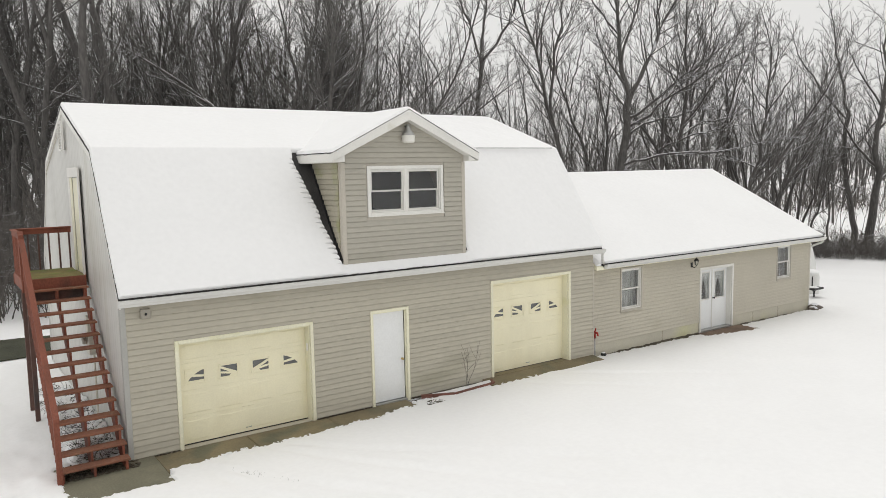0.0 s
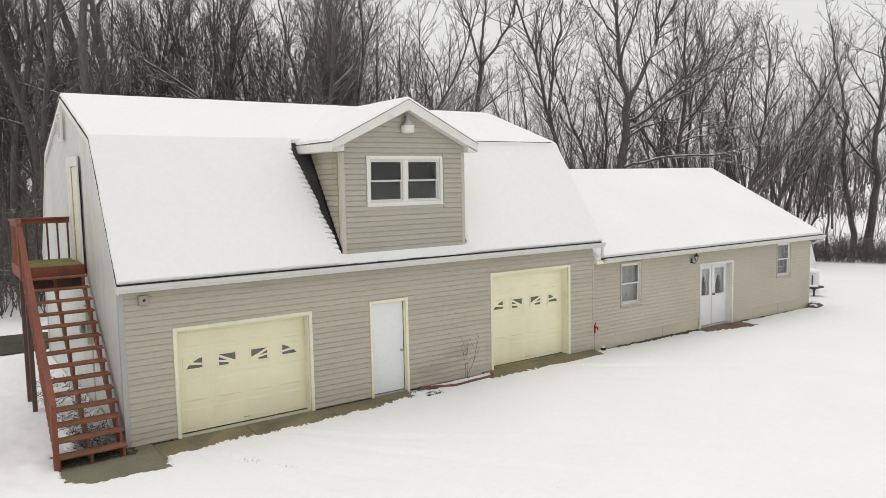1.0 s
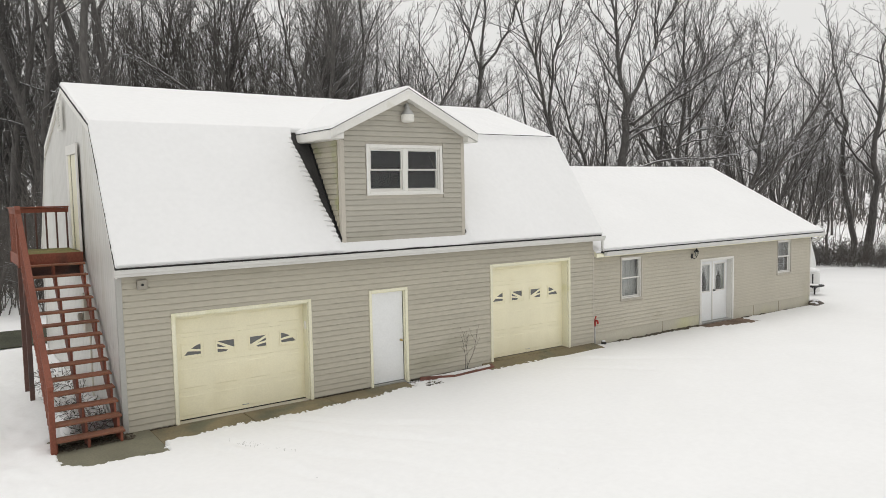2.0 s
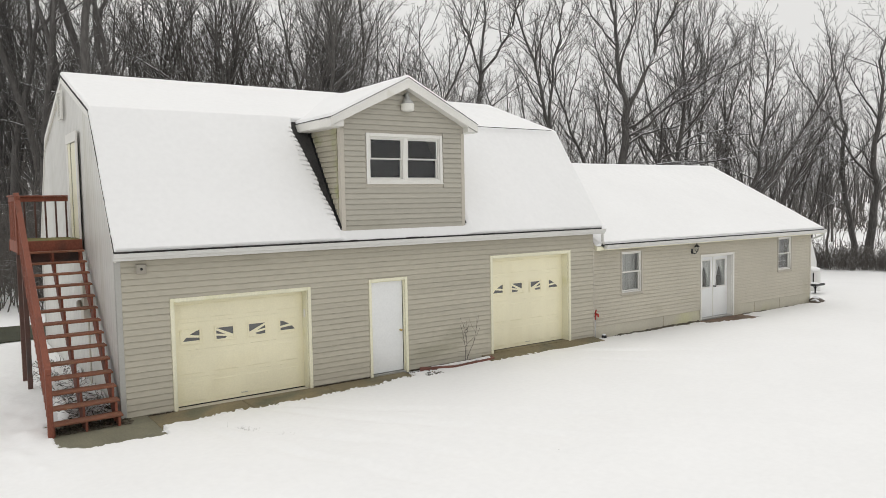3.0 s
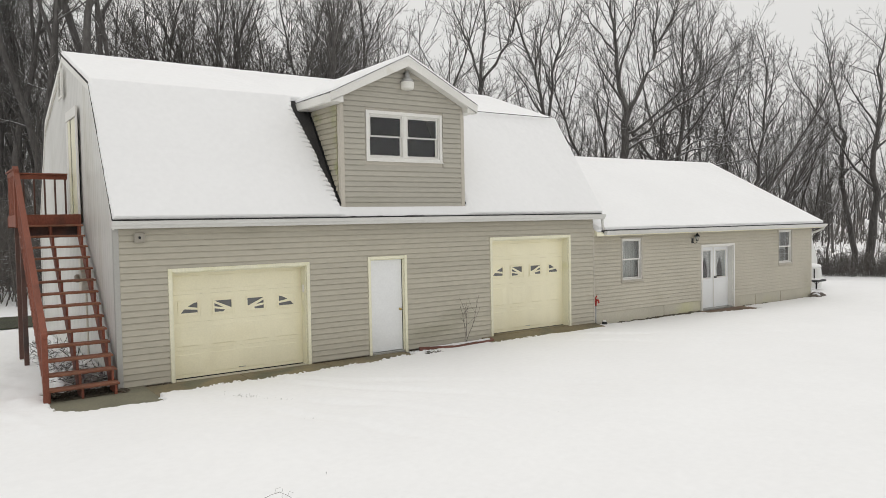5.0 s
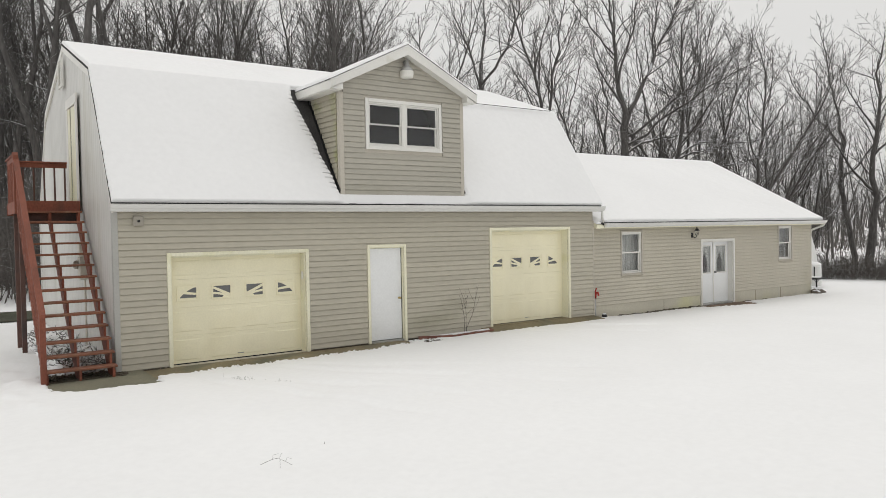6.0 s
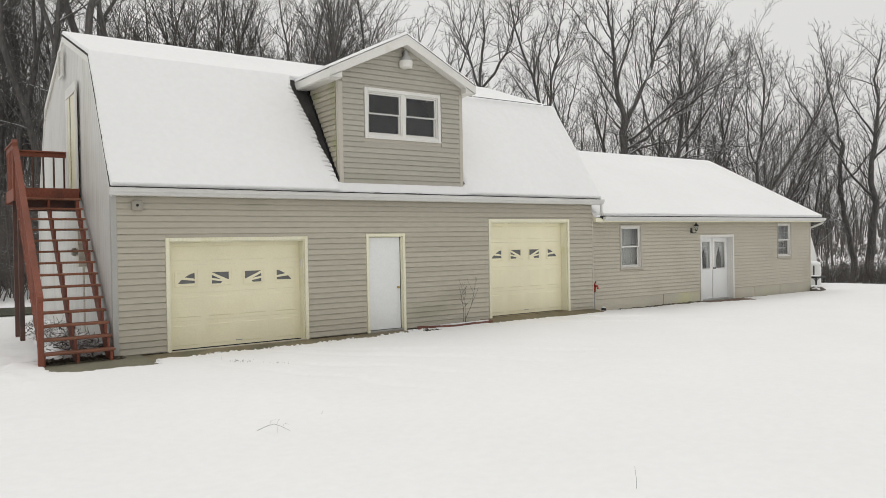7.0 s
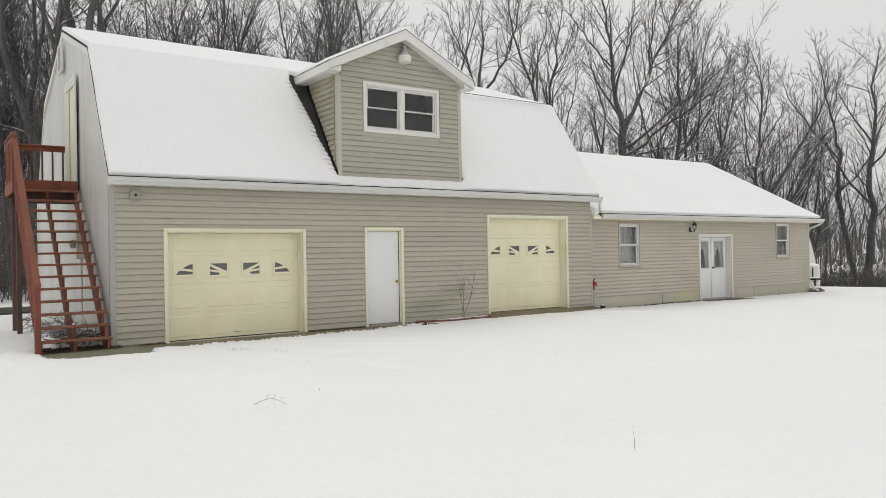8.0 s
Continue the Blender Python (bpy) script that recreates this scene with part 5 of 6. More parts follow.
for yy, zz in ((FOOT_Y + 0.0, 1.16), (LY0 + 0.06, TOP_Z + 0.90)):
    part("newel", Mesh().chamfer_box(RX - 0.05, RX + 0.04, yy - 0.045, yy + 0.045, -0.02 if yy < 0 else TOP_Z - 0.26, zz, 0.006), REDWOOD, stairs)
# railing along the back of the landing
part("handrail", Mesh().chamfer_box(RX, -0.01, LY1 - 0.03, LY1 + 0.01, TOP_Z + 0.80, TOP_Z + 0.90).chamfer_box(RX + 0.052, 0.0, LY1 - 0.07, LY1 + 0.05, TOP_Z + 0.902, TOP_Z + 0.935), REDWOOD, stairs)
for k in range(6):
    x = -0.055 - k * 0.205
    part("baluster", Mesh().chamfer_box(x - 0.018, x + 0.018, LY1 - 0.028, LY1 + 0.008, TOP_Z - 0.04, TOP_Z + 0.81, 0.004), POST_WOOD, stairs)


# ---- plants ----
def orient(d):
    """Two unit vectors square to each direction."""
    ref = np.where(np.abs(d[..., 2:3]) > 0.9, np.array([1.0, 0, 0]), np.array([0, 0, 1.0]))
    a = np.cross(d, ref)
    a /= np.linalg.norm(a, axis=-1, keepdims=True)
    return a, np.cross(d, a)


def grow(rng, base, way, length, n, wiggle, lift):
    """Polylines that wander: base, way (B, 3), length (B,)."""
    B = len(base)
    p = np.zeros((B, n + 1, 3))
    p[:, 0] = base
    d = way.copy()
    for i in range(n):
        d = d + rng.normal(0, wiggle, (B, 3))
        d[:, 2] += lift
        d /= np.linalg.norm(d, axis=1, keepdims=True)
        p[:, i + 1] = p[:, i] + d * (length / n)[:, None]
    return p


def tubes(sets):
    """Verts and quads for sets of (points (B, n, 3), radii (B, n), sides)."""
    vs, qs, k = [], [], 0
    for p, r, sides in sets:
        B, n = p.shape[:2]
        if B == 0:
            continue
        d = np.gradient(p, axis=1)
        d /= np.linalg.norm(d, axis=2, keepdims=True) + 1e-9
        a, b = orient(d)
        t = np.arange(sides) * 2 * math.pi / sides
        ring = p[:, :, None, :] + r[:, :, None, None] * (a[:, :, None, :] * np.cos(t)[None, None, :, None] + b[:, :, None, :] * np.sin(t)[None, None, :, None])
        vs.append(ring.reshape(-1, 3))
        idx = k + np.arange(B * n * sides).reshape(B, n, sides)
        nxt = np.roll(idx, -1, axis=2)
        qs.append(np.stack([idx[:, :-1], nxt[:, :-1], nxt[:, 1:], idx[:, 1:]], -1).reshape(-1, 4))
        k += B * n * sides
    return np.concatenate(vs), np.concatenate(qs)


def taper(r0, r1, n):
    t = np.linspace(0, 1, n + 1)[None, :]
    return r0[:, None] * (1 - t) + r1[:, None] * t


def shoots(rng, p, r, count, lo, hi, angle, ratio, plen, thin):
    """Side shoots from polylines: bases, ways, lengths and radii."""
    B, n = p.shape[0], p.shape[1] - 1
    who = np.repeat(np.arange(B), count)
    f = rng.uniform(lo, hi, len(who))
    i = np.minimum((f * n).astype(int), n - 1)
    g = (f * n - i)[:, None]
    base = p[who, i] * (1 - g) + p[who, i + 1] * g
    rr = r[who, i] * (1 - g[:, 0]) + r[who, i + 1] * g[:, 0]
    d = p[who, i + 1] - p[who, i]
    d /= np.linalg.norm(d, axis=1, keepdims=True)
    a, b = orient(d)
    t = rng.uniform(0, 2 * math.pi, len(who))
    an = np.radians(rng.uniform(angle[0], angle[1], len(who)))
    side = a * np.cos(t)[:, None] + b * np.sin(t)[:, None]
    way = d * np.cos(an)[:, None] + side * np.sin(an)[:, None]
    way[:, 2] = np.where(way[:, 2] < -0.1, -0.3 * way[:, 2], way[:, 2])
    way /= np.linalg.norm(way, axis=1, keepdims=True)
    ln = plen[who] * rng.uniform(ratio[0], ratio[1], len(who)) * (1.15 - 0.6 * f)
    return base, way, ln, np.minimum(rr * 0.8, rr * thin + 0.004)


def sprouts(rng, p, r, L, spacing, lo, hi, angle, ratio, least, most, thin, rise):
    """Side shoots set at even steps round and along polylines: bases, ways, lengths and radii."""
    n = p.shape[1] - 1
    count = np.maximum(2, np.round(L * (hi - lo) / spacing)).astype(int)
    who = np.repeat(np.arange(len(p)), count)
    idx = np.arange(len(who)) - np.repeat(np.cumsum(count) - count, count)
    f = lo + (hi - lo) * (idx + rng.uniform(0.1, 0.9, len(who))) / count[who]
    i = np.minimum((f * n).astype(int), n - 1)
    g = (f * n - i)[:, None]
    base = p[who, i] * (1 - g) + p[who, i + 1] * g
    rr = r[who, i] * (1 - g[:, 0]) + r[who, i + 1] * g[:, 0]
    d = p[who, i + 1] - p[who, i]
    d /= np.linalg.norm(d, axis=1, keepdims=True)
    a, b = orient(d)
    t = idx * 2.4 + rng.uniform(-0.5, 0.5, len(who)) + who * 1.7
    an = np.radians(rng.uniform(angle[0], angle[1], len(who)))
    way = d * np.cos(an)[:, None] + (a * np.cos(t)[:, None] + b * np.sin(t)[:, None]) * np.sin(an)[:, None]
    way[:, 2] = np.where(way[:, 2] < 0, way[:, 2] * 0.4, way[:, 2]) + rise
    way /= np.linalg.norm(way, axis=1, keepdims=True)
    ln = np.clip(L[who] * ratio * (1.1 - 0.65 * f) * rng.uniform(0.65, 1.25, len(who)), least, most)
    return base, way, ln, rr * thin


def ramify(rng, P, R, L, steps, fine, wander, start=0.22, angle=(26, 52), rise=0.12):
    """Branches, twigs and twig ends on boughs P of radii R and lengths L; steps: the spacing of each order along its parent."""
    b, w, l, r = sprouts(rng, P, R, L, steps[0], start, 1.0, angle, 0.42, 0.9, 3.6, 0.55, rise)
    br = grow(rng, b, w, l, 5, wander, 0.03)
    r_br = taper(np.clip(r, fine * 1.6, 0.05), np.full(len(b), fine), 5)
    wood = [(br, r_br, 4)]
    b, w, l, r = sprouts(rng, br, r_br, l, steps[1], 0.12, 1.0, (26, 50), 0.48, 0.45, 1.5, 0.75, rise)
    tw = grow(rng, b, w, l, 3, wander * 0.9, 0.03)
    r_tw = taper(np.clip(r, fine, fine * 1.5), np.full(len(b), fine * 0.8), 3)
    crown = [(tw, r_tw, 3)]
    b, w, l, r = sprouts(rng, tw, r_tw, l, steps[2], 0.2, 1.0, (24, 46), 0.55, 0.22, 0.75, 0.8, rise)
    crown.append((grow(rng, b, w, l, 1, wander, 0.03), taper(np.full(len(b), fine * 0.8), np.full(len(b), fine * 0.55), 1), 3))
    return wood, crown


def tree_sets(seed, height, girth, limbs, spread, fork, lean=(0, 0), leaders=2, reach=0.3, low=0.35, wander=0.10, steps=(0.95, 0.46, 0.33), fine=0.0105):
    """A bare tree with a straight trunk. limbs: how many on trunk and leaders; spread: their angles; fork: the height share where the trunk parts;
    reach: limb length as a share of the height; low: where on the trunk limbs begin."""
    rng = np.random.RandomState(seed)
    up = np.array([[lean[0], lean[1], 1.0]])
    up /= np.linalg.norm(up)
    trunk = grow(rng, np.array([[0, 0, -0.4]]), up, np.array([height * fork]), 10, 0.035, 0.008)
    r_tr = taper(np.array([girth]), np.array([girth * 0.7]), 10)
    r_tr[0, 0] *= 1.4
    r_tr[0, 1] *= 1.08
    k = leaders
    ang = np.radians(rng.uniform(8, 22, k)) * (1 if k > 1 else 0.4)
    az = rng.uniform(0, 6.28) + np.arange(k) * 2 * math.pi / k + rng.uniform(-0.5, 0.5, k)
    way = np.stack([np.sin(ang) * np.cos(az), np.sin(ang) * np.sin(az), np.cos(ang)], 1) + 0.3 * up
    way /= np.linalg.norm(way, axis=1, keepdims=True)
    h2 = height * (1 - fork) * rng.uniform(0.85, 1.05, k)
    lead = grow(rng, np.repeat(trunk[:, -1], k, 0), way, h2, 10, wander, 0.02)
    r_le = taper(np.full(k, girth * 0.7 * (0.8 if k > 1 else 1.0)), np.full(k, 0.02), 10)
    n_low = max(1, limbs // 3)
    b1, w1, l1, r1 = shoots(rng, trunk, r_tr, n_low, min(low / fork, 0.8), 1.0, spread, (0.6, 1.0), np.array([height * reach]), 0.30)
    b2, w2, l2, r2 = shoots(rng, lead, r_le, max(2, (limbs - n_low) // k), 0.05, 0.9, spread, (0.6, 1.1), np.full(k, height * reach), 0.45)
    base, w, l, r = np.concatenate([b1, b2]), np.concatenate([w1, w2]), np.concatenate([l1, l2]), np.concatenate([r1, r2])
    limb = grow(rng, base, w, l, 10, wander, 0.045)
    r_li = taper(r, np.full(len(r), 0.013), 10)
    wood, crown = ramify(rng, np.concatenate([lead, limb]), np.concatenate([r_le, r_li]), np.concatenate([h2, l]), steps, fine, wander)
    return [(trunk, r_tr, 10), (lead, r_le, 7), (limb, r_li, 6), *wood], crown


def clump_sets(seed, height, girth, stems_, spread, steps=(0.85, 0.41, 0.30), wander=0.09, fine=0.0105):
    """A bare tree of many stems that part at the ground and curve upwards; spread: the widest slant in degrees."""
    rng = np.random.RandomState(seed)
    k = stems_
    az = rng.uniform(0, 6.28) + np.arange(k) * 2.4
    ang = np.radians(spread * (0.15 + 0.85 * (np.arange(k) + rng.uniform(0, 0.8, k)) / k))
    way = np.stack([np.sin(ang) * np.cos(az), np.sin(ang) * np.sin(az), np.cos(ang)], 1)
    base = np.column_stack([0.35 * np.cos(az), 0.35 * np.sin(az), np.full(k, -0.4)])
    L = height * rng.uniform(0.8, 1.05, k)
    p = grow(rng, base, way, L, 14, wander, 0.012)
    r = taper(girth * rng.uniform(0.65, 1.15, k), np.full(k, 0.018), 14)
    b, w, l, r2 = sprouts(rng, p, r, L, 2.6, 0.30, 0.92, (20, 40), 0.36, 2.0, 6.0, 0.6, 0.1)
    limb = grow(rng, b, w, l, 14, wander, 0.03)
    r_li = taper(r2, np.full(len(b), 0.013), 14)
    wood, crown = ramify(rng, np.concatenate([p, limb]), np.concatenate([r, r_li]), np.concatenate([L, l]), steps, fine, wander, 0.42, (22, 46))
    return [(p, r, 7), (limb, r_li, 5), *wood], crown


def bough_sets(seed, girth, boughs, steps=(0.70, 0.38, 0.29), fine=0.0105, wander=0.115, top=0.1, start=0.22, rise=0.1):
    """A bare tree of chosen habit. boughs: parent, where it leaves the parent, the slant in degrees at foot, middle and tip, length, share of the parent's thickness."""
    rng = np.random.RandomState(seed)
    n = 12
    lines, radii = [], []
    for parent, f, a0, a1, a2, length, share in boughs:
        slant = np.radians(np.interp(np.linspace(0, 1, n), [0, 0.5, 1], [a0, a1, a2]) + rng.normal(0, 8, n))
        if parent < 0:
            base, r0, yaw = np.array([0, 0, -0.4]), girth, 0.05
        else:
            q, k = lines[parent], min(int(f * n), n - 1)
            base = q[k] + (q[k + 1] - q[k]) * (f * n - k)
            r0, yaw = radii[parent][k] * share, rng.uniform(-0.6, 0.6)
        way = np.stack([np.sin(slant), np.sin(yaw) * (0.3 + np.abs(np.sin(slant))) + rng.normal(0, 0.08, n), np.cos(slant)], 1)
        way /= np.linalg.norm(way, axis=1, keepdims=True)
        lines.append(np.concatenate([base[None], base + np.cumsum(way * length / n, axis=0)]))
        radii.append(np.maximum(0.014, r0 * (1 - (1 - (top if parent < 0 else 0.12)) * np.linspace(0, 1, n + 1))))
    radii[0][0] *= 1.4
    P, R = np.stack(lines), np.stack(radii)
    L = np.array([b[5] for b in boughs])
    b, w, l, r = sprouts(rng, P, R, L, 1.5, 0.3, 0.95, (26, 50), 0.34, 1.6, 4.5, 0.5, rise)
    limb = grow(rng, b, w, l, n, wander, 0.03)
    r_li = taper(np.minimum(r, 0.06), np.full(len(b), 0.013), n)
    wood, crown = ramify(rng, np.concatenate([P, limb]), np.concatenate([R, r_li]), np.concatenate([L, l]), steps, fine, wander, start, (26, 50), rise)
    return [(P[:1], R[:1], 10), (P[1:], R[1:], 7), (limb, r_li, 5), *wood], crown


def tree_kind(name, label, **k):
    wood, crown = bough_sets(**k) if "boughs" in k else clump_sets(**k) if "stems_" in k else tree_sets(**k)
    t = thing(name, label, "tree")
    for nm, sets, mat in (("trunk", wood, BARK), ("crown", crown, TWIG)):
        v, q = tubes(sets)
        ob = new(nm, raw_mesh(nm, v, q, mat))
        ob.parent = t
    return t


FOREST = "tall bare grey-barked tree in the winter woods"
kinds = {
    "tall": [tree_kind("bare_tree", FOREST, seed=100 + i, height=23 + 2 * (i % 3), girth=0.17 + 0.035 * (i % 3), limbs=13, spread=(24, 48), fork=0.42 + 0.08 * (i % 2), leaders=1 + i % 2,
                       lean=(0.03 * (i - 1.5), 0.02 * (i % 2)), reach=0.26, low=0.24) for i in range(4)],
    "bushy": [tree_kind("bare_tree", "many-stemmed bare tree with dense fine upright twigs", seed=200 + i, height=17 + i, girth=0.19, stems_=5 + i, spread=24 + 4 * i) for i in range(3)],
    "thin": [tree_kind("bare_tree", "slender bare young tree with few limbs", seed=300 + i, height=17 + i, girth=0.10, limbs=8, spread=(20, 42), fork=0.42, leaders=2, lean=(0.05 - 0.08 * i, 0.02),
                       reach=0.24) for i in range(2)],
    "crooked": [tree_kind("bare_tree", "crooked bare tree with long sinuous limbs", seed=400 + i, height=19 + 1.5 * i, girth=0.24, limbs=9, spread=(26, 52), fork=0.30, leaders=2, lean=(0.06 - 0.08 * i, 0),
                          reach=0.32, wander=0.13) for i in range(3)],
}
kinds["forked"] = [tree_kind("bare_tree", "bare tree with one limb curving up from a low fork", seed=701, girth=0.22, top=0.65, boughs=[
    (-1, 0, 0, -1, 11, 14.6, 1), (0, 0.96, -9, -27, -21, 8.8, 0.7), (0, 1, 8, 6, 9, 7.9, 0.75), (0, 0.98, 51, 13, -25, 10.1, 0.75), (3, 0.34, 16, 37, 23, 5.6, 0.6), (1, 0.28, -25, -18, -11, 3.4, 0.6), (3, 0.59, -34, -23, -12, 3.8, 0.6)])]
kinds["sinuous"] = [tree_kind("bare_tree", "bare tree with several sinuous dark stems", seed=702, girth=0.23, boughs=[
    (-1, 0, 0, -16, -14, 22.5, 1), (0, 0.42, -3, 12, -4, 12.4, 0.9), (0, 0.52, -30, -30, -22, 5.6, 0.6), (0, 0.66, 18, 12, 7, 6.2, 0.7), (1, 0.49, 30, 23, 17, 4.3, 0.7), (1, 0.30, -27, -18, -9, 4.5, 0.6)])]
kinds["hooked"] = [tree_kind("bare_tree", "bare leaning tree with a hooked upper stem", seed=703, girth=0.22, boughs=[
    (-1, 0, 0, -18, -27, 15.3, 1), (0, 0.76, 23, 9, -8, 7.0, 0.8), (0, 0.59, 20, 7, -5, 4.7, 0.6), (0, 0.90, 8, 30, 11, 6.4, 0.9)])]
kinds["slim"] = [tree_kind("bare_tree", "slim bare tree parting into upright stems", seed=704, girth=0.18, boughs=[
    (-1, 0, 0, 10, -4, 14.9, 1), (0, 0.60, -17, -8, 8, 6.0, 0.8), (0, 0.87, -18, -15, -11, 4.9, 0.9)]),
    tree_kind("bare_tree", "slim bare tree with a long snow-lined low limb", seed=705, girth=0.17, boughs=[
    (-1, 0, 0, 3, 18, 15.4, 1), (0, 0.68, 28, 34, 41, 5.1, 0.7), (0, 0.51, 67, 79, 84, 7.5, 0.8), (0, 0.84, -14, -5, 4, 5.3, 0.8)]),
    tree_kind("bare_tree", "slim bare tree leaning over at the top", seed=706, girth=0.19, boughs=[
    (-1, 0, 0, 1, 29, 17.3, 1), (0, 0.63, -1, 13, 6, 8.6, 0.8), (0, 0.81, 54, 48, 41, 5.8, 0.8)])]
kinds["fan"] = [tree_kind("bare_tree", "large spreading bare tree with long boughs sweeping outwards", seed=707, girth=0.34, top=0.68, steps=(0.6, 0.35, 0.27), boughs=[
    (-1, 0, 5, 13, 5, 11.4, 1), (0, 0.99, -7, -3, -6, 10.5, 0.8), (1, 0.40, -34, -30, -26, 7.5, 0.55), (0, 0.95, 17, 28, 24, 12.0, 0.75), (3, 0.36, 6, 8, 6, 7.5, 0.6), (3, 0.5, 42, 40, 34, 7.0, 0.6),
    (0, 0.81, 60, 56, 60, 10.0, 0.42), (0, 0.76, 66, 72, 64, 9.5, 0.40), (0, 0.86, 50, 54, 46, 9.0, 0.42), (0, 0.58, 72, 82, 86, 10.5, 0.34), (1, 0.08, -50, -36, -16, 5.0, 0.5), (1, 0.2, 14, 10, 2, 7.5, 0.6)])]
kinds["oak"] = [tree_kind("bare_tree", "straight bare tree with rising snow-lined limbs", seed=708, girth=0.24, boughs=[
    (-1, 0, 0, -1, 9, 19.3, 1), (0, 0.59, -22, -11, 11, 6.5, 0.6), (0, 0.50, 36, 27, 21, 8.4, 0.65), (0, 0.73, 41, 33, 24, 5.4, 0.7), (0, 0.46, 62, 77, 56, 6.5, 0.5)]),
    tree_kind("bare_tree", "bare tree with a rounded crown of dense fine twigs", seed=709, girth=0.20, boughs=[
    (-1, 0, 0, 13, -6, 18.6, 1), (0, 0.50, -14, 3, 6, 8.2, 0.7), (0, 0.59, 31, 28, 24, 5.4, 0.7), (0, 0.46, 38, 41, 18, 7.1, 0.6), (0, 0.69, 29, 12, -4, 4.8, 0.7), (0, 0.43, 68, 61, 54, 4.6, 0.5), (0, 0.38, -63, -66, -68, 3.8, 0.45)])]
kinds["edge"] = [tree_kind("bare_tree", "low bare tree with crossing stems at the yard's edge", seed=710, girth=0.14, boughs=[
    (-1, 0, 0, -24, 17, 13.2, 1), (0, 0.47, 21, 11, -9, 6.7, 0.7), (0, 0.63, -34, -25, -16, 4.3, 0.8), (0, 0.37, 25, 24, 23, 5.2, 0.7)])]
kinds["twin"] = [tree_kind("bare_tree", "bare tree leaning over and forking into two long stems", seed=711, girth=0.24, top=0.6, boughs=[
    (-1, 0, -4, -4, -8, 11.0, 1), (0, 0.95, -40, -30, -14, 8.5, 0.7), (0, 1.0, -16, -10, -8, 9.5, 0.75), (0, 0.7, 30, 22, 12, 7.0, 0.5), (2, 0.3, 22, 16, 10, 5.0, 0.6)]),
    tree_kind("bare_tree", "large bare tree with a thick upright trunk and rising limbs", seed=712, girth=0.36, top=0.06, boughs=[
    (-1, 0, 6, 4, 2, 19.5, 1), (0, 0.36, -42, -34, -16, 8.5, 0.5), (0, 0.5, 34, 26, 16, 8.0, 0.5), (0, 0.6, -26, -18, -8, 6.5, 0.55), (0, 0.30, 44, 38, 24, 9.0, 0.45)])]
used = set()


def plant(kind, i, x, y, turn, size=1.0):
    src = kinds[kind][i % len(kinds[kind])]
    m = Matrix.Translation((x, y, float(ground_z(x, y)) - 0.02)) @ Matrix.Rotation(radians(turn), 4, "Z")
    if src.name not in used:
        used.add(src.name)
        src.matrix_basis = m @ Matrix.Scale(size, 4)
        return src
    c = copy_thing(src, m)
    c.scale = (size, size, size)
    return c


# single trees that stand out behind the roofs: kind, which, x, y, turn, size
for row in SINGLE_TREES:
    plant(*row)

# the wood: rows thinning towards the right, where the sky shows through
rng = np.random.RandomState(9)
AXIS, SIDE = np.array([0.577, 0.816]), np.array([0.816, -0.577])
EYE_XY = np.array([-2.74, -13.97])
for k in range(WOOD_COUNT):
    depth = rng.uniform(36, 74)
    u = rng.uniform(-0.70, -0.09) if k % 9 else rng.uniform(-0.05, 0.2)
    x, y = EYE_XY + AXIS * depth + SIDE * u * depth
    if y < 13 and x > -3 or u > -0.31 and depth < 50 or -0.18 < u < -0.02:
        continue
    kind = ("tall", "tall", "thin", "bushy", "tall", "crooked")[k % 6]
    if u > -0.05:
        kind = ("thin", "crooked")[k % 2]
    plant(kind, rng.randint(4), x, y, rng.uniform(0, 360), rng.uniform(0.78, 1.12) * (0.8 if u > -0.05 else 1.0))
for lst in kinds.values():
    for t in lst:
        if t.name not in used:
            for c in list(t.children):
                bpy.data.objects.remove(c)
            bpy.data.objects.remove(t)


def stems(rng, spots, height, girth, side, wig=0.1, lift=0.02):
    """Cheap bare stems with side branches, joined."""
    B = len(spots)
    h = rng.uniform(*height, B)
    way = np.stack([rng.normal(0, 0.12, B), rng.normal(0, 0.12, B), np.ones(B)], 1)
    base = np.column_stack([spots, ground_z(spots[:, 0], spots[:, 1]) - 0.1])
    p = grow(rng, base, way, h, 7, wig * 0.5, lift)
    r = taper(rng.uniform(*girth, B), np.full(B, girth[0] * 0.12 + 0.004), 7)
    b, w, l, rr = shoots(rng, p, r, side[0], 0.25, 1.0, (20, 60), (0.2, 0.5), h, 0.45)
    q = grow(rng, b, w, l, 3, wig, lift * 3)
    rq = taper(np.minimum(rr, girth[1] * 0.35), np.full(len(b), 0.009), 3)
    b, w, l, rr = shoots(rng, q, rq, side[1], 0.1, 1.0, (20, 55), (0.35, 0.8), l, 0.6)
    s = grow(rng, b, w, l, 2, wig, lift * 3)
    return [(p, r, 5), (q, rq, 3), (s, taper(np.minimum(rr, 0.012), np.full(len(b), 0.007), 2), 3)]


def fan(rng, n, d0, d1, u0, u1):
    d, u = rng.uniform(d0, d1, n), rng.uniform(u0, u1, n)
    return EYE_XY + AXIS * d[:, None] + SIDE * (u * d)[:, None]


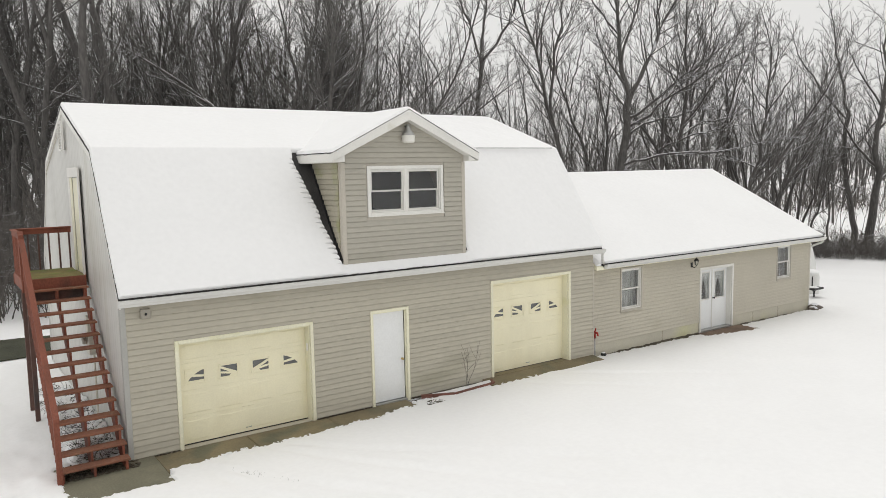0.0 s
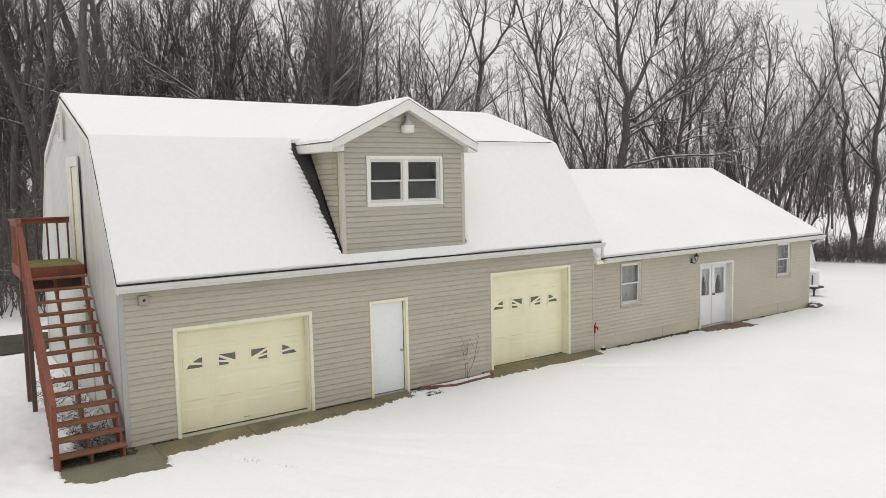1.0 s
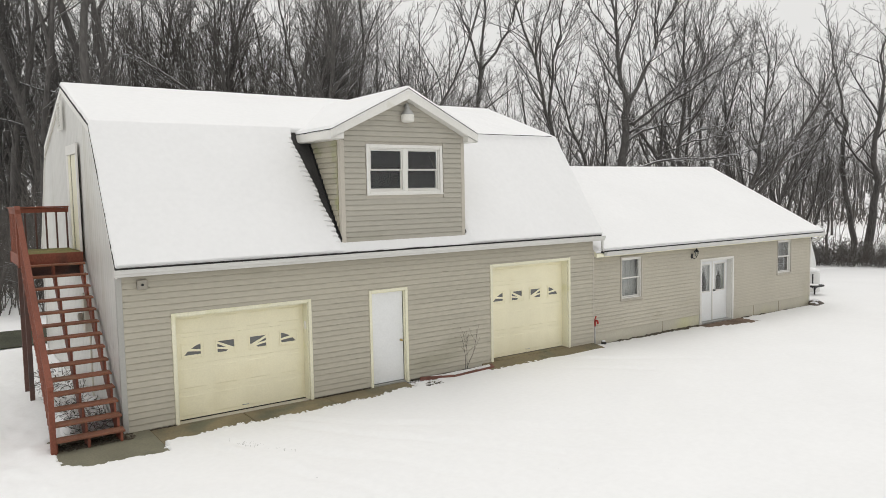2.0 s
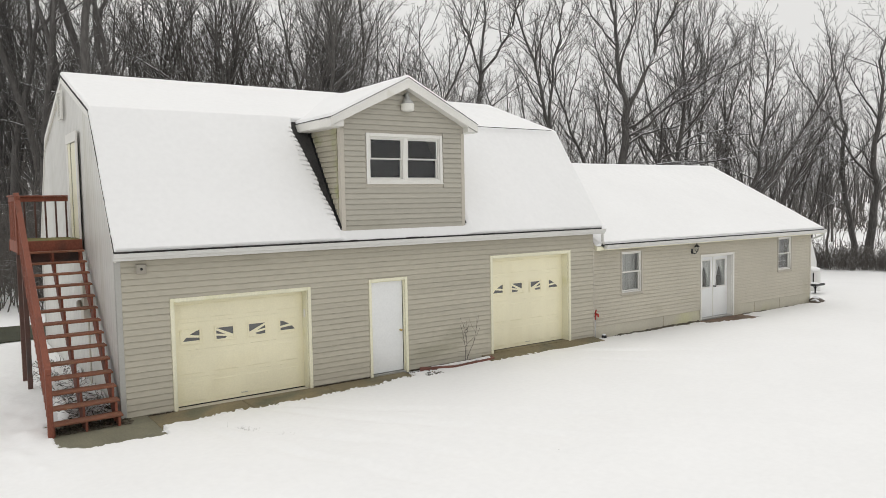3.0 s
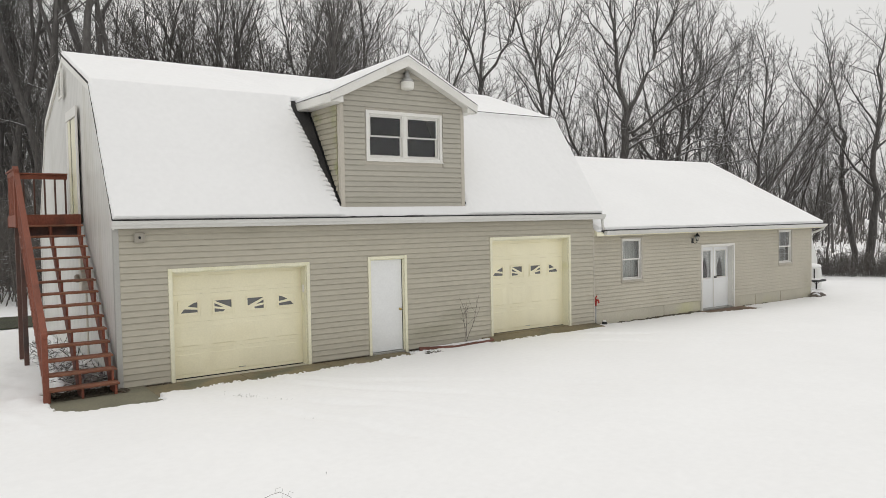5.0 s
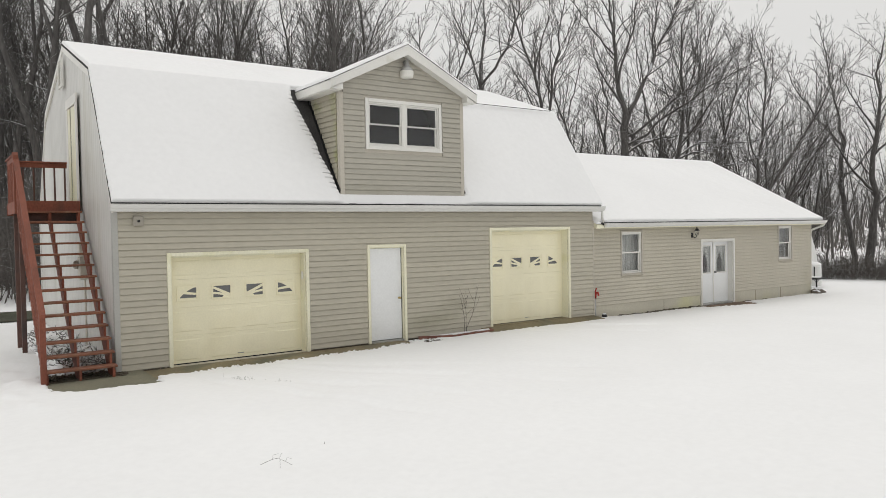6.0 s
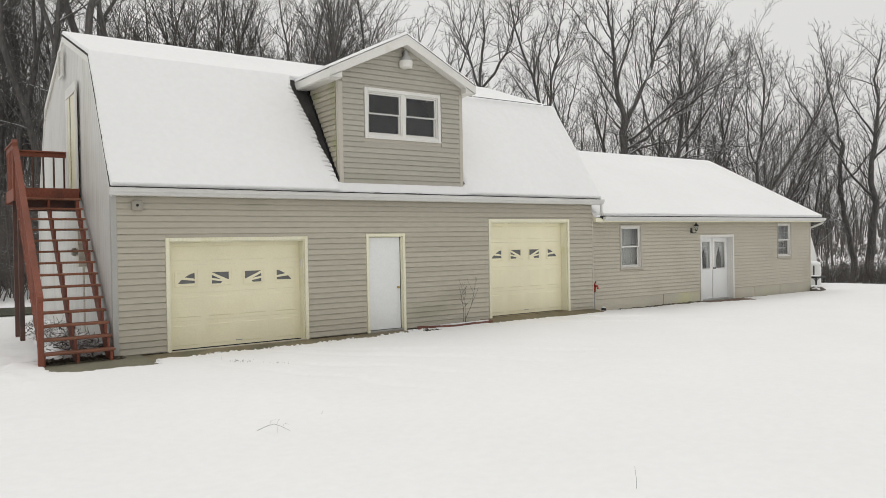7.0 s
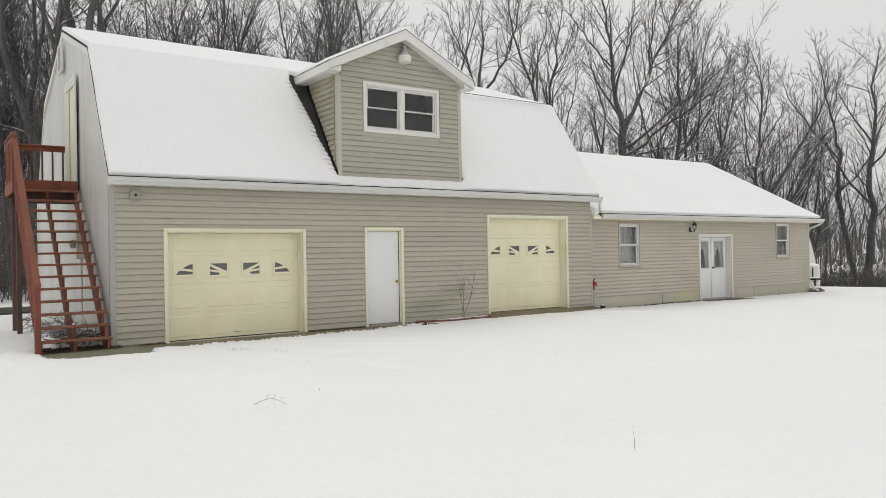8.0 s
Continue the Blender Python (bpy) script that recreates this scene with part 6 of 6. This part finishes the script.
rng = np.random.RandomState(21)
v, q = tubes(stems(rng, np.concatenate([fan(rng, 190, 62, 120, -0.72, -0.08), fan(rng, 60, 66, 120, -0.72, -0.35), fan(rng, 80, 78, 140, -0.05, 0.72)]), (13, 22), (0.09, 0.2), (12, 4)))
tagged(new("distant_woods", raw_mesh("distant_woods", v, q, TWIG)), "grey band of bare distant winter woods", "woods", kind="stuff")
rng = np.random.RandomState(22)
spots = fan(rng, 330, 30, 64, -0.72, -0.02)
spots = spots[(spots[:, 1] > 13.5)]
v, q = tubes(stems(rng, spots, (2.5, 9), (0.015, 0.05), (7, 3), 0.16))
tagged(new("saplings", raw_mesh("saplings", v, q, BRUSH)), "thin bare saplings between the trees of the wood", "saplings", kind="stuff")
rng = np.random.RandomState(23)
spots = fan(rng, 120, 56, 76, 0.2, 0.72)
v, q = tubes(stems(rng, spots, (1.5, 6.5), (0.012, 0.04), (7, 2), 0.2))
tagged(new("saplings", raw_mesh("saplings", v, q, BRUSH)), "thin bare saplings and vines under the far trees", "saplings", kind="stuff")
rng = np.random.RandomState(24)
uu = rng.uniform(0.33, 0.76, 2000)
dd = 52.5 - 16.0 * (uu - 0.5) + rng.uniform(0, 5.0, 2000)
spots = EYE_XY + AXIS * dd[:, None] + SIDE * (uu * dd)[:, None]
v, q = tubes(stems(rng, spots, (0.7, 2.3), (0.012, 0.020), (6, 1), 0.45))
tagged(new("thicket", raw_mesh("thicket", v, q, BRUSH)), "dense low brown thicket along the edge of the yard", "brush", kind="stuff")
rng = np.random.RandomState(26)
spots = fan(rng, 620, 26, 44, -0.74, -0.44)
v, q = tubes(stems(rng, spots, (1.2, 5.0), (0.014, 0.035), (7, 2), 0.25))
tagged(new("thicket", raw_mesh("thicket", v, q, BRUSH)), "dark leafless undergrowth along the wood's edge", "brush", kind="stuff")
rng = np.random.RandomState(28)
v, q = tubes(stems(rng, fan(rng, 200, 112, 145, 0.22, 0.78), (6, 13), (0.08, 0.15), (9, 2)))
tagged(new("distant_woods", raw_mesh("distant_woods", v, q, TWIG)), "grey band of bare woods beyond the snowy field", "woods", kind="stuff")
v, q = tubes(stems(rng, fan(rng, 700, 105, 122, 0.2, 0.8), (1.5, 5.0), (0.03, 0.06), (7, 2), 0.3))
tagged(new("thicket", raw_mesh("thicket", v, q, BRUSH)), "low brush along the far edge of the field", "brush", kind="stuff")
rng = np.random.RandomState(25)
v, q = tubes(stems(rng, fan(rng, 560, 180, 320, -0.75, 0.75), (9, 18), (0.22, 0.45), (10, 3)))
tagged(new("far_treeline", raw_mesh("far_treeline", v, q, TWIG)), "dark line of bare trees beyond the field", "woods", kind="stuff")


# ---- small things in the yard ----
def bare_shrub(name, label, x, y, height, count, seed, r=0.007, mat=BRUSH, tilt=0.25):
    rng = np.random.RandomState(seed)
    B = count
    way = np.stack([rng.normal(0.1, tilt, B), rng.normal(-0.05, tilt * 0.5, B), np.ones(B)], 1)
    way /= np.linalg.norm(way, axis=1, keepdims=True)
    base = np.column_stack([x + rng.normal(0, 0.03, B), y + rng.normal(0, 0.02, B), np.full(B, float(ground_z(x, y)) - 0.02)])
    p = grow(rng, base, way, height * rng.uniform(0.6, 1, B), 6, 0.08, 0.02)
    rr = taper(np.full(B, r), np.full(B, r * 0.4), 6)
    b, w, l, r2 = shoots(rng, p, rr, 4, 0.35, 0.95, (20, 45), (0.25, 0.5), np.full(B, height), 0.7)
    s = grow(rng, b, w, l, 4, 0.08, 0.05)
    v, q = tubes([(p, rr, 5), (s, taper(r2, np.full(len(b), r * 0.35), 4), 4)])
    return tagged(new(name, raw_mesh(name, v, q, mat)), label, "shrub")


bare_shrub("bare_shrub", "small leafless shrub against the siding", 7.62, -0.16, 1.4, 3, 31)
tagged(part("dry_stalk", Mesh().tube([(1.68, -10.28, -0.05), (1.685, -10.28, 0.11), (1.68, -10.27, 0.205)], [0.0017, 0.0014, 0.0008], 5), BRUSH), "single dry weed stalk standing in the snow", "weed stalk")

tagged(part("dry_stalk", Mesh().tube([(0.945, -6.40, -0.02), (0.95, -6.40, 0.035), (0.96, -6.39, 0.042)], [0.0025, 0.003, 0.0015], 5), BRUSH), "short broken weed tip poking from the snow", "weed stalk")

# twig lying on the snow
tw_x, tw_y = 0.14, 0.19
m = Mesh()
for pts, rad in (([(-0.10, -7.0, 0.05), (0.02, -6.95, 0.085), (0.10, -6.93, 0.10), (0.15, -6.95, 0.085), (0.22, -7.02, 0.05)], 0.0035),
                 ([(0.05, -6.94, 0.09), (0.08, -6.88, 0.12), (0.15, -6.85, 0.13)], 0.0025), ([(0.12, -6.94, 0.095), (0.15, -6.90, 0.13), (0.16, -6.92, 0.15)], 0.002),
                 ([(0.13, -6.95, 0.08), (0.09, -7.03, 0.10), (0.06, -7.12, 0.05)], 0.0025), ([(0.17, -6.97, 0.075), (0.20, -6.94, 0.11), (0.24, -6.96, 0.10)], 0.002)):
    m.tube([(0.06 + 0.82 * (x_ - 0.06) + tw_x, y_ + tw_y - 0.6 * (x_ - 0.06), z_ - 0.02) for x_, y_, z_ in pts], [0.72 * rad * (1 - 0.5 * k_ / len(pts)) for k_ in range(len(pts))], 5)
tagged(part("fallen_twig", m, BRUSH), "forked twig lying on the snow", "twig")

# planting bed with low edging
bed = thing("planting_bed", "low planting bed with weathered red edging and snow inside", "garden bed")
corner = [(6.35, -0.10), (7.05, -0.46), (8.30, -0.34), (8.42, -0.06)]
for (ax, ay), (bx, by) in zip(corner, corner[1:]):
    n = max(2, int(math.hypot(bx - ax, by - ay) / 0.21))
    for k in range(n):
        f0, f1 = k / n + 0.006, (k + 1) / n - 0.006
        part("edging_block", Mesh().beam((ax + (bx - ax) * f0, ay + (by - ay) * f0, -0.04), (ax + (bx - ax) * f1, ay + (by - ay) * f1, -0.04 + 0.006 * (k % 3)), 0.06, 0.155), BRICK_RED, bed)
part("bed_soil", Mesh().prism([(6.42, -0.06), (7.08, -0.41), (8.24, -0.30), (8.36, -0.06)], lambda u, v, d: (u, v, -0.1 + d), 0.115), EARTH, bed, "dark wet soil in the bed")
part("bed_snow", Mesh().prism([(6.60, -0.185), (7.08, -0.42), (8.24, -0.31), (8.34, -0.14), (8.0, -0.17), (7.7, -0.21), (7.3, -0.20), (6.95, -0.235)], lambda u, v, d: (u, v, 0.0 + d), 0.045), SNOW, bed, "snow in the bed")

# yard hydrant where the two walls meet
hyd = thing("yard_hydrant", "galvanised yard hydrant with red lever handle", "hydrant")
hx, hy = 12.13, -0.02
part("standpipe", Mesh().tube([(hx, hy, -0.3), (hx, hy, 0.52)], 0.022, 10), STEEL, hyd, "", True)
part("hydrant_head", Mesh().tube([(hx, hy, 0.50), (hx, hy, 0.60), (hx, hy - 0.03, 0.66), (hx, hy - 0.10, 0.66), (hx, hy - 0.12, 0.58)], [0.03, 0.036, 0.034, 0.028, 0.024], 10), RED, hyd, "red cast head", True)
part("lever", Mesh().beam((hx - 0.01, hy + 0.01, 0.64), (hx + 0.005, hy - 0.04, 0.78), 0.02, 0.03), RED, hyd)
part("lever_rod", Mesh().tube([(hx + 0.012, hy + 0.025, 0.5), (hx + 0.012, hy + 0.0, 0.72)], 0.009, 6), RED, hyd)

cap = thing("vent_cap", "small black drain cap in the snow by the foundation", "drain cap")
part("cap_body", Mesh().lathe((12.43, -0.06, -0.10), [(0.07, 0.0), (0.07, 0.12), (0.06, 0.145), (0.02, 0.15)], 12), BLACK, cap, "", True)
part("cap_snow", Mesh().lathe((12.43, -0.06, 0.048), [(0.055, 0.0), (0.045, 0.025), (0.015, 0.035)], 10), SNOW, cap, "", True)

# snowed-in brush under the stairs: a low uneven bank with twigs and dead leaves sticking out
bx, by = np.meshgrid(np.linspace(-1.0, 0.0, 42), np.linspace(0.15, 6.2, 170))
rim = step(-1.0, -0.72, bx) * step(0.15, 0.5, by) * step(6.2, 5.4, by)
bz = 0.02 + rim * (0.14 + 0.07 * smooth_noise(bx, by, 0.42, 81) + 0.06 * smooth_noise(bx, by, 0.17, 82) + 0.03 * smooth_noise(bx, by, 0.08, 83)) - 0.06 * (1 - rim)
tagged(new("snow_bank", grid_mesh("snow_bank", np.stack([bx, by, bz], -1), SNOW)), "lumpy snow over the brush under the stairs", "snow", kind="stuff")
rng = np.random.RandomState(44)
B = 950
base = np.column_stack([rng.uniform(-0.85, -0.08, B), 0.2 + 5.6 * rng.uniform(0, 1, B) ** 1.3, rng.uniform(0.0, 0.22, B)])
az = rng.uniform(0, 6.28, B)
way = np.stack([np.cos(az), np.sin(az), rng.uniform(-0.2, 0.75, B)], 1)
way /= np.linalg.norm(way, axis=1, keepdims=True)
p = grow(rng, base, way, rng.uniform(0.08, 0.34, B), 4, 0.35, -0.05)
p[:, :, 0] = np.clip(p[:, :, 0], -0.92, -0.06)
p[:, :, 2] = np.maximum(p[:, :, 2], 0.02)
v, q = tubes([(p, taper(rng.uniform(0.004, 0.015, B), np.full(B, 0.003), 4), 5)])
tagged(new("brush_pile", raw_mesh("brush_pile", v, q, PILE)), "snow-dusted pile of dead branches under the stairs", "brush pile", kind="stuff")
def litter(name, label, seed, n, x0, x1, y0, y1, z, size, mat, lean=1.4):
    """Small flat scraps strewn over an area, denser towards y1."""
    rng = np.random.RandomState(seed)
    px, py = rng.uniform(x0, x1, n), y1 - (y1 - y0) * rng.uniform(0, 1, n) ** lean
    th, sz = rng.uniform(0, 6.28, n), rng.uniform(*size, n)
    c = np.array([(-1, -0.5), (1, -0.6), (0.8, 0.6), (-0.9, 0.5)])
    qx = px[:, None] + sz[:, None] * (c[None, :, 0] * np.cos(th)[:, None] - c[None, :, 1] * np.sin(th)[:, None])
    qy = py[:, None] + sz[:, None] * (c[None, :, 0] * np.sin(th)[:, None] + c[None, :, 1] * np.cos(th)[:, None])
    qz = z + rng.uniform(0, 0.02, (n, 4))
    top_, low_ = np.stack([qx, qy, qz], -1), np.stack([qx, qy, qz - 0.012], -1)
    k = np.arange(n)[:, None] * 8
    faces = np.concatenate([k + np.array([f]) for f in ((0, 1, 2, 3), (7, 6, 5, 4), (0, 4, 5, 1), (1, 5, 6, 2), (2, 6, 7, 3), (3, 7, 4, 0))])
    return tagged(new(name, raw_mesh(name, np.concatenate([top_, low_], 1).reshape(-1, 3), faces, mat, False)), label, "litter", kind="stuff")


litter("leaf_litter", "dark wet dead leaves on the concrete under the stairs", 61, 420, -1.05, 0.15, -0.42, 0.45, 0.012, (0.013, 0.038), EARTH, 0.7)
litter("gravel", "wet gravel and soil beside the entry door", 62, 260, 5.95, 6.75, -0.36, -0.04, -0.055, (0.010, 0.030), STONE, 1.6)
litter("gravel", "clods of soil showing through the snow by the bed", 63, 46, 6.15, 6.60, -0.74, -0.50, -0.004, (0.012, 0.034), EARTH, 1.0)
for k, (xa, xb) in enumerate(((0.14, 0.95), (3.76, 5.10), (6.12, 8.45))):
    litter("grime", "small dark scraps along the foot of the siding", 64 + k, int(190 * (xb - xa)), xa, xb, -0.060, -0.028, -0.020, (0.006, 0.018), EARTH, 2.4)


def grass_tips(seed, spots):
    """Tufts of dead grass poking through the snow; spots: x, y, reach along the track, count."""
    rng = np.random.RandomState(seed)
    foot_ = []
    for gx_, gy_, reach_, n in spots:
        t_ = rng.normal(0, 0.5, n) * reach_
        foot_.append(np.column_stack([gx_ + 0.5 * t_ + rng.normal(0, 0.03, n), gy_ - 0.85 * t_ + rng.normal(0, 0.03, n)]))
    foot_ = np.concatenate(foot_)
    B = len(foot_)
    base = np.column_stack([foot_, np.full(B, -0.03)])
    way = np.column_stack([rng.normal(0, 0.6, B), rng.normal(0, 0.6, B), np.ones(B)])
    way /= np.linalg.norm(way, axis=1, keepdims=True)
    p = grow(rng, base, way, rng.uniform(0.035, 0.08, B), 2, 0.25, -0.05)
    v, q = tubes([(p, taper(rng.uniform(0.0015, 0.003, B), np.full(B, 0.0006), 2), 3)])
    return tagged(new("grass_tips", raw_mesh("grass_tips", v, q, OLIVE_DARK)), "dead grass tips poking through the thin snow", "grass", kind="stuff")


grass_tips(66, ((1.62, -1.95, 0.30, 34), (1.98, -2.6, 0.4, 20), (3.05, -4.4, 0.15, 22), (1.84, -4.1, 0.2, 10), (4.9, -6.05, 0.3, 14)))

# grill, stones and tank by the far corner
grill = thing("yard_grill", "black park grill on a post, topped with snow", "grill")
gx, gy, gz = 25.73, 1.24, float(ground_z(25.78, 1.24)) - 0.42
part("post", Mesh().tube([(gx + 0.06, gy, gz - 0.1), (gx + 0.06, gy, gz + 0.82)], 0.03, 8), BLACK, grill, "", True)
part("fire_box", Mesh().chamfer_box(gx - 0.34, gx + 0.34, gy - 0.25, gy + 0.25, gz + 0.80, gz + 0.875, 0.02), BLACK, grill)
part("brace", Mesh().beam((gx + 0.06, gy, gz + 0.66), (gx + 0.18, gy - 0.06, gz + 0.81), 0.014, 0.02).beam((gx + 0.06, gy, gz + 0.66), (gx - 0.08, gy + 0.06, gz + 0.81), 0.014, 0.02), BLACK, grill)
part("chimney_post", Mesh().tube([(gx + 0.09, gy + 0.1, gz + 0.87), (gx + 0.09, gy + 0.1, gz + 1.28)], 0.025, 8), BLACK, grill)
part("grill_snow", Mesh().lathe((gx - 0.05, gy, gz + 0.87), [(0.22, 0.0), (0.19, 0.03), (0.08, 0.04)], 14), SNOW, grill, "cap of snow", True)

drum = thing("covered_drum", "white covered drum with a cap of snow behind the grill", "drum")
part("drum_body", Mesh().lathe((26.72, 1.95, -0.66), [(0.36, 0.0), (0.37, 0.1), (0.375, 1.25), (0.36, 1.34), (0.33, 1.38)], 24), TANK, drum, "", True)
part("drum_snow", Mesh().lathe((26.72, 1.95, 0.71), [(0.36, 0.0), (0.375, 0.04), (0.34, 0.11), (0.22, 0.15), (0.08, 0.165)], 24), SNOW, drum, "cap of snow", True)

pile = thing("covered_stack", "white tarp-covered stack topped with snow beside the wing", "covered stack")
cx, cy = 27.6, 2.9
bm = bmesh.new()
bmesh.ops.create_cube(bm, size=1)
bmesh.ops.bevel(bm, geom=bm.edges[:], offset=0.12, segments=4, affect="EDGES")
m = Mesh().add([(cx + p_.co.x * 1.1, cy + p_.co.y * 0.9, 0.32 + p_.co.z * 1.24) for p_ in bm.verts], [[w.index for w in f_.verts] for f_ in bm.faces])
bm.free()
part("tarp", m, TANK, pile, "", True)
part("tarp_peak", Mesh().prism([(27.0, 0.5), (27.98, 0.5), (27.97, 0.98), (27.83, 1.3), (27.60, 1.78), (27.45, 2.02), (27.0, 2.1)], lambda u, v, d: (u, 2.37 + d, v), 0.07), TANK, pile, "raised white panel")

rng = random.Random(5)
for k, (sx, sy, s) in enumerate(((23.26, -0.12, 0.19), (23.53, -0.02, 0.24), (23.74, -0.06, 0.16), (23.42, 0.0, 0.16))):
    bm = bmesh.new()
    bmesh.ops.create_icosphere(bm, subdivisions=2, radius=s)
    for p_ in bm.verts:
        p_.co *= 1 + 0.22 * noise.noise(p_.co * 5 + Vector((k * 3.1, 0, 0)))
        p_.co.z *= 0.75
        p_.co += Vector((sx, sy, -0.16 + s * 0.45))
    m = Mesh().add([p_.co.copy() for p_ in bm.verts], [[w.index for w in f_.verts] for f_ in bm.faces])
    bm.free()
    tagged(part("field_stone", m, STONE, None, "", True), "brown field stone at the foot of the corner", "stone", "stones at the corner")
